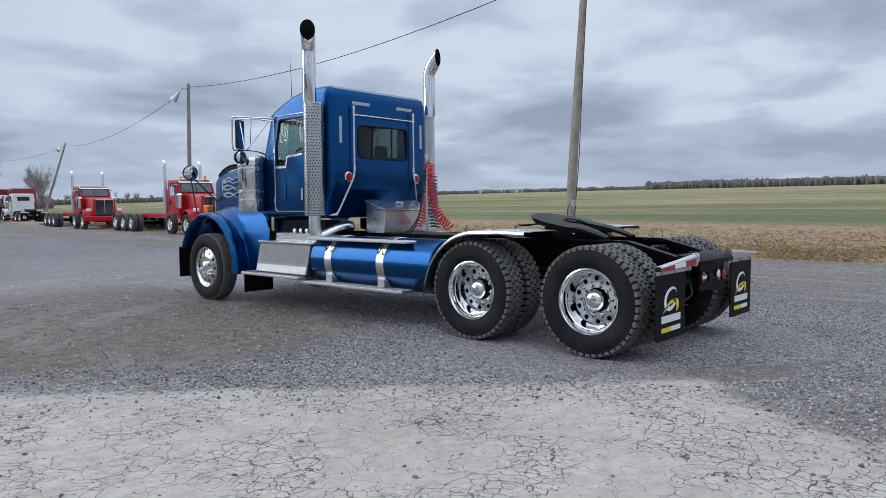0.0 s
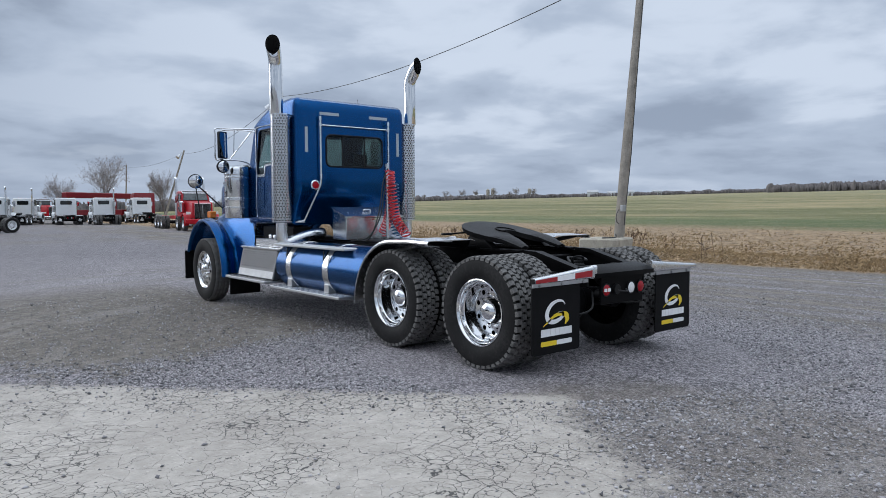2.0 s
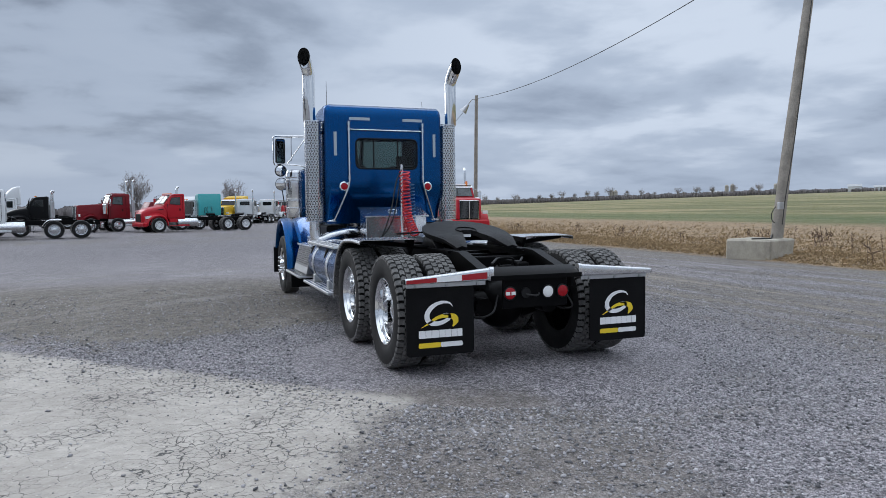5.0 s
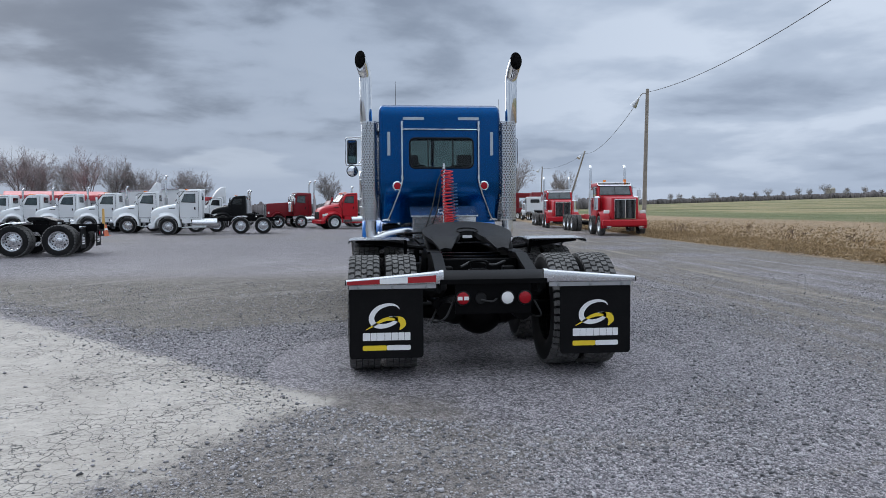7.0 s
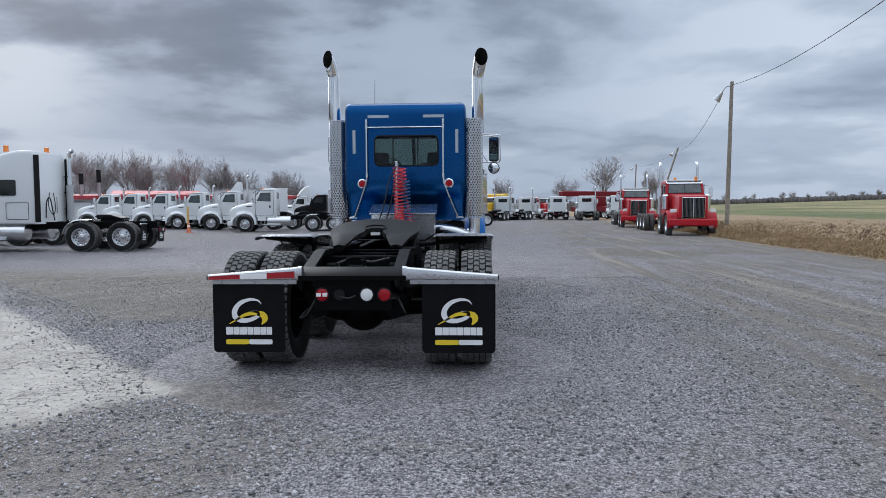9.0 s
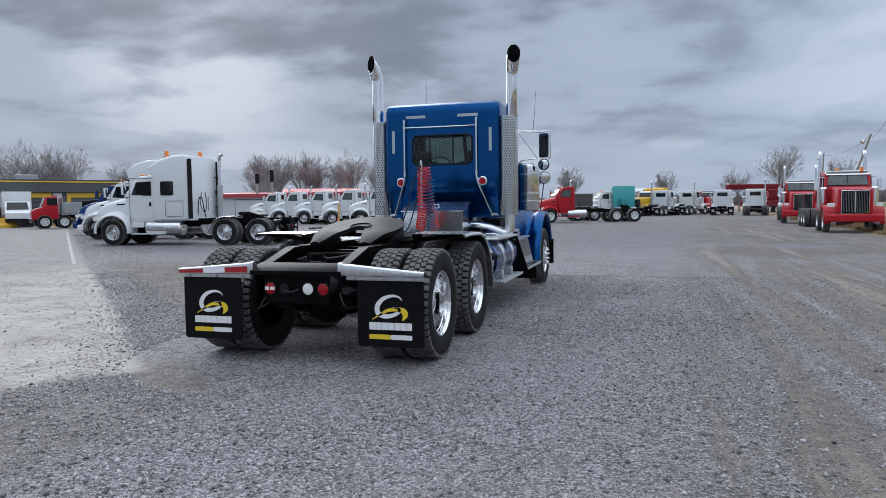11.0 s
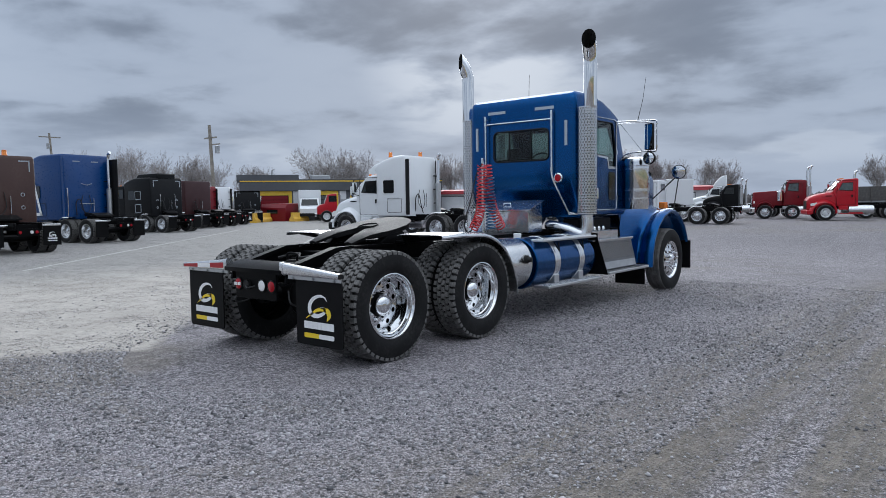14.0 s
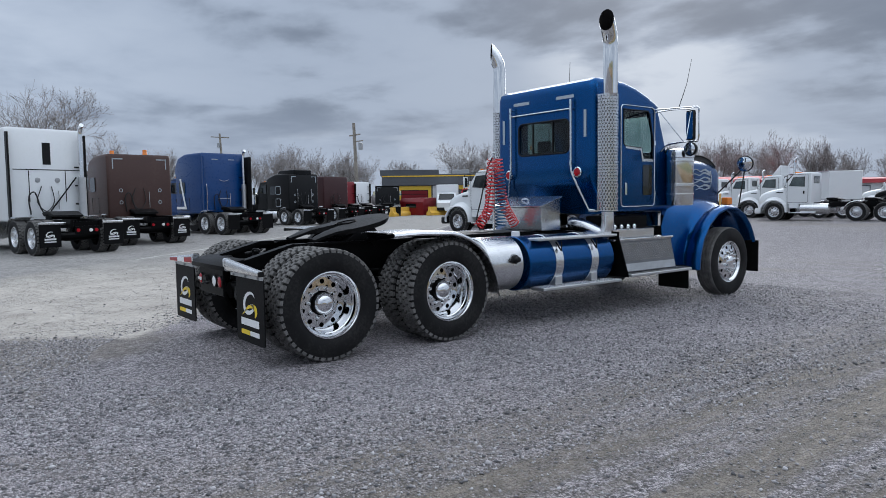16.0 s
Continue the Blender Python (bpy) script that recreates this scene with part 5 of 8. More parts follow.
            path = smooth_path([(0, a, b) for a, b in pts], 6)
            n = len(path)
            rws = []
            for i, q in enumerate(path):
                d = (path[min(i + 1, n - 1)] - path[max(i - 1, 0)]).normalized()
                ww = w * (1.0 - 0.85 * i / (n - 1))
                rws.append([on(q.y + d.z * ww, q.z - d.y * ww), on(q.y - d.z * ww, q.z + d.y * ww)])
            grid_sheet(bm, rws, 0.003)
            part("flame_emblem", bm, REFLECT, hood)
        # front fender
        arch = [(5.27, 0.46), (5.29, 0.66), (5.37, 0.90), (5.52, 1.10), (5.74, 1.26), (6.00, 1.335), (6.25, 1.325), (6.47, 1.23), (6.64, 1.07), (6.75, 0.90), (6.79, 0.80)]
        inner = [(0.92, 4.86, 0.50), (0.88, 4.86, 0.80), (0.83, 4.90, 1.10), (0.78, 5.08, 1.34), (0.72, 5.40, 1.46), (0.66, 5.80, 1.50), (0.62, 6.15, 1.48), (0.585, 6.40, 1.42), (0.57, 6.58, 1.30), (0.57, 6.70, 1.12), (0.58, 6.76, 0.95)]
        bm = bmesh.new()
        rws = []
        for (y, z), (ix, iy, iz) in zip(arch, inner):
            d = Vector((y - 6.05, z - 0.50)).normalized()
            row = [(1.20, y - d.x * 0.035, z - d.y * 0.035), (1.228, y - d.x * 0.015, z - d.y * 0.015), (1.232, y + d.x * 0.01, z + d.y * 0.01), (1.20, y + d.x * 0.035, z + d.y * 0.035), (1.13, y + d.x * 0.050, z + d.y * 0.050), (1.07, y + d.x * 0.040, z + d.y * 0.040), (1.03, y + d.x * 0.018, z + d.y * 0.018), (1.0, y + d.x * 0.012, z + d.y * 0.012), (0.96, y + d.x * 0.030, z + d.y * 0.030)]
            cx_, cy_, cz_ = row[-1]
            for f in (0.25, 0.5, 0.75, 1.0):
                sag = 0.035 * math.sin(f * math.pi) * max(0.0, 1.0 - abs(y - 6.1))
                row.append((cx_ + (ix - cx_) * f, cy_ + (iy - cy_) * f, cz_ + (iz - cz_) * f + sag))
            rws.append([(s * a, b, c - 0.035) for a, b, c in row])
        grid_sheet(bm, rws, 0.008)
        fend = part("front_fender", bm, BLUE, T, "sweeping blue front fender", 45)
        bm = boxes((s * 0.87 - 0.055, s * 0.87 + 0.055, 6.50, 6.64, 1.345, 1.46), bevel=0.012)
        part("turn_signal", bm, AMBER, fend, "amber turn signal")
        part("signal_foot", boxes((s * 0.87 - 0.03, s * 0.87 + 0.03, 6.52, 6.62, 1.28, 1.35)), PLASTIC, fend)
        bm = closed_lathe(bmesh.new(), [(0.0, 0.10), (0.03, 0.125), (0.05, 0.10), (0.065, 0.04)], 24, "y", (0, 0, 0))
        bmesh.ops.transform(bm, matrix=pose(s * 1.10, 6.68, 1.98, 6, 0, s * 16), verts=bm.verts[:])
        fm = part("spot_mirror", bm, PLASTIC, fend, "round black fender mirror")
        bm = closed_lathe(bmesh.new(), [(-0.006, 0.112), (-0.016, 0.08), (-0.022, 0.005)], 24, "y", (0, 0, 0))
        bmesh.ops.transform(bm, matrix=pose(s * 1.10, 6.68, 1.98, 6, 0, s * 16), verts=bm.verts[:])
        part("mirror_face", bm, MIRROR, fm)
        bm = bmesh.new()
        tube(bm, [(s * 1.10, 6.70, 1.95), (s * 0.58, 6.70, 1.48)], 0.012, 8)
        tube(bm, [(s * 1.10, 6.70, 1.95), (s * 1.02, 6.66, 1.32)], 0.010, 8)
        pieces("mirror_stalk", bm, CABLE, fm)
        # air cleaner
        ac = (s * 1.07, 4.98)
        bm = closed_lathe(bmesh.new(), [(1.36, 0.10), (1.36, 0.185), (1.375, 0.19), (2.02, 0.19), (2.03, 0.197), (2.10, 0.197), (2.14, 0.18), (2.165, 0.10), (2.17, 0.01)], 40, "z", (*ac, 0))
        a_ = part("air_cleaner", bm, CHROME, T, "polished upright air cleaner canister")
        bm = bmesh.new()
        for z in (1.52, 1.64, 1.66, 1.98):
            lathe(bm, [(z - 0.012, 0.191), (z - 0.008, 0.197), (z + 0.008, 0.197), (z + 0.012, 0.191)], 40, "z", (*ac, 0))
        pieces("band", bm, ALU, a_)
        bm = tube(bmesh.new(), [(s * 1.07, 4.96, 2.10), (s * 0.95, 4.90, 2.12), (s * 0.80, 4.95, 2.0)], 0.06, 12)
        box(bm, min(s * 0.82, s * 0.92), max(s * 0.82, s * 0.92), 4.80, 5.12, 1.40, 2.05, 0.01)
        part("intake_duct", bm, PLASTIC, a_)
        # west coast mirror
        bm = slab(bmesh.new(), round_rect(0.165, 0.40, 0.025, 3), at(BACK, 0, 0, 0), 0.036)
        bmesh.ops.transform(bm, matrix=pose(s * 1.37, 4.78, 2.45, 0, 0, s * -22), verts=bm.verts[:])
        mi = part("mirror_head", bm, PLASTIC, T, "tall black door mirror on chrome arms")
        bm = slab(bmesh.new(), round_rect(0.150, 0.37, 0.02, 3), at(BACK, 0, -0.021, 0), 0.006)
        bmesh.ops.transform(bm, matrix=pose(s * 1.37, 4.78, 2.45, 0, 0, s * -22), verts=bm.verts[:])
        part("mirror_face", bm, MIRROR, mi)
        bm = closed_lathe(bmesh.new(), [(-0.03, 0.085), (-0.01, 0.098), (0.03, 0.09), (0.05, 0.05), (0.055, 0.005)], 24, "y", (s * 1.37, 4.78, 2.13))
        cv = part("convex_mirror", bm, PLASTIC, mi, "round black convex mirror")
        bm = closed_lathe(bmesh.new(), [(-0.03, 0.082), (-0.042, 0.05), (-0.046, 0.004)], 24, "y", (s * 1.37, 4.78, 2.13))
        part("mirror_face", bm, MIRROR, cv)
        bm = bmesh.new()
        tube(bm, smooth_path([(s * 0.90, 4.62, 2.70), (s * 1.10, 4.70, 2.70), (s * 1.36, 4.80, 2.70), (s * 1.47, 4.80, 2.685), (s * 1.475, 4.80, 2.60), (s * 1.475, 4.80, 2.26), (s * 1.40, 4.80, 2.235)], 4), 0.011, 8)
        tube(bm, [(s * 0.90, 4.62, 2.66), (s * 1.10, 4.70, 2.68), (s * 1.36, 4.80, 2.675)], 0.010, 8)
        tube(bm, [(s * 0.95, 4.64, 2.69), (s * 1.26, 4.78, 2.24)], 0.008, 6)
        tube(bm, smooth_path([(s * 0.90, 4.75, 2.10), (s * 1.0, 4.76, 2.20), (s * 1.2, 4.78, 2.23), (s * 1.42, 4.79, 2.235)], 4), 0.011, 8)
        part("mirror_arm", bm, CHROME, mi)
        bm = tube(bmesh.new(), [(s * 1.19, 4.76, 2.70), (s * 1.19, 4.95, 3.05), (s * 1.19, 5.06, 3.40)] if s > 0 else [(s * 1.19, 4.76, 2.70), (s * 1.19, 4.80, 2.3)], [0.006, 0.004, 0.0025] if s > 0 else 0.005, 6)
        part("whip_antenna", bm, CABLE, mi)
        # exhaust stack
        ex, ey = (1.04, 3.43) if s > 0 else (-1.05, 3.52)
        px, py = (1.10, 3.41) if s > 0 else (-1.105, 3.52)       # the pipe stands a little off its shield's middle
        mx, my, mt = (1.15, 3.268, 16.0) if s > 0 else (-1.183, 3.433, -34.0)       # mouth and its outward turn
        def pipe_rings(r, k0):
            """Rings of the pipe: straight, then turning to the rear, cut upright at the mouth."""
            rows = [(ex, ey, 2.70, 0.0, r * 0.9, r * 0.9), (px, py, 2.80, 0.0, r, r), (px, py, 3.35, 0.0, r, r)] if not k0 else []
            for f in ((0.15, 0.4, 0.65, 0.85, 1.0) if k0 else (0.0, 0.2, 0.4, 0.6, 0.8, 1.0)):
                rows.append((px + (mx - px) * f ** 1.7, py + (my - py) * f ** 1.6, (3.42 if s > 0 else 3.45) + 0.27 * f, 88.0 * f ** 1.15, r * (1 + 0.07 * f), r * (1 + 0.42 * f * f)))
            return rows

        def loft(rows, cap=False):
            bm = bmesh.new()
            rings = []
            for x, y, z, tilt, ru, rv in rows:
                m = pose(x, y, z, tilt, 0, mt * min(1.0, tilt / 40.0))
                rings.append([bm.verts.new(m @ Vector((ru * math.cos(q), rv * math.sin(q), 0))) for q in (2 * math.pi * k / 24 for k in range(24))])
            for p, q in zip(rings, rings[1:]):
                for k in range(24):
                    bm.faces.new((p[k], p[(k + 1) % 24], q[(k + 1) % 24], q[k]))
            if cap:
                bm.faces.new(rings[0])
            bmesh.ops.recalc_face_normals(bm, faces=bm.faces)
            return bm
        stack = part("exhaust_pipe", loft(pipe_rings(0.092, 0)), CHROME, T, "tall chrome exhaust pipe with curved tip")
        part("pipe_mouth", loft(pipe_rings(0.0885, 1), True), SOOT_SHADE, stack, "sooty black pipe mouth")
        # muffler coloured black, the shade inside the perforated shield
        bm = tube(bmesh.new(), [(ex, ey, 1.32), (ex, ey, 2.78)], 0.10, 24)
        part("muffler", bm, SOOT_SHADE, stack, "muffler body blackened as shade behind the shield's holes")
        bm = perforated(bmesh.new(), ex, ey, 1.315, 2.79, 0.136, radians(0), radians(360), 21, 38, 0.32, 10)
        bm2 = bm
        part("heat_shield", bm2, ALU, stack, "perforated chrome heat shield")
        bm = bmesh.new()
        for z in (1.315, 2.79):
            lathe(bm, [(z - 0.006, 0.136), (z - 0.006, 0.140), (z + 0.006, 0.140), (z + 0.006, 0.136)], 28, "z", (ex, ey, 0))
        pieces("shield_band", bm, ALU, stack)
        bm = tube(bmesh.new(), smooth_path([(ex, ey, 1.30), (ex, ey, 1.12), (ex - s * 0.06, ey - 0.02, 1.02), (ex - s * 0.30, ey - 0.05, 1.10), (s * 0.45, ey + 0.0, 1.14), (s * 0.25, ey + 0.4, 1.12)], 5), 0.082, 18)
        part("exhaust_elbow", bm, ALU, stack, "dull exhaust elbow pipe")
        bm = boxes((min(s * 0.88, ex - s * 0.07), max(s * 0.88, ex - s * 0.07), ey - 0.03, ey + 0.03, 2.60, 2.66), (min(s * 0.88, ex - s * 0.07), max(s * 0.88, ex - s * 0.07), ey - 0.03, ey + 0.03, 1.70, 1.76))
        pieces("pipe_bracket", bm, FRAME, stack)
    # --- deck box, pogo stick and hoses ---
    bm = bmesh.new()
    prism(bm, [(2.82, 1.06), (2.80, 1.36), (3.17, 1.49), (3.17, 1.06)], 0.455, 0.006, 1, cx=0.01)
    dbx = part("deck_box", bm, ALU, T, "polished aluminium deck tool box with a sloping lid")
    bm = bmesh.new()
    prism(bm, [(2.765, 1.368), (2.765, 1.385), (3.18, 1.515), (3.18, 1.498)], 0.485, 0.003, 1, cx=0.01)
    lid = part("lid", bm, ALU, dbx)
    part("lid_handle", tube(bmesh.new(), smooth_path([(-0.06, 2.97, 1.452), (-0.05, 2.97, 1.475), (0.05, 2.97, 1.475), (0.06, 2.97, 1.452)], 4), 0.008), CHROME, lid)
    part("latch", boxes((-0.05, 0.07, 2.785, 2.80, 1.33, 1.36), bevel=0.003), CHROME, dbx)
    bm = boxes((-0.42, 0.42, 1.4, 2.75, 1.045, 1.062), bevel=0.004)
    part("deck_plate", bm, FRAME, T, "black deck plate behind the cab")
    bm = bmesh.new()
    tube(bm, [(-0.03, 2.42, 1.04), (-0.03, 2.42, 2.06)], 0.019, 10)
    box(bm, -0.045, -0.015, 2.40, 2.44, 1.98, 2.10, 0.004)
    pogo = part("hose_holder", bm, ALU, T, "upright hose holder post")
    bm = coil(bmesh.new(), [(0.03, 2.44, 2.02), (0.05, 2.46, 1.7), (0.07, 2.52, 1.40), (0.08, 2.70, 1.14)], 21, 0.062, 0.0085)
    part("red_hose", bm, RED_HOSE, T, "coiled red air hose")
    bm = coil(bmesh.new(), [(-0.01, 2.38, 2.00), (0.0, 2.34, 1.65), (0.02, 2.28, 1.35), (0.05, 2.08, 1.13)], 20, 0.060, 0.0085)
    part("red_hose", bm, RED_HOSE, T, "coiled red air hose")
    bm = coil(bmesh.new(), [(0.08, 2.42, 1.85), (0.09, 2.42, 1.6), (0.10, 2.42, 1.35), (0.12, 2.40, 1.12)], 16, 0.066, 0.0085)
    part("blue_hose", bm, BLUE_HOSE, T, "coiled blue hose")
    bm = bmesh.new()
    tube(bm, smooth_path([(-0.03, 2.40, 2.03), (-0.12, 2.38, 1.85), (-0.20, 2.35, 1.5), (-0.30, 2.35, 1.2), (-0.34, 2.45, 1.06)], 5), 0.009)
    tube(bm, smooth_path([(-0.03, 2.42, 2.0), (-0.08, 2.42, 1.7), (-0.16, 2.42, 1.35), (-0.30, 2.5, 1.10), (-0.5, 2.6, 1.06)], 5), 0.009)
    pieces("trailer_cable", bm, CABLE, T)
    return T


blue_tractor()

# ---- the other trucks of the yard ----


def plain_rim_bm():
    bm = bmesh.new()
    lathe(bm, [(0.09, 0.300), (0.125, 0.315), (0.12, 0.29), (0.03, 0.265), (-0.02, 0.255)], 28)
    holed_disc(bm, 0.13, 0.255, lambda q: -0.02 + (0.255 - q) * 0.15, 8, 0.205, 0.03, 10)
    lathe(bm, [(-0.001, 0.13), (0.0, 0.11), (0.04, 0.10), (0.06, 0.06), (0.062, 0.001)], 20)
    return bm


MESH["lot_rim"] = put("lot_rim", plain_rim_bm(), ALU, 30)
MESH["lot_rim_white"] = put("lot_rim_white", plain_rim_bm(), WHITE, 30)
MESH["lot_tyre"] = put("lot_tyre", tyre_bm(), RUBBER, 40)
MESH["lot_tread"] = put("lot_tread", tread_bm(n=30), TREAD, 40)


def lot_wheel(T, x, y, out, dual, white):
    w = part("wheel", MESH["lot_tyre"], None, T)
    w.matrix_basis = pose(x, y, 0.522, random.Random(x * 3 + y).uniform(0, 40), 0, 0 if out > 0 else 180)
    part("rim", MESH["lot_rim_white" if white else "lot_rim"], None, w)
    part("tread", MESH["lot_tread"], None, w)
    if dual:
        i = part("inner_wheel", MESH["lot_tyre"], None, T)
        i.matrix_basis = pose(x - out * 0.33, y, 0.522, 0, 0, 0 if out > 0 else 180)
        part("tread", MESH["lot_tread"], None, i)


def lot_truck(name, x, y, turn, paint, label, style="aero", axles=((0.0, False), (-4.4, True), (-5.8, True)), sleeper=None, tail=1.0, stacks=(), flaps=True, white_rims=False, group="", beacons=False,
              accent=None, tanks=True, deck="fifth", roof=None, fairing=None, rear_marks=False, rear_kit=False, pane=DARKGLASS, category="truck", prints=True, stack_top=3.9, hump=False, stripe=False):
    """A parked conventional truck; its origin is on the ground under the first steer axle, and it faces +y before it is turned."""
    T = empty(name, pose(x, y, 0, 0, 0, turn), label, category, group)
    end = min(a for a, d in axles) - tail
    for s in (-1, 1):
        part("frame_rail", boxes((s * 0.42 - 0.04, s * 0.42 + 0.04, end, 0.6, 0.80, 1.05), bevel=0.01), FRAME if deck != "red" else RED, T)
    for a in range(int(-end // 1.4)):
        part("crossmember", boxes((-0.40, 0.40, end + 0.1 + a * 1.4, end + 0.2 + a * 1.4, 0.83, 1.0)), FRAME, T)
    for a, dual in axles:
        for s in (-1, 1):
            lot_wheel(T, s * (1.07 if dual else 1.06), a, s, dual, white_rims)
        part("axle", tube(bmesh.new(), [(-1.0, a, 0.52), (-0.2, a, 0.52), (0.2, a, 0.52), (1.0, a, 0.52)], [0.06, 0.13 if dual else 0.07, 0.13 if dual else 0.07, 0.06], 10), FRAME, T)
    trim = accent or paint
    if style == "aero":
        nose, fire, roofz, fwd = 1.0, -0.55, 2.78, 0.66
        hood = [(1.0, 0.62), (1.05, 0.95), (1.02, 1.22), (0.90, 1.42), (0.62, 1.60), (0.25, 1.74), (-0.15, 1.86), (-0.48, 1.95), (-0.66, 1.97), (-0.76, 1.5), (-0.76, 0.80), (-0.70, 0.62), (-0.62, 0.58), (-0.58, 0.74), (-0.46, 0.97), (-0.24, 1.12), (0.0, 1.16), (0.24, 1.12), (0.46, 0.97), (0.58, 0.74), (0.60, 0.56)]
        cabp = [(-0.70, 0.95), (-0.62, 1.5), (-0.42, 1.94), (-0.46, 2.01), (-0.97, 2.66), (-1.15, 2.75), (-1.88, 2.80), (-1.96, 2.72), (-1.96, 0.95)]
        ws = ((-0.46, 2.05), (-0.94, 2.63))
        hw, cw = 1.13, 1.02
        win = [(-0.78, 2.03), (-1.00, 2.50), (-1.62, 2.53), (-1.62, 1.98)]
    else:
        nose, fire, roofz, fwd = 0.85, -1.25, 2.86, 0.0
        hood = [(0.82, 0.90), (0.86, 1.30), (0.82, 1.98), (0.72, 2.03), (-1.25, 2.14), (-1.25, 1.0), (-0.70, 1.0), (-0.64, 0.85)]
        cabp = [(-1.25, 1.0), (-1.25, 2.13), (-1.48, 2.72), (-1.42, 2.76), (-1.60, 2.84), (-2.70, 2.88), (-2.78, 2.80), (-2.78, 1.0)]
        ws = ((-1.28, 2.18), (-1.47, 2.68))
        hw, cw = 0.80, 1.0
        win = [(-1.52, 2.12), (-1.62, 2.62), (-2.25, 2.64), (-2.25, 2.05)]
    taper = (lambda yy, zz: 1.0 - 0.14 * max(0.0, yy - 0.1) - 0.42 * max(0.0, zz - 1.22) * (1.0 if zz < 1.6 else 0.95) + 0.10 * max(0.0, min(1.0, -yy / 0.6)) * max(0.0, zz - 1.22)) if style == "aero" else (lambda yy, zz: 1.0 - 0.10 * max(0.0, yy + 0.4))
    if style == "aero":
        rows_ = []
        for yy, ww, zt, zb in ((-0.64, 0.95, 1.97, 0.95), (-0.2, 0.91, 1.91, 1.0), (0.25, 0.85, 1.83, 1.0), (0.62, 0.79, 1.73, 0.9), (0.88, 0.73, 1.62, 0.8), (1.01, 0.67, 1.48, 0.75), (1.05, 0.60, 1.30, 0.75)):
            row_ = [(-ww, yy, zb), (-ww, yy, (zb + zt) / 2)] + [(-ww + 0.2 * (1 - math.cos(q)), yy, zt - 0.25 + 0.2 * math.sin(q)) for q in (radians(d) for d in range(0, 91, 30))] + [(-ww * 0.4, yy, zt - 0.015), (0, yy, zt)]
            rows_.append(row_ + [(-p, q, r_) for p, q, r_ in reversed(row_[:-1])])
        hb = part("hood", grid_sheet(bmesh.new(), rows_, 0.012), paint, T, sharp=40)
        part("nose_panel", boxes((-0.60, 0.60, 0.90, 1.04, 0.62, 1.32), bevel=0.03), paint, hb)
        for s in (-1, 1):
            fr_ = []
            for d in range(-14, 195, 16):
                q = radians(d)
                c_, n_ = math.cos(q), max(math.sin(q), -0.1)
                fr_.append([(s * x_, r_ * c_ * (1.25 if c_ > 0 else 1.0), 0.55 + r_ * n_ + dz) for x_, r_, dz in ((1.14, 0.60, 0), (1.19, 0.63, 0), (1.19, 0.67, 0), (1.12, 0.72, 0), (0.98, 0.75, 0.02), (0.80, 0.76, 0.14 * max(0.0, n_)), (0.62, 0.74, 0.2 * max(0.0, n_)))])
            part("front_fender", grid_sheet(bmesh.new(), fr_, 0.012), paint, T, sharp=50)
            part("hood_vent", boxes((min(s * 0.90, s * 0.93), max(s * 0.90, s * 0.93), -0.45, -0.05, 1.62, 1.67)), PLASTIC, hb)
    else:
        hb = part("hood", prism(bmesh.new(), hood, hw, 0.07, 3, wide=taper), paint, T, sharp=40)
    body = part("cab", prism(bmesh.new(), cabp, cw, 0.06, 3, wide=lambda yy, zz: 1.0 - 0.05 * max(0.0, zz - 2.0)), paint, T, sharp=40)
    dy, dz = ws[1][0] - ws[0][0], ws[1][1] - ws[0][1]
    L = math.hypot(dy, dz)
    wm = Matrix(((1, 0, 0, 0), (0, dy / L, dz / L, (ws[0][0] + ws[1][0]) / 2 + 0.02), (0, dz / L, -dy / L, (ws[0][1] + ws[1][1]) / 2 + 0.02), (0, 0, 0, 1)))
    part("windscreen", slab(bmesh.new(), [(-cw * 0.86, -L / 2), (cw * 0.86, -L / 2), (cw * 0.78, L / 2), (-cw * 0.78, L / 2)], wm, 0.02), pane, body)
    part("windscreen_frame", loop_frame(bmesh.new(), [(-cw * 0.87, -L / 2), (cw * 0.87, -L / 2), (cw * 0.79, L / 2), (-cw * 0.79, L / 2)], wm @ Matrix.Translation((0, 0, 0.008)), 0.02, 5), PLASTIC, body)
    part("windscreen_post", slab(bmesh.new(), [(-0.015, -L / 2), (0.015, -L / 2), (0.015, L / 2), (-0.015, L / 2)], wm @ Matrix.Translation((0, 0, 0.012)), 0.012), PLASTIC, body)
    for s in (-1, 1):
        mid = (sum(a for a, b in win) / 4, sum(b for a, b in win) / 4)
        part("door_window", slab(bmesh.new(), [(a - mid[0], b - mid[1]) for a, b in win], side_plane(s * (cw - 0.012), *mid, s), 0.02), pane, body)
        part("window_frame", loop_frame(bmesh.new(), win, side_plane(s * (cw - 0.004), 0, 0), 0.018, 5), PLASTIC, body)
        part("door_seam", loop_frame(bmesh.new(), [(a, b) for a, b in round_rect(1.12, 1.62, 0.06, 2)], side_plane(s * (cw - 0.004), -1.93 if style != "aero" else -1.24, 1.86), 0.010, 5), PLASTIC, body)
        part("door_handle", boxes((min(s * cw, s * (cw + 0.02)), max(s * cw, s * (cw + 0.02)), -2.28 + fwd, -2.20 + fwd, 1.55, 1.72)), PLASTIC, body)
        bm = slab(bmesh.new(), round_rect(0.20, 0.46, 0.03, 2), at(BACK, s * 1.32, -1.30 + fwd, 2.24), 0.09)
        mi = part("mirror_head", bm, CHROME if style != "aero" else paint, T)
        part("mirror_face", slab(bmesh.new(), round_rect(0.16, 0.40, 0.02, 2), at(BACK, s * 1.32, -1.349 + fwd, 2.24), 0.006), MIRROR, mi)
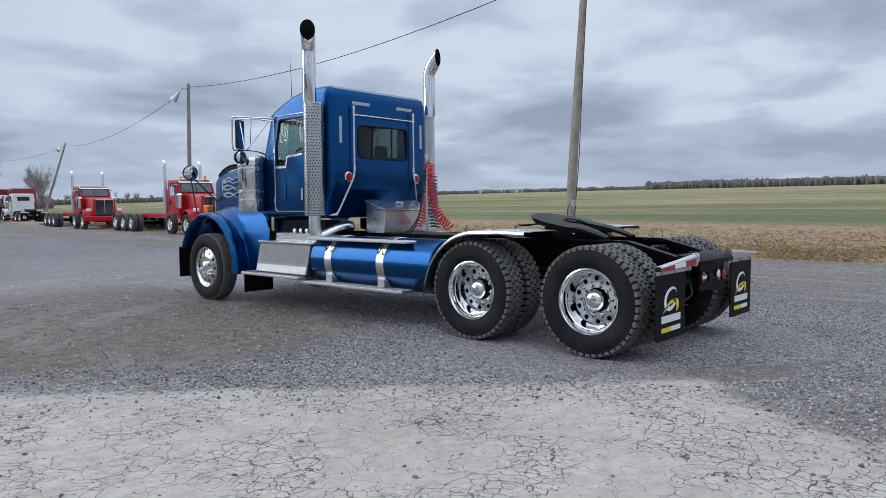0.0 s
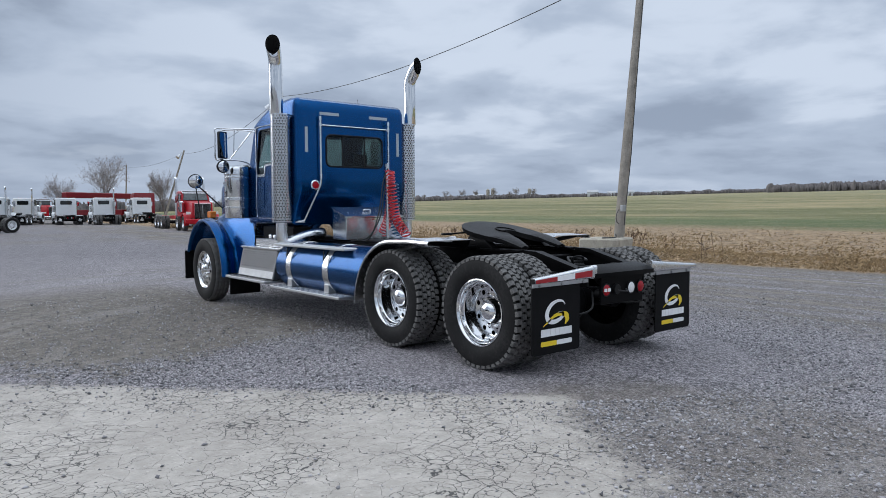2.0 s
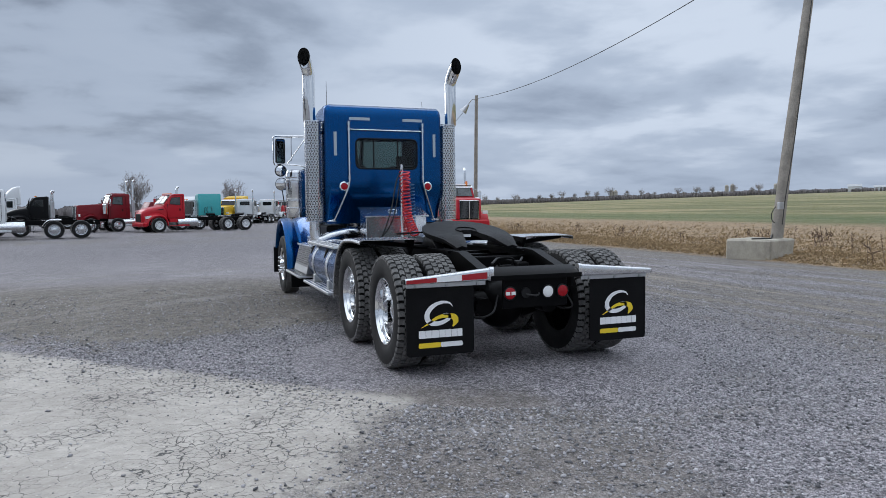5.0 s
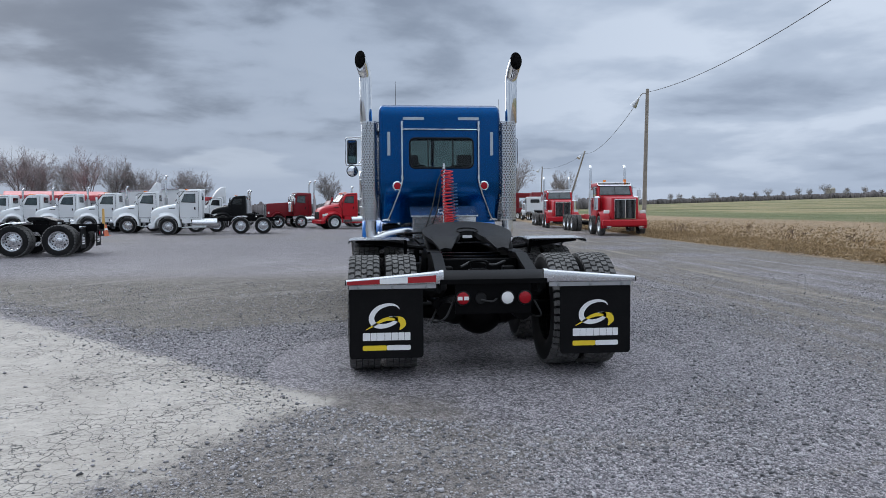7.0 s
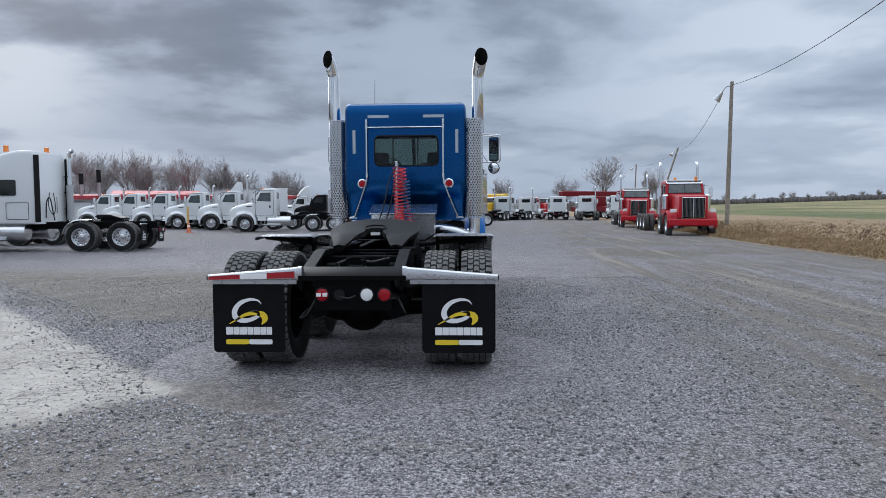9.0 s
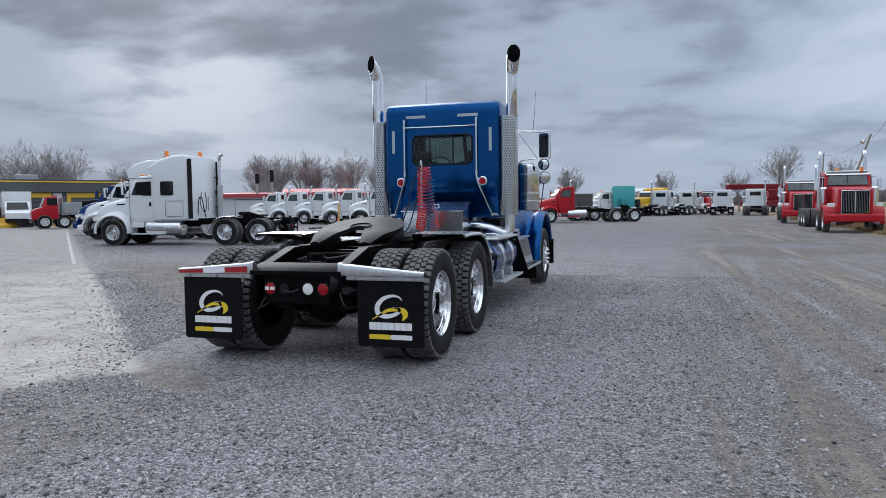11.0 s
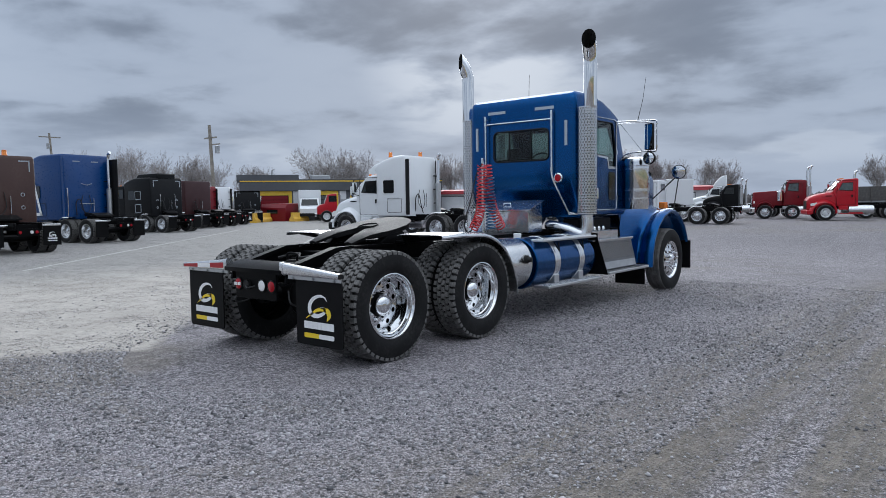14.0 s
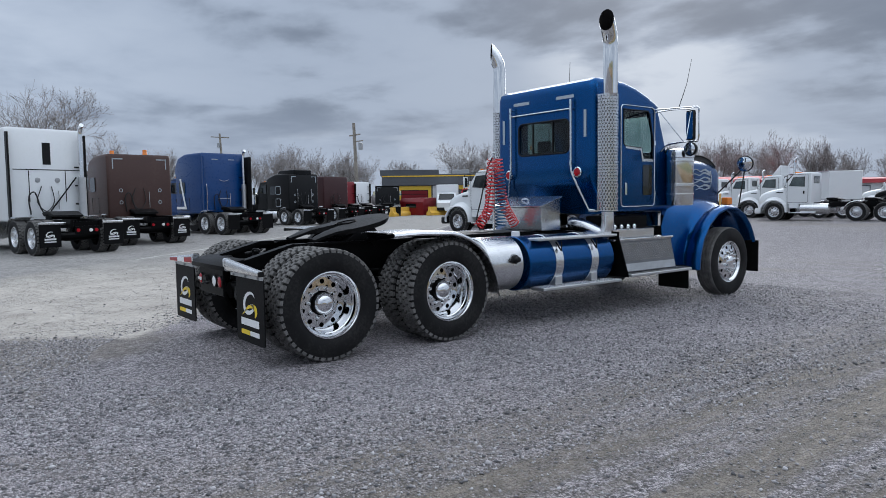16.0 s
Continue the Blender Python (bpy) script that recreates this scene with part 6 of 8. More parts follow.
        bm = tube(bmesh.new(), [(s * 0.97, -1.35 + fwd, 2.60), (s * 1.34, -1.28 + fwd, 2.56), (s * 1.36, -1.28 + fwd, 1.95), (s * 0.98, -1.30 + fwd, 1.90)], 0.018, 6)
        part("mirror_arm", bm, CHROME if style != "aero" else PLASTIC, mi)
        if style != "aero":
            # separate fender, air cleaner and headlamp
            arch = [(0.62 * math.cos(q) * 1.0, 0.55 + 0.72 * math.sin(q)) for q in (radians(d) for d in range(-8, 190, 18))]
            part("front_fender", grid_sheet(bmesh.new(), [[(s * a, b, c - d) for a, d in ((1.20, 0.06), (1.22, 0.0), (1.0, -0.04), (0.72, -0.06))] for b, c in arch], 0.012), paint, T, sharp=50)
            part("headlamp", boxes((s * 0.95 - 0.15, s * 0.95 + 0.15, 0.70, 0.80, 1.18, 1.36), bevel=0.02), WHITE_LENS, T)
            bm = closed_lathe(bmesh.new(), [(1.35, 0.10), (1.36, 0.19), (2.05, 0.19), (2.12, 0.12), (2.13, 0.01)], 20, "z", (s * 1.05, -1.0, 0))
            part("air_cleaner", bm, CHROME, T)
        else:
            part("wheel_lip", tube(bmesh.new(), [(s * 1.165, 0.62 * math.cos(q), 0.55 + 0.62 * math.sin(q)) for q in (radians(d) for d in range(0, 181, 15))], 0.02, 6), accent or paint, hb)
            part("wheel_well", slab(bmesh.new(), [(0.60 * math.cos(q), 0.60 * math.sin(q)) for q in (radians(d) for d in range(0, 360, 24))], side_plane(s * 0.80, 0, 0.56, s), 0.10), PLASTIC, hb)
            part("headlamp", slab(bmesh.new(), [(-0.22, -0.07), (0.16, -0.12), (0.20, 0.05), (-0.2, 0.12)], side_plane(s * 1.0, 0.72, 1.10, s), 0.22), WHITE_LENS, hb)
        if tanks:
            bm = closed_lathe(bmesh.new(), [(-3.55 + fwd, 0.05), (-3.54 + fwd, 0.28), (-3.5 + fwd, 0.30), (-2.1 + fwd, 0.30), (-2.06 + fwd, 0.28), (-2.05 + fwd, 0.05)], 24, "y", (s * 0.86, 0, 0.70))
            tk = part("fuel_tank", bm, ALU, T, "polished aluminium fuel tank")
            part("step", boxes((s * 1.06 - 0.12, s * 1.06 + 0.12, -2.9 + fwd, -1.2 + fwd * 0.6, 0.44, 0.48), (s * 1.02 - 0.1, s * 1.02 + 0.1, -2.0 + fwd, -1.2 + fwd * 0.6, 0.72, 0.95), bevel=0.008), ALU_D if style != "aero" else paint, T)
    bump = boxes((-1.16, 1.16, nose - 0.20, nose + 0.12, 0.40 if style == "aero" else 0.50, 0.72 if style == "aero" else 0.86), bevel=0.06)
    for s in (-1, 1) if deck == "red" else ():
        hook = loop_frame(bmesh.new(), [(-0.11, 0.06), (-0.05, -0.06), (0.0, 0.04), (0.05, -0.06), (0.11, 0.06)], at(BACK, s * 0.85, nose + 0.06, 0.44), 0.02, 6)
        part("tow_hook", hook, WHITE, T, "white tow hook under the bumper")
    part("bumper", bump, (PLASTIC if accent else paint) if style == "aero" else (paint if deck == "red" else CHROME), T)
    gm = boxes((-0.52, 0.52, nose - 0.02, nose + 0.03, 0.92, 1.90), bevel=0.02) if style != "aero" else boxes((-0.46, 0.46, nose + 0.02, nose + 0.07, 0.78, 1.34), bevel=0.02)
    g = part("grille", gm, FRAME if style != "aero" else PLASTIC, T, "upright grille" if style != "aero" else "")
    if style != "aero":
        part("grille_frame", loop_frame(bmesh.new(), [(-0.54, -0.52), (0.54, -0.52), (0.54, 0.50), (-0.54, 0.50)], at(BACK, 0, nose + 0.03, 1.42), 0.035), CHROME, g)
        part("grille_bar", boxes((-0.015, 0.015, nose + 0.02, nose + 0.05, 0.93, 1.90)), CHROME, g)
        for k in range(16):
            xx_ = -0.47 + k * 0.0627
            part("grille_slat", boxes((xx_ - 0.012, xx_ + 0.012, nose + 0.028, nose + 0.04, 0.95, 1.88)), GRILLE, g)
        part("visor", prism(bmesh.new(), [(-1.38, 2.70), (-1.40, 2.76), (-1.62, 2.86), (-1.62, 2.80)], 0.92, 0.01, 1), CHROME if paint is not WHITE else paint, body)
    if style != "aero" and paint in (RED, MAROON):
        part("roof_cap", boxes((-0.90, 0.90, -2.5, -1.5, roofz - 0.02, roofz + 0.05), bevel=0.03), WHITE if paint is RED else paint, body)
    for k in range(5):
        part("roof_lamp", boxes((-0.7 + k * 0.35 - 0.05, -0.7 + k * 0.35 + 0.05, -1.78 + fwd, -1.66 + fwd, roofz - 0.02, roofz + 0.05), bevel=0.015), AMBER, body)
    back = -1.96 if style == "aero" else -2.78
    if sleeper:
        length, top, front_top = sleeper
        b0 = back
        back = b0 - length
        sp = [(b0 + 0.25, 0.98), (b0 + 0.25, 2.75), (b0 + 0.40, front_top), (b0 - 0.1, top - 0.18), (b0 - 0.7, top - 0.02), (b0 - 1.0, top), (back + 0.08, top), (back, top - 0.10), (back, 0.98)]
        sl = part("sleeper", prism(bmesh.new(), sp, 1.19, 0.10, 3, wide=lambda yy, zz: 1.0 - 0.14 * max(0.0, yy - b0 + 0.1)), paint, T, sharp=40)
        for s in (-1, 1):
            part("sleeper_window", slab(bmesh.new(), round_rect(0.55, 0.55, 0.06, 3), side_plane(s * 1.185, b0 - 0.45, 2.25, s), 0.02), DARKGLASS, sl)
            part("luggage_door", loop_frame(bmesh.new(), round_rect(0.75, 0.6, 0.05, 2), side_plane(s * 1.19, b0 - 0.75, 1.45, s), 0.008, 5), PLASTIC, sl)
            for z0, z1, x0, x1 in (((top - 0.55), (top - 0.15), 0.96, 1.0), (top - 0.20, top - 0.16, 0.62, 1.0)) if rear_marks else ():
                part("reflective_strip", boxes((min(s * x0, s * x1), max(s * x0, s * x1), back - 0.006, back, z0, z1)), REFLECT, sl)
            if rear_marks:
                for z in (top - 1.35, top - 1.8):
                    part("round_vent", loop_frame(bmesh.new(), [(0.06 * math.cos(q), 0.06 * math.sin(q)) for q in (radians(d) for d in range(0, 360, 30))], at(BACK, s * 0.72, back - 0.004, z), 0.012, 5), REFLECT, sl)
        for zz in (1.5, 2.1, 2.7) if style == "aero" else ():
            part("extender_stay", boxes((0.80, 1.13, back - 0.12, back - 0.09, zz, zz + 0.05)), PLASTIC, sl)
        part("rear_line", tube(bmesh.new(), smooth_path([(-0.55, back - 0.05, 1.2), (-0.62, back - 0.12, 1.75), (-0.45, back - 0.16, 1.9), (-0.30, back - 0.18, 1.4), (-0.1, back - 0.14, 1.1)], 5), 0.022, 6), CABLE, sl)
        part("rear_line", tube(bmesh.new(), smooth_path([(-0.2, back - 0.03, 2.1), (-0.35, back - 0.06, 1.6), (-0.1, back - 0.10, 1.3), (0.15, back - 0.06, 1.6), (0.1, back - 0.03, 2.1)], 5), 0.014, 6), CABLE, sl)
        for s in (-1, 1) if style == "aero" else ():
            part("side_extender", boxes((min(s * 1.12, s * 1.18), max(s * 1.12, s * 1.18), back - (0.62 if stripe and s > 0 else 0.16), back + 0.02, 1.05, top - 0.16), bevel=0.015), paint if stripe and s < 0 else PLASTIC, sl, "" if stripe and s < 0 else "black side extender")
        if hump:
            part("roof_hump", prism(bmesh.new(), [(b0 - 0.2, top - 0.05), (b0 - 0.5, top + 0.24), (back + 0.06, top + 0.27), (back + 0.01, top + 0.2), (back + 0.01, top - 0.05)], 0.66, 0.05, 2), paint, sl, "raised roof centre")
            for s in (-1, 1):
                for zc in (2.25, 1.45):
                    part("side_frame", loop_frame(bmesh.new(), round_rect(0.5, 0.5, 0.05, 2), side_plane(s * 1.195, b0 - 1.05, zc, s), 0.018, 5), REFLECT, sl, "pale hatch frame")
                part("rear_handle", tube(bmesh.new(), smooth_path([(s * 0.55, back - 0.02, 1.5), (s * 0.55, back - 0.07, 1.6), (s * 0.55, back - 0.07, 2.2), (s * 0.55, back - 0.02, 2.3)], 4), 0.018, 6), ALU, sl)
        if stripe:
            for s in (-1, 1):
                part("side_stripe", slab(bmesh.new(), [(-0.75, -0.75), (-0.60, -0.75), (-0.15, 0.75), (-0.30, 0.75)], side_plane(s * 1.192, b0 - 0.1, 1.95, s), 0.008), WHITE_INK, sl, "pale slanting stripe")
                part("side_stripe", slab(bmesh.new(), [(-0.75, -0.75), (0.2, -0.75), (0.2, -0.62), (-0.70, -0.62)], side_plane(s * 1.192, b0 - 0.1, 1.95, s), 0.008), WHITE_INK, sl)
            part("rear_step", boxes((-0.35, 0.35, back - 0.02, back, 1.70, 1.73)), REFLECT, sl)
            part("vent_line", tube(bmesh.new(), smooth_path([(-0.25, back - 0.012, 2.62), (0.0, back - 0.03, 2.55), (0.25, back - 0.012, 2.62)], 5), 0.014, 6), REFLECT, sl)
            for x0_, x1_ in ((-0.62, -0.28), (0.28, 0.62)):
                part("reflective_strip", boxes((x0_, x1_, back - 0.006, back, top - 0.32, top - 0.28)), REFLECT, sl)
            part("grab_bar", tube(bmesh.new(), smooth_path([(-0.98, back - 0.02, 1.2), (-0.98, back - 0.09, 1.3), (-0.98, back - 0.09, 2.3), (-0.98, back - 0.02, 2.4)], 4), 0.02, 6), ALU, sl)
        if rear_kit:
            for x, z0, z1 in ((-0.55, 1.6, 2.6), (0.55, 1.6, 2.6)):
                part("rear_seam", boxes((x - 0.012, x + 0.012, back - 0.008, back, z0, z1)), PLASTIC, sl)
            part("rear_seam", boxes((-1.0, 1.0, back - 0.008, back, 2.62, 2.645)), PLASTIC, sl)
            part("vent_slot", boxes((-0.12, 0.12, back - 0.015, back, 2.80, 3.50), bevel=0.005), PLASTIC, sl, "black slotted vent")
            for x in (-0.3, 0.3):
                part("round_vent", closed_lathe(bmesh.new(), [(back - 0.02, 0.05), (back - 0.015, 0.08), (back, 0.08)], 16, "y", (x, 0, 2.3)), STEEL, sl)
            part("strut", tube(bmesh.new(), [(0.0, back - 0.06, 1.25), (0.85, back - 0.10, 2.4)], 0.022, 6), PLASTIC, sl)
        part("rear_rail", tube(bmesh.new(), [(0.30, back - 0.05, 1.35), (0.30, back - 0.05, 1.95)], 0.016, 6), ALU, sl)
    elif roof != "high":
        part("rear_window", slab(bmesh.new(), round_rect(1.1, 0.42, 0.06, 3), at(BACK, 0, back - 0.002, 2.36), 0.02), DARKGLASS, body)
    if roof == "high":
        fr = [(-1.0, 2.76), (-1.25, 3.20), (-1.55, 3.55), (-1.85, 3.76), (back - 0.30, 3.84), (back - 0.34, 2.2), (back - 0.02, 2.2), (back - 0.02, 2.76)]
        part("roof_fairing", prism(bmesh.new(), fr, 0.95, 0.10, 3), paint, T, sharp=40)
    elif roof == "fin":
        part("roof_fairing", prism(bmesh.new(), [(-1.30, 2.78), (-1.80, 3.42), (-1.87, 3.44), (-1.92, 2.78)], 0.8, 0.04, 2), paint, T)
    for s in stacks:
        zt = stack_top if not sleeper else sleeper[1] + 0.15
        bm = tube(bmesh.new(), [(s * 0.98, back - 0.22, 1.0), (s * 0.98, back - 0.22, zt - 0.3)] + smooth_path([(s * 0.98, back - 0.22, zt - 0.24), (s * 0.98, back - 0.26, zt - 0.08), (s * 0.98, back - 0.38, zt)], 4), 0.075, 12)
        st = part("exhaust_pipe", bm, CHROME, T, "upright chrome exhaust pipe")
        part("heat_shield", tube(bmesh.new(), [(s * 0.98, back - 0.22, 1.1), (s * 0.98, back - 0.22, 2.4)], 0.12, 14), ALU_D, st)
    if beacons:
        for bx, by in ((-0.6, back + 1.2), (0.3, back + 0.25)):
            bt = (sleeper[1] if sleeper else roofz) + 0.0
            part("beacon", closed_lathe(bmesh.new(), [(bt - 0.02, 0.09), (bt + 0.04, 0.09), (bt + 0.05, 0.085), (bt + 0.20, 0.08), (bt + 0.21, 0.01)], 12, "z", (bx, by, 0)), AMBER, T, "amber roof beacon")
    tand = [a for a, d in axles if d]
    if deck == "fifth" and tand:
        c = sum(tand) / len(tand)
        bm = prism(bmesh.new(), [(c + 0.5, 1.24), (c + 0.4, 1.30), (c, 1.30), (c - 0.4, 1.18), (c - 0.4, 1.12), (c, 1.2), (c + 0.4, 1.14)], 0.45, 0.02, 1)
        part("fifth_wheel_plate", bm, GREASE, T)
        part("fifth_wheel_foot", boxes((-0.42, 0.42, c - 0.2, c + 0.3, 1.05, 1.18)), FRAME, T)
        for s in (-1, 1):
            f0 = max(tand)
            arc = [(f0 - 0.3, 1.13)] + [(f0 + 0.64 * math.sin(q), 0.50 + 0.64 * math.cos(q)) for q in (radians(d) for d in range(0, 80, 13))]
            part("half_fender", grid_sheet(bmesh.new(), [[(s * 0.62, a, b), (s * 1.22, a, b), (s * 1.24, a, b - 0.03)] for a, b in arc], 0.008), ALU if paint is not BROWN else WHITE, T)
    if flaps and tand:
        e = min(tand)
        for s in (-1, 1):
            bar = part("flap_hanger", boxes((min(s * 0.46, s * 1.22), max(s * 0.46, s * 1.22), e - 0.70, e - 0.64, 0.92, 0.99), bevel=0.015), ALU, T)
            fl = part("mud_flap", boxes((min(s * 0.62, s * 1.22), max(s * 0.62, s * 1.22), e - 0.685, e - 0.672, 0.26, 0.93), bevel=0.004), FLAP, T, "black mud flap with white print" if prints else "black mud flap")
            if prints:
                logo(fl, s * 0.92, e - 0.687, 0.52, 0.85, WHITE_INK)
        lp = part("lamp_panel", boxes((-0.35, 0.35, end - 0.02, end + 0.01, 0.62, 0.86), bevel=0.004), FRAME, T)
        for lx, lm, nm in ((-0.26, RED_LENS, "tail_lamp"), (0.26, RED_LENS, "tail_lamp"), (0.10, WHITE_LENS, "reversing_lamp")):
            part(nm, closed_lathe(bmesh.new(), [(end - 0.02, 0.055), (end - 0.035, 0.05), (end - 0.04, 0.01)], 14, "y", (lx, 0, 0.74)), lm, lp)
    return T


def turned(d):
    """The turn about z that makes +y point along d."""
    return math.degrees(math.atan2(-d[0], d[1]))


ROW = "trucks parked along the paved lane"
WSL = (-0.993, -0.12)
lot_truck("sleeper_truck", -17.65, 17.1, turned(WSL), WHITE, "white sleeper tractor with amber beacons and polished tank", sleeper=(1.35, 3.55, 3.1), stacks=(1,), beacons=True, accent=PLASTIC, group=ROW, axles=((0.0, False), (-4.8, True), (-6.18, True)))
lot_truck("sleeper_truck", -22.5, 21.5, turned(WSL), WHITE, "white high-roof sleeper tractor parked beside another", sleeper=(1.5, 3.75, 3.3), stacks=(1,), group=ROW)
lot_truck("day_cab_truck", -27.2, 26.0, turned(WSL), BLUE_LT, "blue and white day cab tractor behind the white sleepers", group=ROW)
lot_truck("day_cab_truck", -31.5, 30.5, turned(WSL), BLACKP, "black day cab tractor at the end of the row", style="square", group=ROW, stacks=(1,))

D = (-0.989, -0.148)
row = [(-13.97, 38.1), (-17.8, 42.3), (-21.4, 45.0), (-24.9, 46.9), (-28.1, 48.4), (-31.0, 49.8)]
for k, (x, y) in enumerate(row):
    lot_truck("day_cab_truck", x, y, turned(D), WHITE, "white day cab tractor in a row of white tractors" if k else "white day cab tractor with polished tanks and fenders",
              stacks=(1,) if k != 0 else (), stack_top=3.95 if k == 1 else 3.3, axles=((0.0, False), (-4.3, True), (-5.66, True)), pane=PALEGLASS, group="row of white tractors", accent=PLASTIC if k == 1 else None, roof="fin" if k == 1 else None)
lot_truck("day_cab_truck", -18.3, 63.6, turned((-0.95, -0.30)), WHITE, "white tractor with a tall roof fairing", roof="high", group="trucks across the yard")
lot_truck("day_cab_truck", -14.7, 57.0, turned((-0.99, -0.10)), BLACKP, "matt black day cab tractor parked across the yard", stack_top=3.25, stacks=(-1, 1), group="trucks across the yard")
lot_truck("twin_steer_truck", -9.38, 51.65, turned((-0.953, -0.30)), MAROON, "dark red twin-steer truck with tall chrome exhaust pipes", style="square", axles=((0.0, False), (-1.85, False), (-6.6, True), (-8.0, True)), stacks=(-1, 1), group="trucks across the yard", deck="bare", pane=PALEGLASS)
lot_truck("chassis_truck", -4.72, 48.1, turned((-0.925, -0.38)), RED, "bright red cab and chassis truck with bare rails", axles=((0.0, False), (-5.25, True), (-6.7, True)), stacks=(1,), white_rims=True, stack_top=3.35, group="trucks across the yard", deck="bare", flaps=False, tail=0.9, pane=PALEGLASS)

lot_truck("red_heavy_truck", 12.0, 29.2, turned((-0.09, -1.0)), RED, "red twin-steer heavy truck with chrome grille on bare chassis", style="square", axles=((0.0, False), (-2.05, False), (-7.8, True), (-9.15, True), (-10.5, True)), stacks=(-1, 1), beacons=True, deck="red", flaps=False, tanks=False, pane=PALEGLASS, group="red trucks beside the field")
lot_truck("red_heavy_truck", 12.75, 44.2, turned((-0.13, -0.99)), RED, "red twin-steer heavy truck parked behind another", style="square", axles=((0.0, False), (-2.05, False), (-8.2, True), (-9.55, True), (-10.9, True)), stacks=(-1, 1), deck="red", flaps=False, tanks=False, pane=PALEGLASS, group="red trucks beside the field")

R_D = (-0.98, -0.20)
PARK = "tractors parked nose-in beside the lane"
lot_truck("sleeper_truck", -23.33, -0.92, turned(R_D), WHITE, "white high-roof sleeper tractor seen from behind", sleeper=(2.6, 3.95, 3.4), stacks=(1,), group=PARK, rear_kit=True, axles=((0.0, False), (-5.0, True), (-6.4, True)))
lot_truck("sleeper_truck", -26.2, 3.0, turned((-0.995, -0.09)), BROWN, "brown sleeper tractor with reflective rear marks", sleeper=(2.2, 3.36, 3.0), group=PARK, rear_marks=True, style="square", beacons=True)
lot_truck("sleeper_truck", -30.97, 7.9, turned(R_D), BLUE_LT, "blue high-roof sleeper tractor with chrome exhaust pipe", prints=False, stripe=True, sleeper=(2.3, 3.9, 3.2), stacks=(1,), group=PARK)
lot_truck("sleeper_truck", -39.6, 16.0, turned(R_D), BLACKP, "black sleeper tractor with white corner marks", prints=False, hump=True, sleeper=(2.2, 3.30, 2.95), group=PARK, rear_marks=True, style="square")
lot_truck("sleeper_truck", -44.4, 21.2, turned(R_D), DARK_RED, "dark maroon sleeper tractor", prints=False, sleeper=(2.0, 3.35, 3.0), group=PARK, style="square")
lot_truck("sleeper_truck", -47.0, 24.0, turned(R_D), MAROON, "red sleeper tractor between darker trucks", prints=False, sleeper=(2.0, 3.1, 2.9), group=PARK)
lot_truck("sleeper_truck", -49.8, 27.0, turned(R_D), WHITE, "white sleeper tractor seen from behind", sleeper=(2.2, 3.15, 2.9), group=PARK)
lot_truck("sleeper_truck", -53.9, 36.0, turned((-0.84, 0.54)), BLACKP, "black short-sleeper tractor with white corner marks near the garage", prints=False, group=PARK, style="square", sleeper=(0.9, 2.95, 2.85), rear_marks=True)

FAR = "trucks at the far end of the yard"
AWAY = (-0.15, 0.99)
lot_truck("tanker_truck", -0.5, 78.5, turned(AWAY), TEAL, "teal tractor with rounded sleeper far across the yard", sleeper=(2.2, 3.4, 3.2), style="square", group=FAR)
lot_truck("sleeper_truck", 1.9, 79.0, turned((-0.5, -0.86)), YELLOW, "yellow tractor far across the yard", sleeper=(1.6, 3.3, 3.1), style="square", group=FAR)
lot_truck("day_cab_truck", 5.2, 79.5, turned((0.35, 0.93)), WHITE, "white day cab tractor seen from behind", style="square", group=FAR, stacks=(-1, 1))
lot_truck("day_cab_truck", 8.4, 84.0, turned((0.4, 0.9)), WHITE, "white truck beyond the others", style="square", group=FAR, stacks=(1,))
lot_truck("day_cab_truck", 10.7, 86.5, turned((0.3, -0.95)), RED, "red day cab far across the yard", style="square", group=FAR)
lot_truck("day_cab_truck", 11.3, 82.0, turned((0.1, 0.99)), WHITE, "white cab with black flat deck", style="square", group=FAR, deck="bare")
lot_truck("day_cab_truck", 14.4, 79.2, turned((0.1, 0.99)), WHITE, "white day cab chassis seen from behind", style="square", group=FAR, deck="bare", stacks=(1,), flaps=False)
lot_truck("day_cab_truck", 17.9, 78.0, turned((0.05, 1.0)), WHITE, "white tractor beside the field", style="square", group=FAR)
lot_truck("sleeper_truck", 20.6, 88.0, turned((0.05, 1.0)), MAROON, "dark red tractor at the yard's far corner", sleeper=(2.0, 3.6, 3.2), style="square", group=FAR)
lot_truck("day_cab_truck", -3.3, 74.0, turned((-0.9, -0.43)), WHITE, "white low cab behind the red chassis", group=FAR)


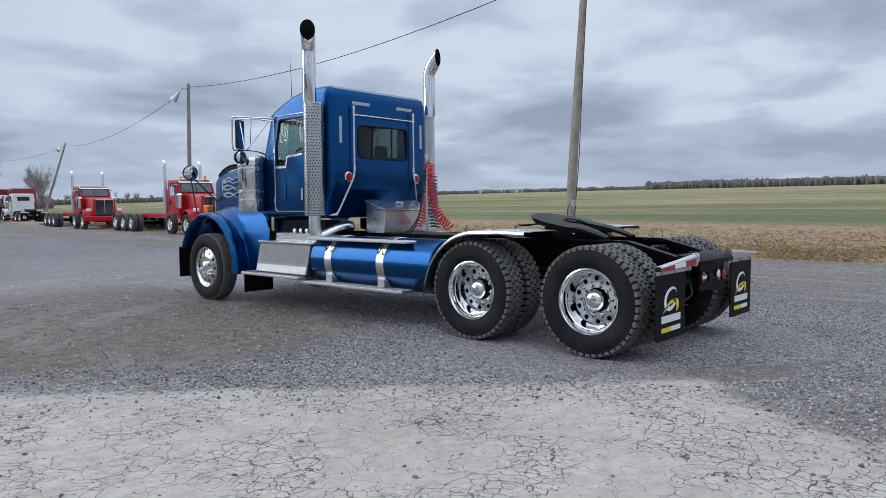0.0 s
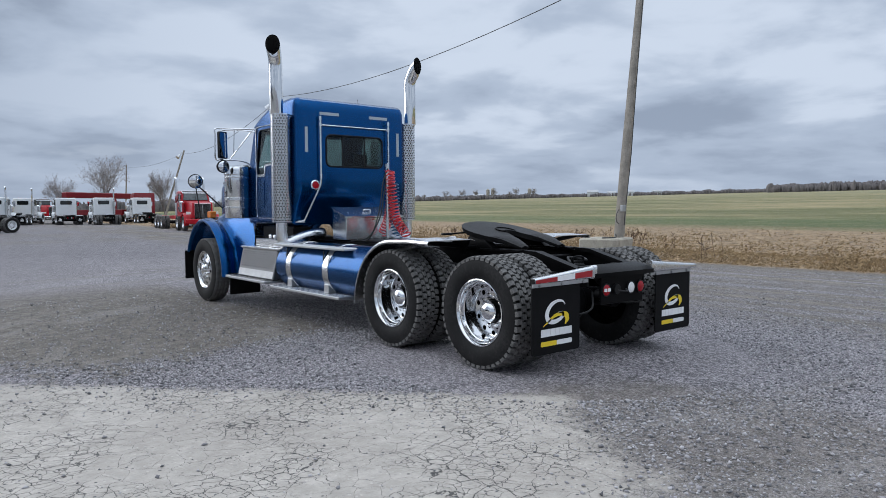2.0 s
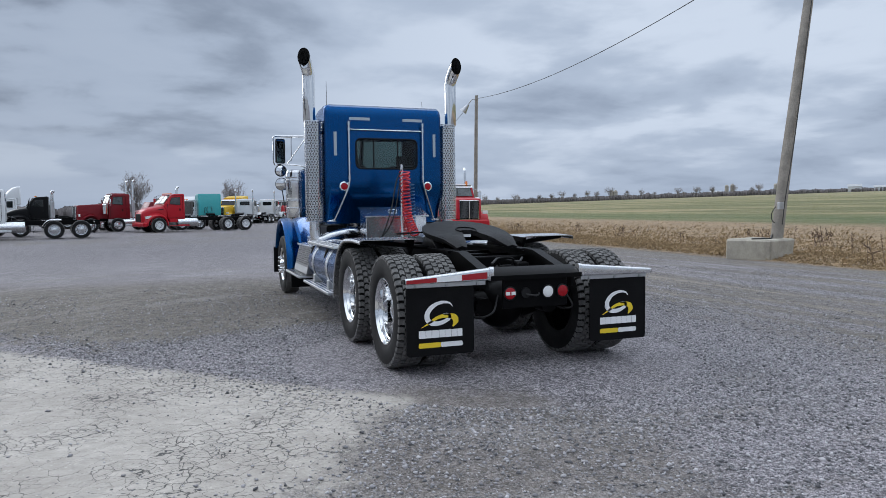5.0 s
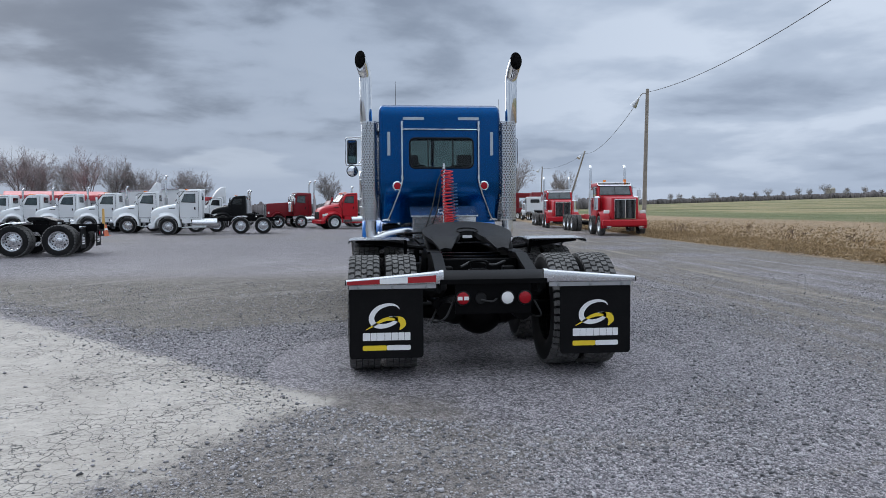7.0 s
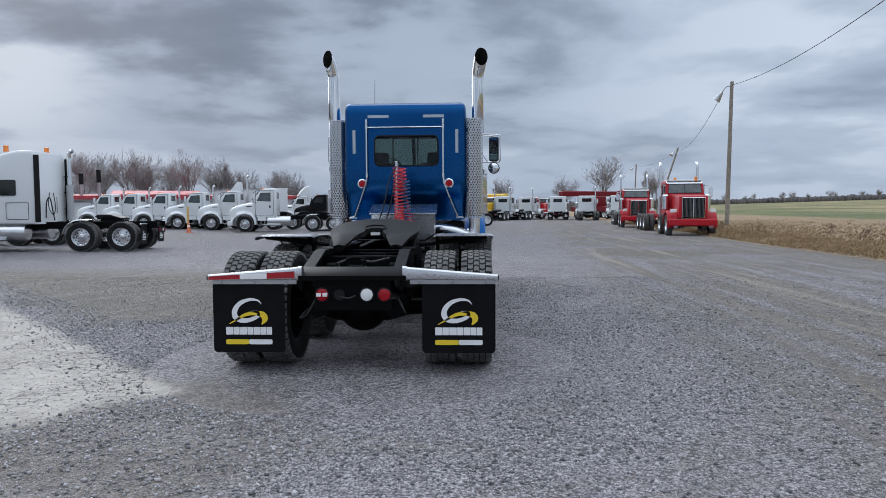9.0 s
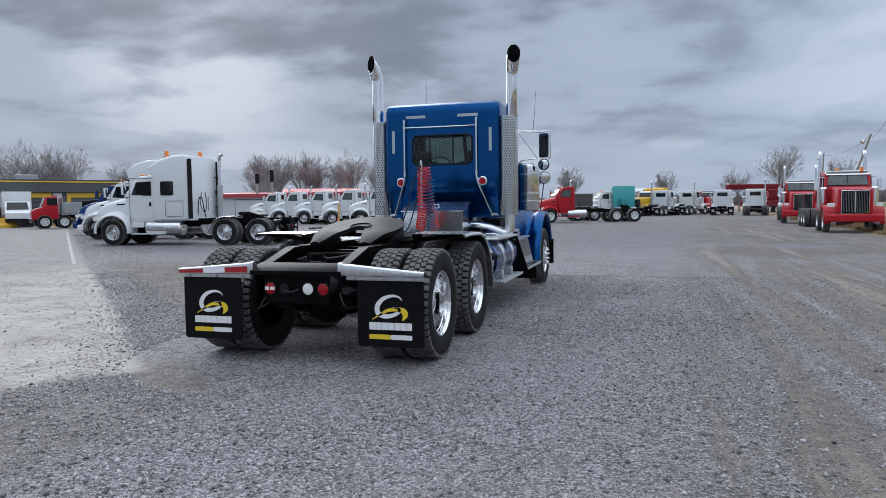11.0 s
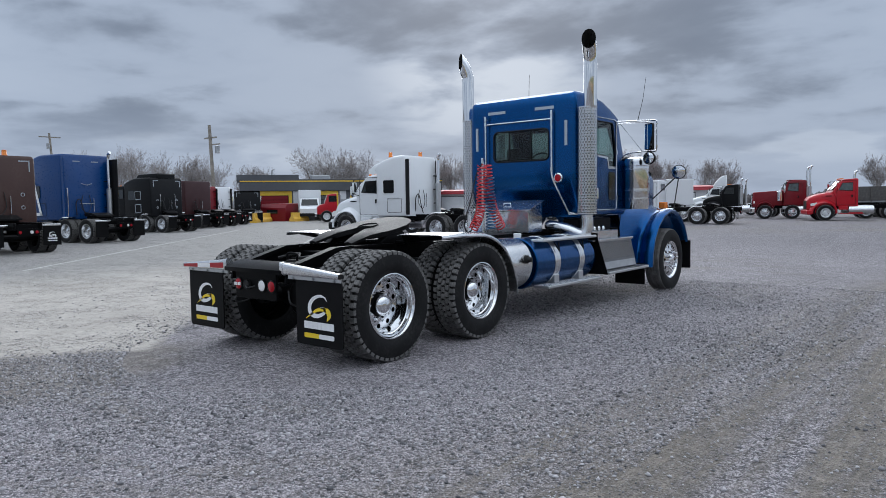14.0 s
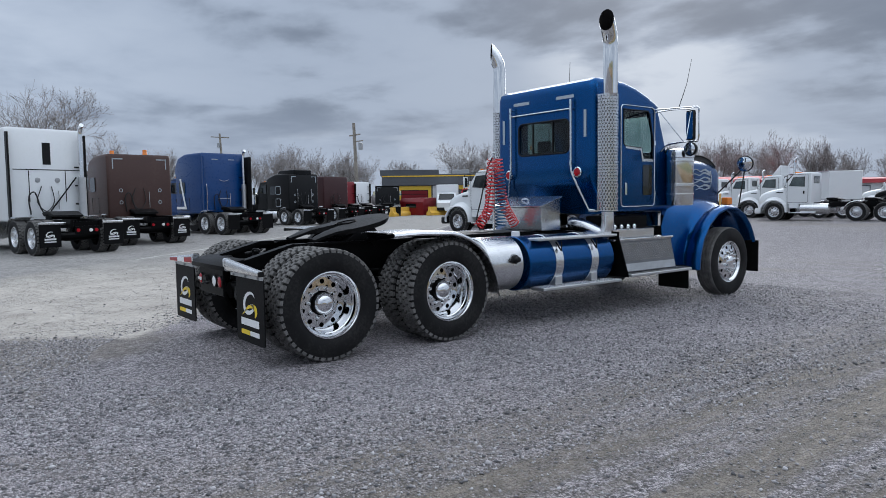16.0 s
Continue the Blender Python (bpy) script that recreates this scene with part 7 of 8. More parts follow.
def dump_box(x, y, turn):
    """A grey steel dump body behind the red chassis truck."""
    T = empty("tipper_truck", pose(x, y, 0, 0, 0, turn), "tipper truck with a dark grey steel box behind the red chassis", "truck")
    part("floor", boxes((-1.1, 1.1, -1.2, 1.2, 1.15, 1.28)), STEEL, T)
    for s in (-1, 1):
        part("side", boxes((s * 1.12 - 0.04, s * 1.12 + 0.04, -1.2, 1.2, 1.28, 2.35), bevel=0.01), DARKSTEEL, T)
        for k in range(3):
            part("rib", boxes((s * 1.18 - 0.03, s * 1.18 + 0.03, -1.1 + k * 1.0, -1.0 + k * 1.0, 1.2, 2.35)), DARKSTEEL, T)
        for yy in (-0.7,):
            lot_wheel(T, s * 1.06, yy, s, True, False)
        part("rail", boxes((s * 0.42 - 0.04, s * 0.42 + 0.04, -1.2, 2.6, 0.85, 1.15)), FRAME, T)
    part("head_board", boxes((-1.1, 1.1, 1.15, 1.25, 1.28, 2.6)), DARKSTEEL, T)
    part("cab", prism(bmesh.new(), [(1.45, 0.9), (1.45, 2.3), (2.2, 2.3), (2.5, 1.7), (3.3, 1.5), (3.4, 0.8)], 1.0, 0.08, 2), MAROON, T)
    for s in (-1, 1):
        lot_wheel(T, s * 1.06, 2.7, s, False, False)


DARKSTEEL = mat("dark_steel", (0.10, 0.095, 0.09), 0.6, 0.3, var=0.2, dust=0.1)
dump_box(-3.3, 57.0, turned((-0.95, -0.3)))


def box_body():
    """White van body standing behind the row of white tractors."""
    T = empty("box_trailer", pose(-19.8, 56.1, 0, 0, 0, turned((-0.72, 0.69))), "long white box trailer with aluminium rails on stands", "trailer")
    part("body", boxes((-1.2, 1.2, -4.75, 4.75, 1.1, 3.28), bevel=0.03), WHITE, T)
    for s in (-1, 1):
        part("roof_rail", boxes((s * 1.25 - 0.02, s * 1.25 + 0.02, -4.75, 4.75, 3.22, 3.32)), ALU, T)
        part("sill_rail", boxes((s * 1.25 - 0.02, s * 1.25 + 0.02, -4.75, 4.75, 1.06, 1.18)), ALU, T)
        for y in (-4.0, 3.8):
            part("stand", boxes((s * 0.8 - 0.06, s * 0.8 + 0.06, y - 0.06, y + 0.06, 0.0, 1.15)), FRAME, T)


box_body()


def dump_truck(x, y, turn):
    T = empty("dump_truck", pose(x, y, 0, 0, 0, turn), "red dump truck with a grey steel box by the garage", "truck")
    part("cab", prism(bmesh.new(), [(0.8, 0.7), (0.8, 1.35), (0.55, 1.55), (0.15, 1.65), (-0.15, 2.45), (-0.9, 2.55), (-1.0, 0.7)], 1.05, 0.08, 2), RED, T)
    part("windscreen", slab(bmesh.new(), [(-0.85, -0.35), (0.85, -0.35), (0.8, 0.35), (-0.8, 0.35)], Matrix(((1, 0, 0, 0), (0, -0.35, 0.937, 0.02), (0, 0.937, 0.35, 2.06), (0, 0, 0, 1))), 0.03), DARKGLASS, T)
    for s in (-1, 1):
        part("door_window", slab(bmesh.new(), round_rect(0.7, 0.55, 0.05, 2), side_plane(s * 1.045, -0.55, 2.08, s), 0.03), DARKGLASS, T)
        part("box_side", boxes((s * 1.18 - 0.05, s * 1.18 + 0.05, -4.8, -1.2, 1.15, 2.05), bevel=0.02), STEEL, T)
        for k in range(4):
            part("box_rib", boxes((s * 1.25 - 0.03, s * 1.25 + 0.03, -4.7 + k * 1.1, -4.6 + k * 1.1, 1.15, 2.05)), STEEL, T)
    part("box_floor", boxes((-1.13, 1.13, -4.8, -1.2, 1.05, 1.17)), STEEL, T)
    part("box_front", boxes((-1.13, 1.13, -1.3, -1.2, 1.17, 2.4)), STEEL, T)
    part("frame_rail", boxes((-0.45, 0.45, -4.7, 0.5, 0.8, 1.05)), FRAME, T)
    part("bumper", boxes((-1.15, 1.15, 0.85, 1.05, 0.5, 0.8), bevel=0.03), CHROME, T)
    for a, d in ((0, False), (-1.35, False), (-3.7, True)):
        for s in (-1, 1):
            lot_wheel(T, s * 1.06, a, s, d, True)


dump_truck(-42.6, 36.6, turned((-0.62, -0.78)))


def white_van_truck(x, y, turn):
    T = empty("cube_truck", pose(x, y, 0, 0, 0, turn), "white cube truck facing the lane", "truck")
    part("cab", prism(bmesh.new(), [(0.9, 0.6), (0.9, 1.2), (0.3, 1.45), (-0.2, 2.15), (-1.4, 2.25), (-1.5, 0.6)], 0.95, 0.08, 2), WHITE, T)
    part("windscreen", slab(bmesh.new(), [(-0.8, -0.35), (0.8, -0.35), (0.72, 0.35), (-0.72, 0.35)], Matrix(((1, 0, 0, 0), (0, -0.58, 0.81, 0.08), (0, 0.81, 0.58, 1.82), (0, 0, 0, 1))), 0.03), DARKGLASS, T)
    part("box", boxes((-1.1, 1.1, -5.5, -1.55, 0.9, 3.05), bevel=0.03), WHITE, T)
    part("bumper", boxes((-0.95, 0.95, 0.85, 1.0, 0.45, 0.75), bevel=0.03), PLASTIC, T)
    for a, d in ((0, False), (-3.8, True)):
        for s in (-1, 1):
            lot_wheel(T, s * 0.95, a, s, d, True)


white_van_truck(-48.0, 39.2, turned((0.76, -0.65)))


def barrier(x, y, turn, w, name="concrete_barrier"):
    bm = prism(bmesh.new(), [(-0.30, 0.0), (-0.30, 0.25), (-0.13, 0.45), (-0.10, 0.85), (0.10, 0.85), (0.13, 0.45), (0.30, 0.25), (0.30, 0.0)], w / 2, 0.02, 1)
    ob = new(name, put(name, bm, mat("yellow_barrier_paint", (0.72, 0.42, 0.03), 0.7, var=0.2, scale=2, dust=0.3)))
    ob.matrix_world = pose(x, y, 0, 0, 0, turn)
    tagged(ob, "yellow painted concrete barrier in front of the garage", "barrier", "yellow barriers")


barrier(-49.2, 34.4, 128, 5.4)
barrier(-48.0, 37.9, 108, 2.6)
barrier(-45.9, 41.8, 108, 2.0)


def bollard(x, y):
    T = empty("bollard", pose(x, y, 0), "weathered yellow steel post before the white tractors", "post")
    part("post", tube(bmesh.new(), [(0, 0, -0.1), (0, 0, 1.62), (0, 0, 1.66)], [0.075, 0.075, 0.05], 12), mat("faded_yellow_paint", (0.55, 0.33, 0.08), 0.7, var=0.25, scale=3, dust=0.3), T)
    part("foot", lathe(bmesh.new(), [(0.0, 0.16), (0.05, 0.15), (0.06, 0.075)], 14, "z"), CONCRETE, T)


bollard(-18.2, 38.6)


def traffic_cone(x, y):
    T = empty("traffic_cone", pose(x, y, 0), "faded orange traffic cone on the yard", "traffic cone")
    cone_mat = mat("faded_orange_plastic", (0.62, 0.16, 0.07), 0.6, var=0.15, dust=0.2)
    part("body", lathe(bmesh.new(), [(0.03, 0.15), (0.68, 0.035), (0.70, 0.03), (0.70, 0.001)], 16, "z"), cone_mat, T)
    part("base", boxes((-0.19, 0.19, -0.19, 0.19, 0.0, 0.035), bevel=0.01), cone_mat, T)
    part("band", lathe(bmesh.new(), [(0.36, 0.096), (0.48, 0.075)], 16, "z"), WHITE_INK, T)


traffic_cone(-17.2, 36.3)


def loose_body(x, y, turn):
    T = empty("truck_sleeper_box", pose(x, y, 0, 0, 0, turn), "dark red removed cab body standing on the ground", "vehicle part")
    part("shell", prism(bmesh.new(), [(-1.2, 0.0), (-1.2, 1.3), (-0.9, 1.7), (1.2, 1.75), (1.3, 0.0)], 1.5, 0.12, 2), MAROON, T)
    part("window", slab(bmesh.new(), round_rect(1.2, 0.4, 0.05, 2), at(BACK, 0, -1.21, 0.95), 0.03), DARKGLASS, T)


loose_body(-51.0, 37.8, 20)

# ---- poles, wires, buildings ----


def wood_pole(name, base, top, r0, r1, label):
    T = empty(name, pose(*base), label, "pole")
    b, t = Vector(base), Vector(top)
    pts = [(t - b) * f + Vector((0, 0, -0.3)) * (1 if f == 0 else 0) for f in (0, 0.25, 0.5, 0.75, 1.0)]
    part("post", tube(bmesh.new(), pts, [r0 + (r1 - r0) * f for f in (0, 0.25, 0.5, 0.75, 1.0)], 12), WOOD, T)
    return T, t - b


def lamp_head(T, top, out):
    o = Vector(out)
    part("lamp_arm", tube(bmesh.new(), smooth_path([top + Vector((0, 0, -0.35)), top + o * 0.5 + Vector((0, 0, -0.30)), top + o * 1.0 + Vector((0, 0, -0.7))], 4), 0.035, 8), STEEL, T)
    e = top + o * 1.05 + Vector((0, 0, -0.78))
    d = (o + Vector((0, 0, -0.9))).normalized()
    bm = tube(bmesh.new(), [e - d * 0.15, e, e + d * 0.25, e + d * 0.55], [0.09, 0.13, 0.20, 0.30], 14)
    part("lamp_head", bm, ALU_D, T, "grey flood lamp head")


P1, t1 = wood_pole("utility_pole", (12.55, 7.95, 0.45), (14.9, 8.75, 9.9), 0.165, 0.115, "leaning grey wooden utility pole in a concrete block")
bm = tube(bmesh.new(), smooth_path([(0.10, -0.15, 0.5), (0.18, -0.16, 1.2), (0.55, -0.05, 2.6), (1.0, 0.15, 4.2), (1.9, 0.5, 8.0)], 6), 0.014, 6)
part("pole_cable", bm, CABLE, P1)
bm = tube(bmesh.new(), smooth_path([(-0.12, -0.10, 0.55), (-0.24, -0.12, 0.62), (-0.26, -0.12, 0.8), (-0.12, -0.12, 1.0)], 6), 0.012, 6)
part("cable_loop", bm, CABLE, P1)
part("meter_box", boxes((-0.10, 0.06, -0.24, -0.14, 0.92, 1.12), bevel=0.01), STEEL, P1)
bm = box(bmesh.new(), -0.70, 0.70, -0.65, 0.65, -0.1, 0.56, 0.05, m=pose(12.22, 8.16, 0, 0, 0, 19))
for v in bm.verts:
    v.co += Vector((noise.noise(v.co * 2.1), noise.noise(v.co * 2.7 + Vector((5, 0, 0))), 0)) * 0.08
blk = new("concrete_block", put("concrete_block", bm, CONCRETE))
tagged(blk, "weathered concrete block holding the utility pole in dry grass", "concrete block")
bm = tube(bmesh.new(), smooth_path([(11.62, 7.85, 0.575), (11.9, 7.75, 0.58), (12.3, 7.85, 0.575), (12.5, 8.0, 0.66)], 5), 0.02, 6)
hose = new("loose_cable", put("loose_cable", bm, CABLE))
tagged(hose, "black cable end lying on the concrete block", "cable")

P2, t2 = wood_pole("lamp_pole", (19.2, 44.4, 0.0), (19.45, 44.55, 10.45), 0.17, 0.12, "grey wooden yard lamp pole beside the field")
lamp_head(P2, t2, (-0.55, 0.5, 0))
P3, t3 = wood_pole("lamp_pole", (28.9, 103.0, 0.2), (32.5, 104.0, 10.7), 0.17, 0.12, "leaning wooden yard lamp pole far along the yard")
lamp_head(P3, t3, (-0.8, -0.3, 0))
P4, t4 = wood_pole("lamp_pole", (36.0, 150.0, 0.3), (36.4, 150.0, 11.0), 0.17, 0.12, "wooden yard lamp pole in the distance")
lamp_head(P4, t4, (-0.8, -0.2, 0))
P5, t5 = wood_pole("utility_pole", (-54.0, 32.6, 0.0), (-54.4, 32.5, 9.3), 0.20, 0.15, "wooden utility pole with short cross arm near the garage")
part("cross_arm", boxes((-1.4, 0.6, -0.06, 0.06, 8.05, 8.18), (-0.5, 1.1, -0.06, 0.06, 7.4, 7.5)), WOOD, P5)
part("transformer", closed_lathe(bmesh.new(), [(6.6, 0.05), (6.62, 0.22), (7.3, 0.22), (7.35, 0.05)], 12, "z", (0.35, 0.2, 0)), STEEL, P5)
P6, t6 = wood_pole("utility_pole", (-86.4, 31.2, 0.0), (-87.2, 30.9, 10.9), 0.18, 0.13, "wooden utility pole with cross arm in the distance")
part("cross_arm", boxes((-0.92, -0.72, -1.5, 1.0, 10.35, 10.46)), WOOD, P6)
part("transformer", closed_lathe(bmesh.new(), [(8.9, 0.05), (8.92, 0.2), (9.6, 0.2), (9.65, 0.05)], 12, "z", (-0.6, -0.55, 0)), STEEL, P6)


def wire(a, b, sag, label="black overhead wire between the yard poles"):
    a, b = Vector(a), Vector(b)
    bm = tube(bmesh.new(), [a.lerp(b, f) - Vector((0, 0, sag * 4 * f * (1 - f))) for f in (k / 20 for k in range(21))], 0.018, 5)
    ob = new("overhead_wire", put("overhead_wire", bm, CABLE))
    tagged(ob, label, "wire", "overhead wires")


wire((14.9, 8.75, 9.8), (19.45, 44.5, 10.2), 0.9)
wire((18.9, 45.0, 9.6), (32.4, 104.0, 10.3), 1.1)
wire((32.4, 104.0, 10.3), (36.4, 150.0, 10.6), 0.8)


def building(name, a, b, depth, h, wall, label, roofm, band=0.0):
    """A low hall with its front from a to b (seen with a on the left), going back by depth."""
    a, b = Vector((*a, 0)), Vector((*b, 0))
    u = (b - a).normalized()
    n = Vector((u.y, -u.x, 0))
    w = (b - a).length
    m = Matrix(((u.x, -n.x, 0, a.x), (u.y, -n.y, 0, a.y), (0, 0, 1, 0), (0, 0, 0, 1)))
    T = empty(name, m, label, "building")
    part("wall", boxes((0, w, 0, depth, 0, h)), wall, T)
    return T, w


G, gw = building("garage_building", (-56.6, 37.5), (-44.5, 55.0), 16, 4.3, WALL_G, "dark grey flat-roofed garage with yellow door bays", WALL_G)
part("upper_block", boxes((-0.6, 6.0, 3.0, 12.0, 4.3, 4.9)), WALL_G, G)
part("parapet_line", boxes((-0.25, gw + 0.2, -0.35, -0.25, 4.02, 4.14)), YELLOW, G, "yellow parapet line")
part("canopy", boxes((-0.3, gw + 0.2, -0.3, 0.0, 3.1, 4.28)), WALL_G, G)
x = 1.4
while x < gw - 1.5:
    part("yellow_bay", boxes((x, x + 3.6, -0.06, 0.0, 0.0, 3.05)), YELLOW, G)
    dr = part("bay_door", boxes((x + 0.35, x + 3.25, -0.09, -0.06, 0.0, 2.6)), PLASTIC, G)
    for k in range(6):
        part("door_panel", boxes((x + 0.40, x + 3.20, -0.105, -0.09, 0.05 + k * 0.42, 0.43 + k * 0.42)), MAROON if x < 5 else WALL_G, dr)
    part("pier", boxes((x + 3.75, x + 4.45, -0.08, 0.0, 0.0, 3.05)), WALL_W, G)
    x += 4.9
part("roof_vent", tube(bmesh.new(), [(3.2, 5, 4.9), (3.2, 5, 5.5), (3.5, 5, 5.6)], 0.10, 8), STEEL, G)
part("roof_unit", boxes((7.5, 9.5, 4, 6, 4.3, 4.9), bevel=0.05), STEEL, G)

H, hw_ = building("hall_building", (-47.3, 55.6), (-18.8, 69.6), 18, 2.8, WALL_W, "long white metal hall with a red roof edge", ROOF_R)
part("roof_edge", boxes((-0.3, hw_ + 0.3, -0.4, 0.2, 2.55, 2.92)), ROOF_R, H, "red metal roof edge")
part("roof", prism(bmesh.new(), [(-0.4, 2.88), (9, 3.25), (18.4, 2.88)], hw_ / 2 + 0.3, cx=hw_ / 2), ROOF_R, H)
part("gable", prism(bmesh.new(), [(2.0, 2.9), (2.0, 3.1), (6.0, 3.6), (10.0, 3.1), (10.0, 2.9)], 4.5, cx=hw_ * 0.55), ROOF_R, H, "red roof monitor")
for k in range(5):
    xx = 2.0 + k * hw_ / 5.2
    dd = part("hall_door", boxes((xx, xx + 3.2, -0.06, 0.0, 0.0, 2.3)), WALL_W, H, "pale sectional hall door")
    part("door_frame", loop_frame(bmesh.new(), [(xx, 0), (xx + 3.2, 0), (xx + 3.2, 2.3), (xx, 2.3)], Matrix(((1, 0, 0, 0), (0, 0, -1, -0.07), (0, 1, 0, 0), (0, 0, 0, 1))), 0.05, 4), WALL_G, dd)
for k in range(int(hw_ / 1.0)):
    part("siding_rib", boxes((k * 1.0 + 0.02, k * 1.0 + 0.08, -0.02, 0.0, 0.0, 2.55)), WALL_W, H)
for k, xx in enumerate((10.3, 11.9)):
    part("flue", tube(bmesh.new(), [(xx, 2.0, 2.9), (xx, 2.0, 5.3 + k * 0.4)], [0.14, 0.14], 10), STEEL, H, "grey roof flue")
    part("flue_cap", tube(bmesh.new(), [(xx, 2.0, 4.1 + k * 0.2), (xx, 2.0, 5.2 + k * 0.4)], 0.22, 10), PLASTIC, H)

S, sw = building("shed_building", (-3.0, 128.0), (3.5, 127.0), 10, 3.6, WALL_W, "low pale storage shed at the yard's far end", WALL_W)
part("roof", prism(bmesh.new(), [(-0.4, 3.6), (5, 4.3), (10.4, 3.6)], sw / 2 + 0.3, cx=sw / 2), WALL_W, S)


def boom(x, y):
    T = empty("boom_lift", pose(x, y, 0, 0, 0, 30), "dark red crane boom laid over the parked trucks", "crane")
    part("carrier", boxes((-1.2, 1.2, -4, 4, 0.9, 1.6), bevel=0.05), MAROON, T)
    part("boom", boxes((-6.0, 6.0, -0.4, 0.4, 3.0, 3.7), bevel=0.08), MAROON, T)
    part("turret", boxes((-1.0, 1.0, -1.0, 1.0, 1.6, 3.0), bevel=0.08), MAROON, T)
    for s in (-1, 1):
        for yy in (-3, -1.6, 2.8):
            lot_wheel(T, s * 1.06, yy, s, True, True)


boom(17.5, 90.0)

# ---- trees and distance ----


def crown_edge(rnd, e):
    """Unevenness of a crown's outline in the direction e."""
    return 1.0 + 0.22 * noise.noise(e.normalized() * 2.3) + rnd.uniform(-0.08, 0.08)


def bare_tree_mesh(name, seed, h, spread, trunk=0.16):
    """A leafless tree: a short trunk, limbs that fan upwards, and a rounded haze of fine twigs."""
    rnd = random.Random(seed)
    bm_t, bm_w = bmesh.new(), bmesh.new()

    def grow(p, d, length, r, level):
        n = 3 if level < 3 else 2
        if level:
            # limbs that would leave the crown's rounded outline stay shorter
            e = p + d * length - Vector((0, 0, h * 0.60))
            f = math.sqrt((e.x * e.x + e.y * e.y) / (h * 0.36 * spread) ** 2 + (e.z / (h * 0.44)) ** 2) * crown_edge(rnd, e)
            length *= min(1.0, max(0.30, 1.0 - (f - 1.0) * 2.2))
        pts, q, dd = [p], p.copy(), d.copy()
        for k in range(n):
            dd = (dd + Vector((rnd.uniform(-1, 1), rnd.uniform(-1, 1), rnd.uniform(-0.3, 0.7))) * 0.20).normalized()
            q = q + dd * length / n
            pts.append(q.copy())
        r1 = r * 0.55
        if level >= 4:
            # the finest twigs are slivers
            s = dd.orthogonal().normalized()
            s.rotate(Matrix.Rotation(rnd.uniform(0, 6.28), 3, dd))
            s = s * (0.011 if level == 4 else 0.008)
            bm_w.faces.new([bm_w.verts.new(v) for v in (p - s, p + s, pts[1] + s * 0.8, q, pts[1] - s * 0.8)])
        else:
            tube(bm_t if level < 2 else bm_w, pts, [max(0.012, r + (r1 - r) * k / n) for k in range(n + 1)], 6 if level < 2 else 3, caps=False)
        if level >= 5:
            return
        kids = (rnd.randint(9, 11), rnd.randint(5, 7), 5, 4, 4)[level]
        for k in range(kids):
            f = rnd.uniform(0.25, 1.0) if level else 0.40 + 0.60 * (k + rnd.random()) / kids
            u = f * n
            g = min(n - 1, int(u))
            base = pts[g].lerp(pts[g + 1], u - g)
            side = dd.orthogonal().normalized()
            side.rotate(Matrix.Rotation(rnd.uniform(0, 2 * math.pi), 3, dd))
            tilt = (rnd.uniform(0.12, 0.72) if level == 0 else rnd.uniform(0.3, 0.95)) * spread
            nd = (dd * math.cos(tilt) + side * math.sin(tilt) + Vector((0, 0, 0.16))).normalized()
            reach = 1.30 if level == 0 else rnd.uniform(0.48, 0.70)
            grow(base, nd, length * reach * rnd.uniform(0.8, 1.1), r1 * rnd.uniform(0.5, 0.75), level + 1)
    grow(Vector((0, 0, -0.2)), Vector((0, 0, 1)), h * 0.34, trunk, 0)
    return put(name + "_trunk", bm_t, BARK, 60), put(name + "_crown", bm_w, TWIG, 60)


TREES = [bare_tree_mesh("tree", 11 + k, h, sp, tr) for k, (h, sp, tr) in enumerate(((9.0, 1.0, 0.15), (8.0, 0.85, 0.12), (10.0, 1.1, 0.18), (7.0, 1.0, 0.11)))]


def tree(x, y, k, s, turn, label="bare leafless broadleaf tree behind the yard"):
    T = empty("tree", pose(x, y, ground_height(x, y), 0, 0, turn) @ Matrix.Diagonal((s, s, s, 1)), label, "tree", "bare trees")
    part("trunk", TREES[k][0], None, T)
    part("crown", TREES[k][1], None, T)


rnd = random.Random(5)
# (azimuth from the yard's middle, distance, size)
for az, dist, k, s in ((-80.5, 82, 2, 1.5), (-77.0, 84, 0, 1.15), (-73, 100, 1, 1.2), (-66, 105, 0, 1.15), (-64, 100, 3, 1.3), (-62.5, 110, 2, 1.1), (-60, 104, 0, 1.15), (-58.5, 104, 1, 1.2), (-57.2, 100, 0, 1.05), (-54.2, 108, 3, 1.15),
                       (-53.2, 108, 1, 1.0), (-48.6, 100, 2, 1.05), (-47.2, 100, 0, 1.15), (-45.6, 102, 2, 1.0), (-42, 110, 1, 1.1), (-39.5, 108, 0, 1.1), (-37.5, 106, 1, 1.2), (-36, 110, 0, 1.1), (-31.5, 98, 3, 1.3), (-30, 102, 1, 1.2), (-28.5, 98, 0, 1.15),
                       (-27, 100, 1, 1.2), (-25.6, 104, 3, 1.2), (-24, 98, 0, 1.15), (-22.5, 104, 1, 1.2), (-21, 104, 3, 1.1), (-19.5, 108, 1, 1.0), (-17.5, 106, 3, 1.1), (-16, 112, 1, 1.0), (-6.2, 105, 1, 0.95), (1.4, 118, 1, 0.9), (6.6, 110, 0, 0.8),
                       (9.3, 112, 2, 1.0), (13.6, 112, 1, 1.0)):
    a = radians(az)
    tree(dist * math.sin(a) + 3, dist * math.cos(a) - 5, k, s * 0.95, rnd.uniform(0, 360))


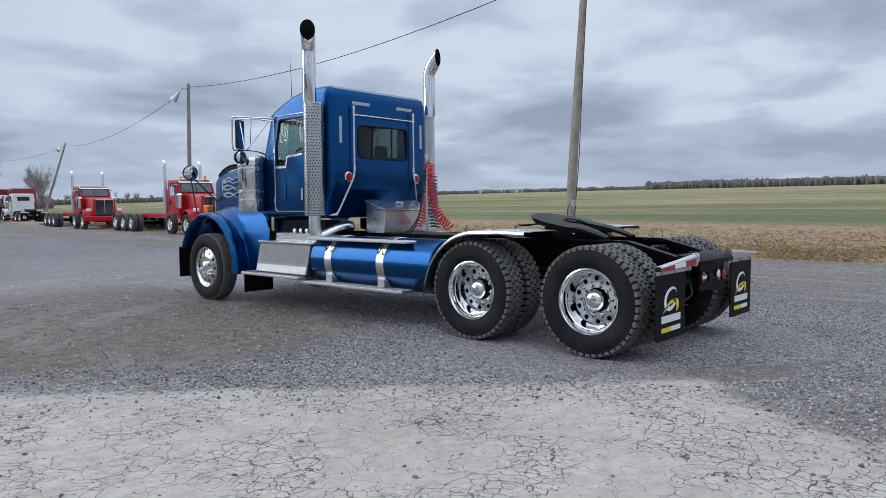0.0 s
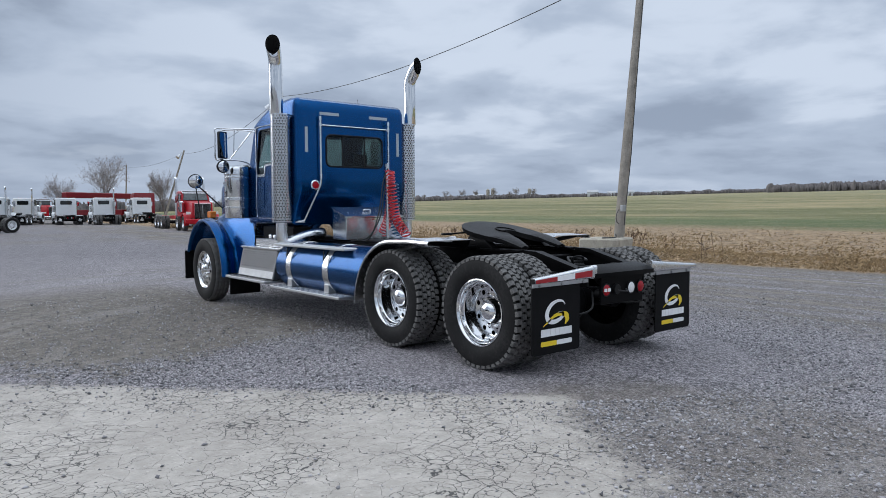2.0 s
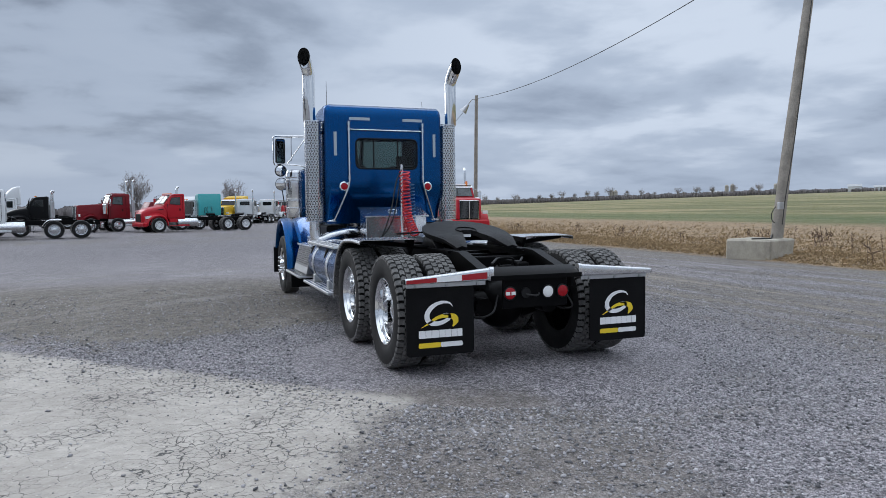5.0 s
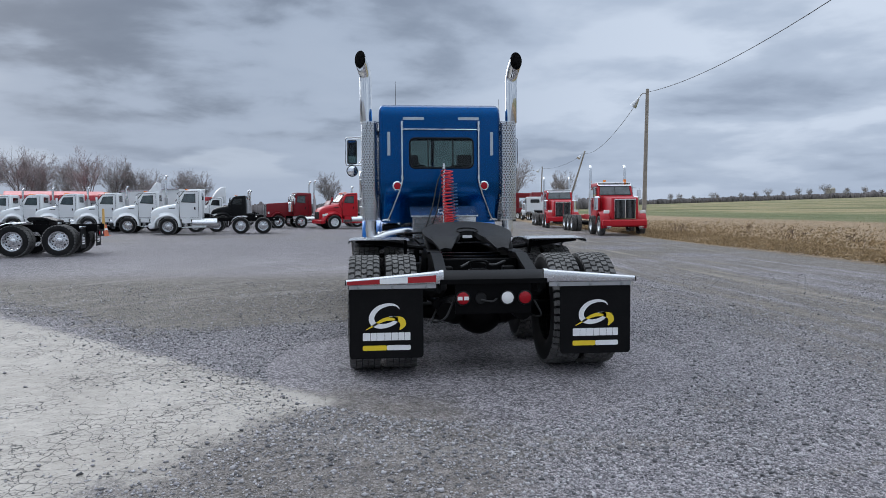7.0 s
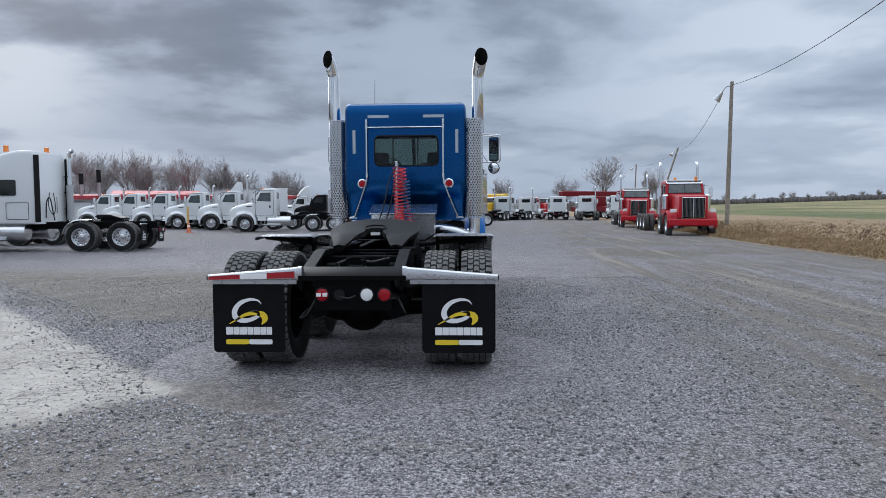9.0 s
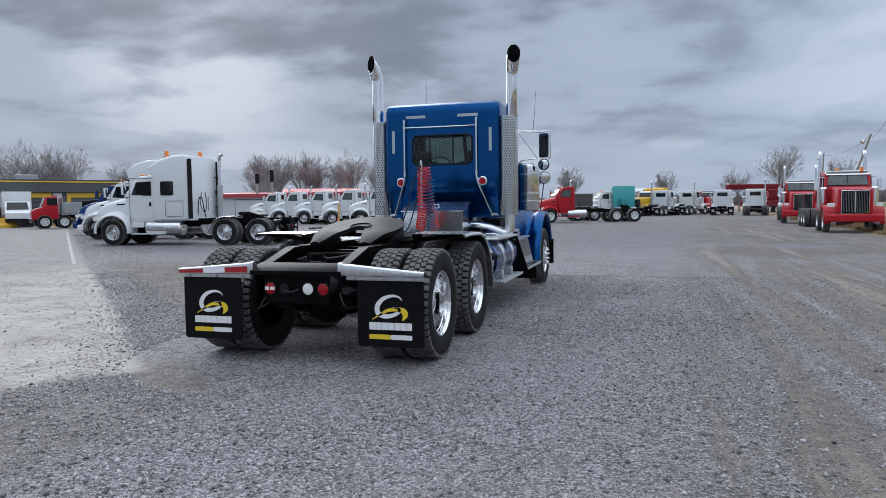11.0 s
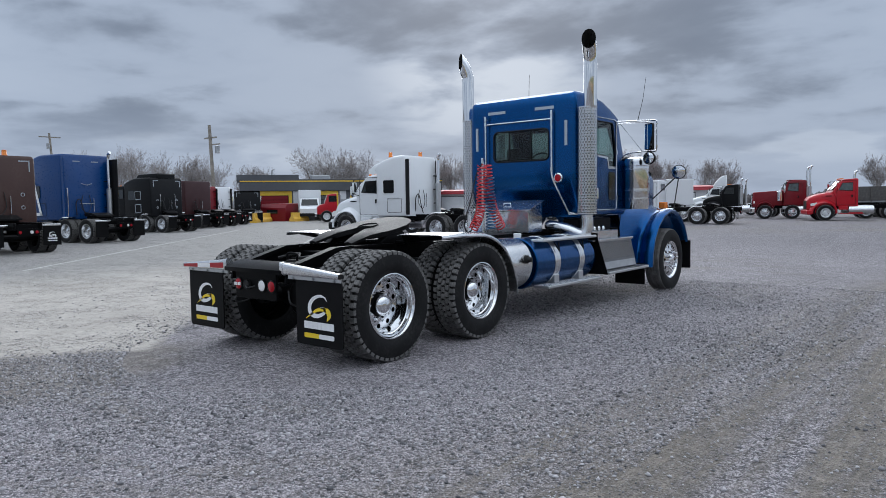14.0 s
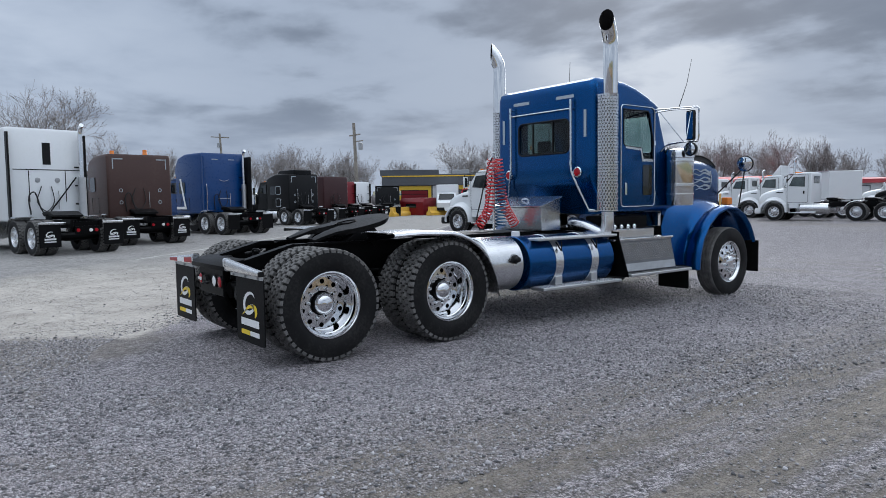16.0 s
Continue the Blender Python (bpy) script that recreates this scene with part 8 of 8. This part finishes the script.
def far_wood(name, az0, az1, dist, h0, h1, label, material, seed):
    """A strip of woodland far off: many thin trunks and twig clumps with an uneven top."""
    rr = random.Random(seed)
    bm = bmesh.new()
    n = int((az1 - az0) * 110)
    for k in range(n):
        a = radians(az0 + (az1 - az0) * (k + rr.random()) / n)
        d = dist * rr.uniform(0.97, 1.06)
        x, y = d * math.sin(a), d * math.cos(a)
        z = ground_height(x, y) - 1.0
        hump = 0.5 + 0.5 * noise.noise(Vector((az0 * 3 + k * 0.012, seed, 0)))
        h = (h0 + (h1 - h0) * hump) * rr.uniform(0.7, 1.0) * (1.18 if rr.random() < 0.08 else 1.0) + 1.0
        w = h * rr.uniform(0.10, 0.26)
        lean = Vector((rr.gauss(0, 0.05), rr.gauss(0, 0.05), 0)) * h
        tube(bm, [(x, y, z), (x, y, z + h * 0.35), Vector((x, y, z + h * 0.75)) + lean * 0.6, Vector((x, y, z + h)) + lean], [w * 0.35, w * 0.9, w, w * 0.3], 5, caps=False)
    ob = new(name, put(name, bm, material, 80))
    tagged(ob, label, "woodland", kind="stuff")


far_wood("far_woods", 14, 47, 620, 2.6, 5.4, "low bare hedgerow and woods along the field's far edge", FOREST, 1)
far_wood("far_woods", 47, 64.5, 620, 1.8, 4.2, "thin low hedgerow along the field's far edge", FOREST, 5)
far_wood("far_woods", 64.5, 100, 560, 5.2, 6.4, "dense dark bare forest at the field's far side", FOREST, 2)
far_wood("far_woods", -8, 18, 300, 3, 5.5, "low bare woods beyond the yard", FOREST, 3)
far_wood("far_woods", -95, -8, 260, 2.5, 4.5, "low bare woods beyond the buildings", FOREST, 4)

rnd = random.Random(14)
for k in range(30):
    a = radians(15 + 32 * (k + rnd.random()) / 30)
    d = rnd.uniform(560, 600)
    tree(d * math.sin(a), d * math.cos(a), k % 4, rnd.uniform(0.75, 1.15), rnd.uniform(0, 360), "bare leafless tree in the hedgerow beyond the field")


def silo(az, d, h, r):
    a = radians(az)
    x, y = d * math.sin(a), d * math.cos(a)
    z = ground_height(x, y)
    bm = closed_lathe(bmesh.new(), [(0, r), (h, r), (h + r * 0.6, r * 0.5), (h + r * 0.7, 0.1)], 14, "z")
    ob = new("silo", put("silo", bm, CONCRETE))
    ob.matrix_world = pose(x, y, z)
    tagged(ob, "grey farm silo beyond the field", "silo", "farm silos")


for az, d, h, r in ((34.4, 640, 7.5, 1.8), (34.7, 640, 7.5, 1.8), (43.0, 640, 8.5, 1.6), (43.4, 640, 9, 1.6), (46.4, 640, 8, 1.6)):
    silo(az, d, h, r)


def barn(az, d, w, h):
    a = radians(az)
    x, y = d * math.sin(a), d * math.cos(a)
    T = empty("barn", pose(x, y, ground_height(x, y), 0, 0, -az), "small white farm barn beyond the field", "barn", "farm barns")
    part("wall", boxes((-w / 2, w / 2, -4, 4, 0, h)), WALL_W, T)
    part("roof", prism(bmesh.new(), [(-4.3, h), (0, h * 1.5), (4.3, h)], w / 2 + 0.3), STEEL, T)


for az, d, w, h in ((42.2, 630, 9, 3.2), (53.0, 610, 7, 3), (54.2, 610, 12, 3.4), (56.5, 610, 7, 3), (51.5, 610, 9, 4)):
    barn(az, d, w, h)


def grass_verge():
    """Dry grass standing along the field's edge."""
    rr = random.Random(8)
    bm = bmesh.new()
    n = 90000
    for _ in range(n):
        y = -8 + 70 * rr.random() ** 1.5
        edge = 11.75 + max(0.0, y - 14) * 0.06 + max(0.0, -y) * 0.12
        x = edge + abs(rr.gauss(0, 1)) * (2.2 if rr.random() < 0.5 else 7.0) - 0.05
        tall = 0.7 + 0.5 * noise.noise(Vector((x * 0.5, y * 0.5, 0)))
        h = rr.uniform(0.05, 0.24) * tall * (1.0 if y > 9 else 0.75)
        z = ground_height(x, y)
        lean = Vector((rr.gauss(0, 0.35), rr.gauss(0, 0.35), 1)).normalized() * h
        w = rr.uniform(0.003, 0.009) * (1 + 0.08 * (x - edge))
        a = rr.uniform(0, math.pi)
        s = Vector((math.cos(a), math.sin(a), 0)) * w
        p = Vector((x, y, z - 0.02))
        v = [bm.verts.new(q) for q in (p - s, p + s, p + lean * 0.6 + s * 0.6, p + lean + Vector((rr.gauss(0, 0.05), rr.gauss(0, 0.05), -0.02)))]
        bm.faces.new((v[0], v[1], v[2]))
        bm.faces.new((v[0], v[2], v[3]))
    ob = new("dry_grass", put("dry_grass", bm, DRYGRASS, 180))
    tagged(ob, "tawny dry grass along the field's edge", "grass", kind="stuff")


grass_verge()


def weeds():
    """Tall dry weed stalks in clumps along the verge."""
    rr = random.Random(21)
    bm = bmesh.new()
    for c in range(26):
        y = rr.uniform(3, 60)
        edge = 11.9 + max(0.0, y - 14) * 0.06
        cx, cy = edge + rr.uniform(0.2, 7.0), y
        for _ in range(rr.randint(3, 12)):
            x, yy = cx + rr.gauss(0, 0.18), cy + rr.gauss(0, 0.18)
            h = rr.uniform(0.25, 0.65)
            z = ground_height(x, yy)
            top = Vector((x + rr.gauss(0, 0.10), yy + rr.gauss(0, 0.10), z + h))
            tube(bm, [(x, yy, z - 0.03), top], [0.006, 0.004], 3, caps=False)
            for k in range(rr.randint(1, 4)):
                p = Vector((x, yy, z)).lerp(top, rr.uniform(0.6, 1.0))
                q = p + Vector((rr.gauss(0, 0.06), rr.gauss(0, 0.06), rr.uniform(0.02, 0.10)))
                tube(bm, [p, q], [0.010, 0.014], 3, caps=False)
    ob = new("dry_weeds", put("dry_weeds", bm, RUST, 180))
    tagged(ob, "tall brown dry weed stalks along the verge", "weeds", kind="stuff")


weeds()


def loose_stones():
    """Loose crushed stone lying on the yard round the parked truck, thin on the asphalt and the worn earth."""
    rr = np.random.default_rng(9)
    n = 330000
    r = rr.uniform(2.0, 11.5, n)
    a = rr.uniform(-math.pi, math.pi, n)
    x, y = r * np.cos(a), r * np.sin(a) - 0.5
    size = np.minimum(0.021, 0.0055 + rr.exponential(0.0038, n))
    wav = 0.5 + 0.25 * (np.sin(x * 1.7 + 2 * np.sin(y * 0.9)) + np.sin(y * 1.9 + 2 * np.sin(x * 1.1 + 1)))
    keep = rr.random(n) < 0.35 + 0.65 * wav
    on = (0.70 * x + 0.71 * y < -2.15) & (0.82 * x - 0.58 * y < 0.05)
    inner = np.minimum(-2.15 - (0.70 * x + 0.71 * y), 0.05 - (0.82 * x - 0.58 * y))
    keep &= ~on | (rr.random(n) < 0.02 + 0.30 * np.exp(-np.maximum(0, inner) / 0.45))
    worn = ((0.70 * x + 0.71 * y + 1.35 - 1.3 * np.maximum(0, 0.82 * x - 0.58 * y + 3.9) > 0) & (x < -1.0)) | (x - y * 0.06 > 4.2)
    keep &= ~worn | (rr.random(n) < 0.28)
    keep &= (y < 7.5) & (y > -7.5) & (x < 11.2) & (x > -9.5)
    x, y, size = x[keep], y[keep], size[keep]
    n = len(x)
    base = np.array([(1, 0, 0), (0, 1, 0), (-1, 0, 0), (0, -1, 0), (0, 0, 1), (0, 0, -1)], float)
    tri = np.array([(0, 1, 4), (1, 2, 4), (2, 3, 4), (3, 0, 4), (1, 0, 5), (2, 1, 5), (3, 2, 5), (0, 3, 5)])
    q = base[None] * rr.uniform(0.55, 1.25, (n, 6, 1)) + rr.normal(0, 0.18, (n, 6, 3))
    t, u = rr.uniform(0, 6.28, n), rr.normal(0, 0.5, n)
    c, s = np.cos(u)[:, None], np.sin(u)[:, None]
    q[..., 0], q[..., 2] = q[..., 0] * c - q[..., 2] * s, q[..., 0] * s + q[..., 2] * c
    c, s = np.cos(t)[:, None], np.sin(t)[:, None]
    q[..., 0], q[..., 1] = q[..., 0] * c - q[..., 1] * s, q[..., 0] * s + q[..., 1] * c
    q *= size[:, None, None]
    q[..., 2] = q[..., 2] * 0.7 + (size * 0.25)[:, None]
    q[..., 0] += x[:, None]
    q[..., 1] += y[:, None]
    f = tri[None] + (np.arange(n) * 6)[:, None, None]
    me = bpy.data.meshes.new("loose_stones")
    me.vertices.add(n * 6)
    me.vertices.foreach_set("co", q.reshape(-1))
    me.loops.add(n * 24)
    me.loops.foreach_set("vertex_index", f.reshape(-1).astype(np.int32))
    me.polygons.add(n * 8)
    me.polygons.foreach_set("loop_start", np.arange(0, n * 24, 3, dtype=np.int32))
    me.update(calc_edges=True)
    me.materials.append(STONE)
    ob = new("loose_stones", me)
    tagged(ob, "loose crushed grey stones scattered over the yard", "gravel", kind="stuff")


loose_stones()
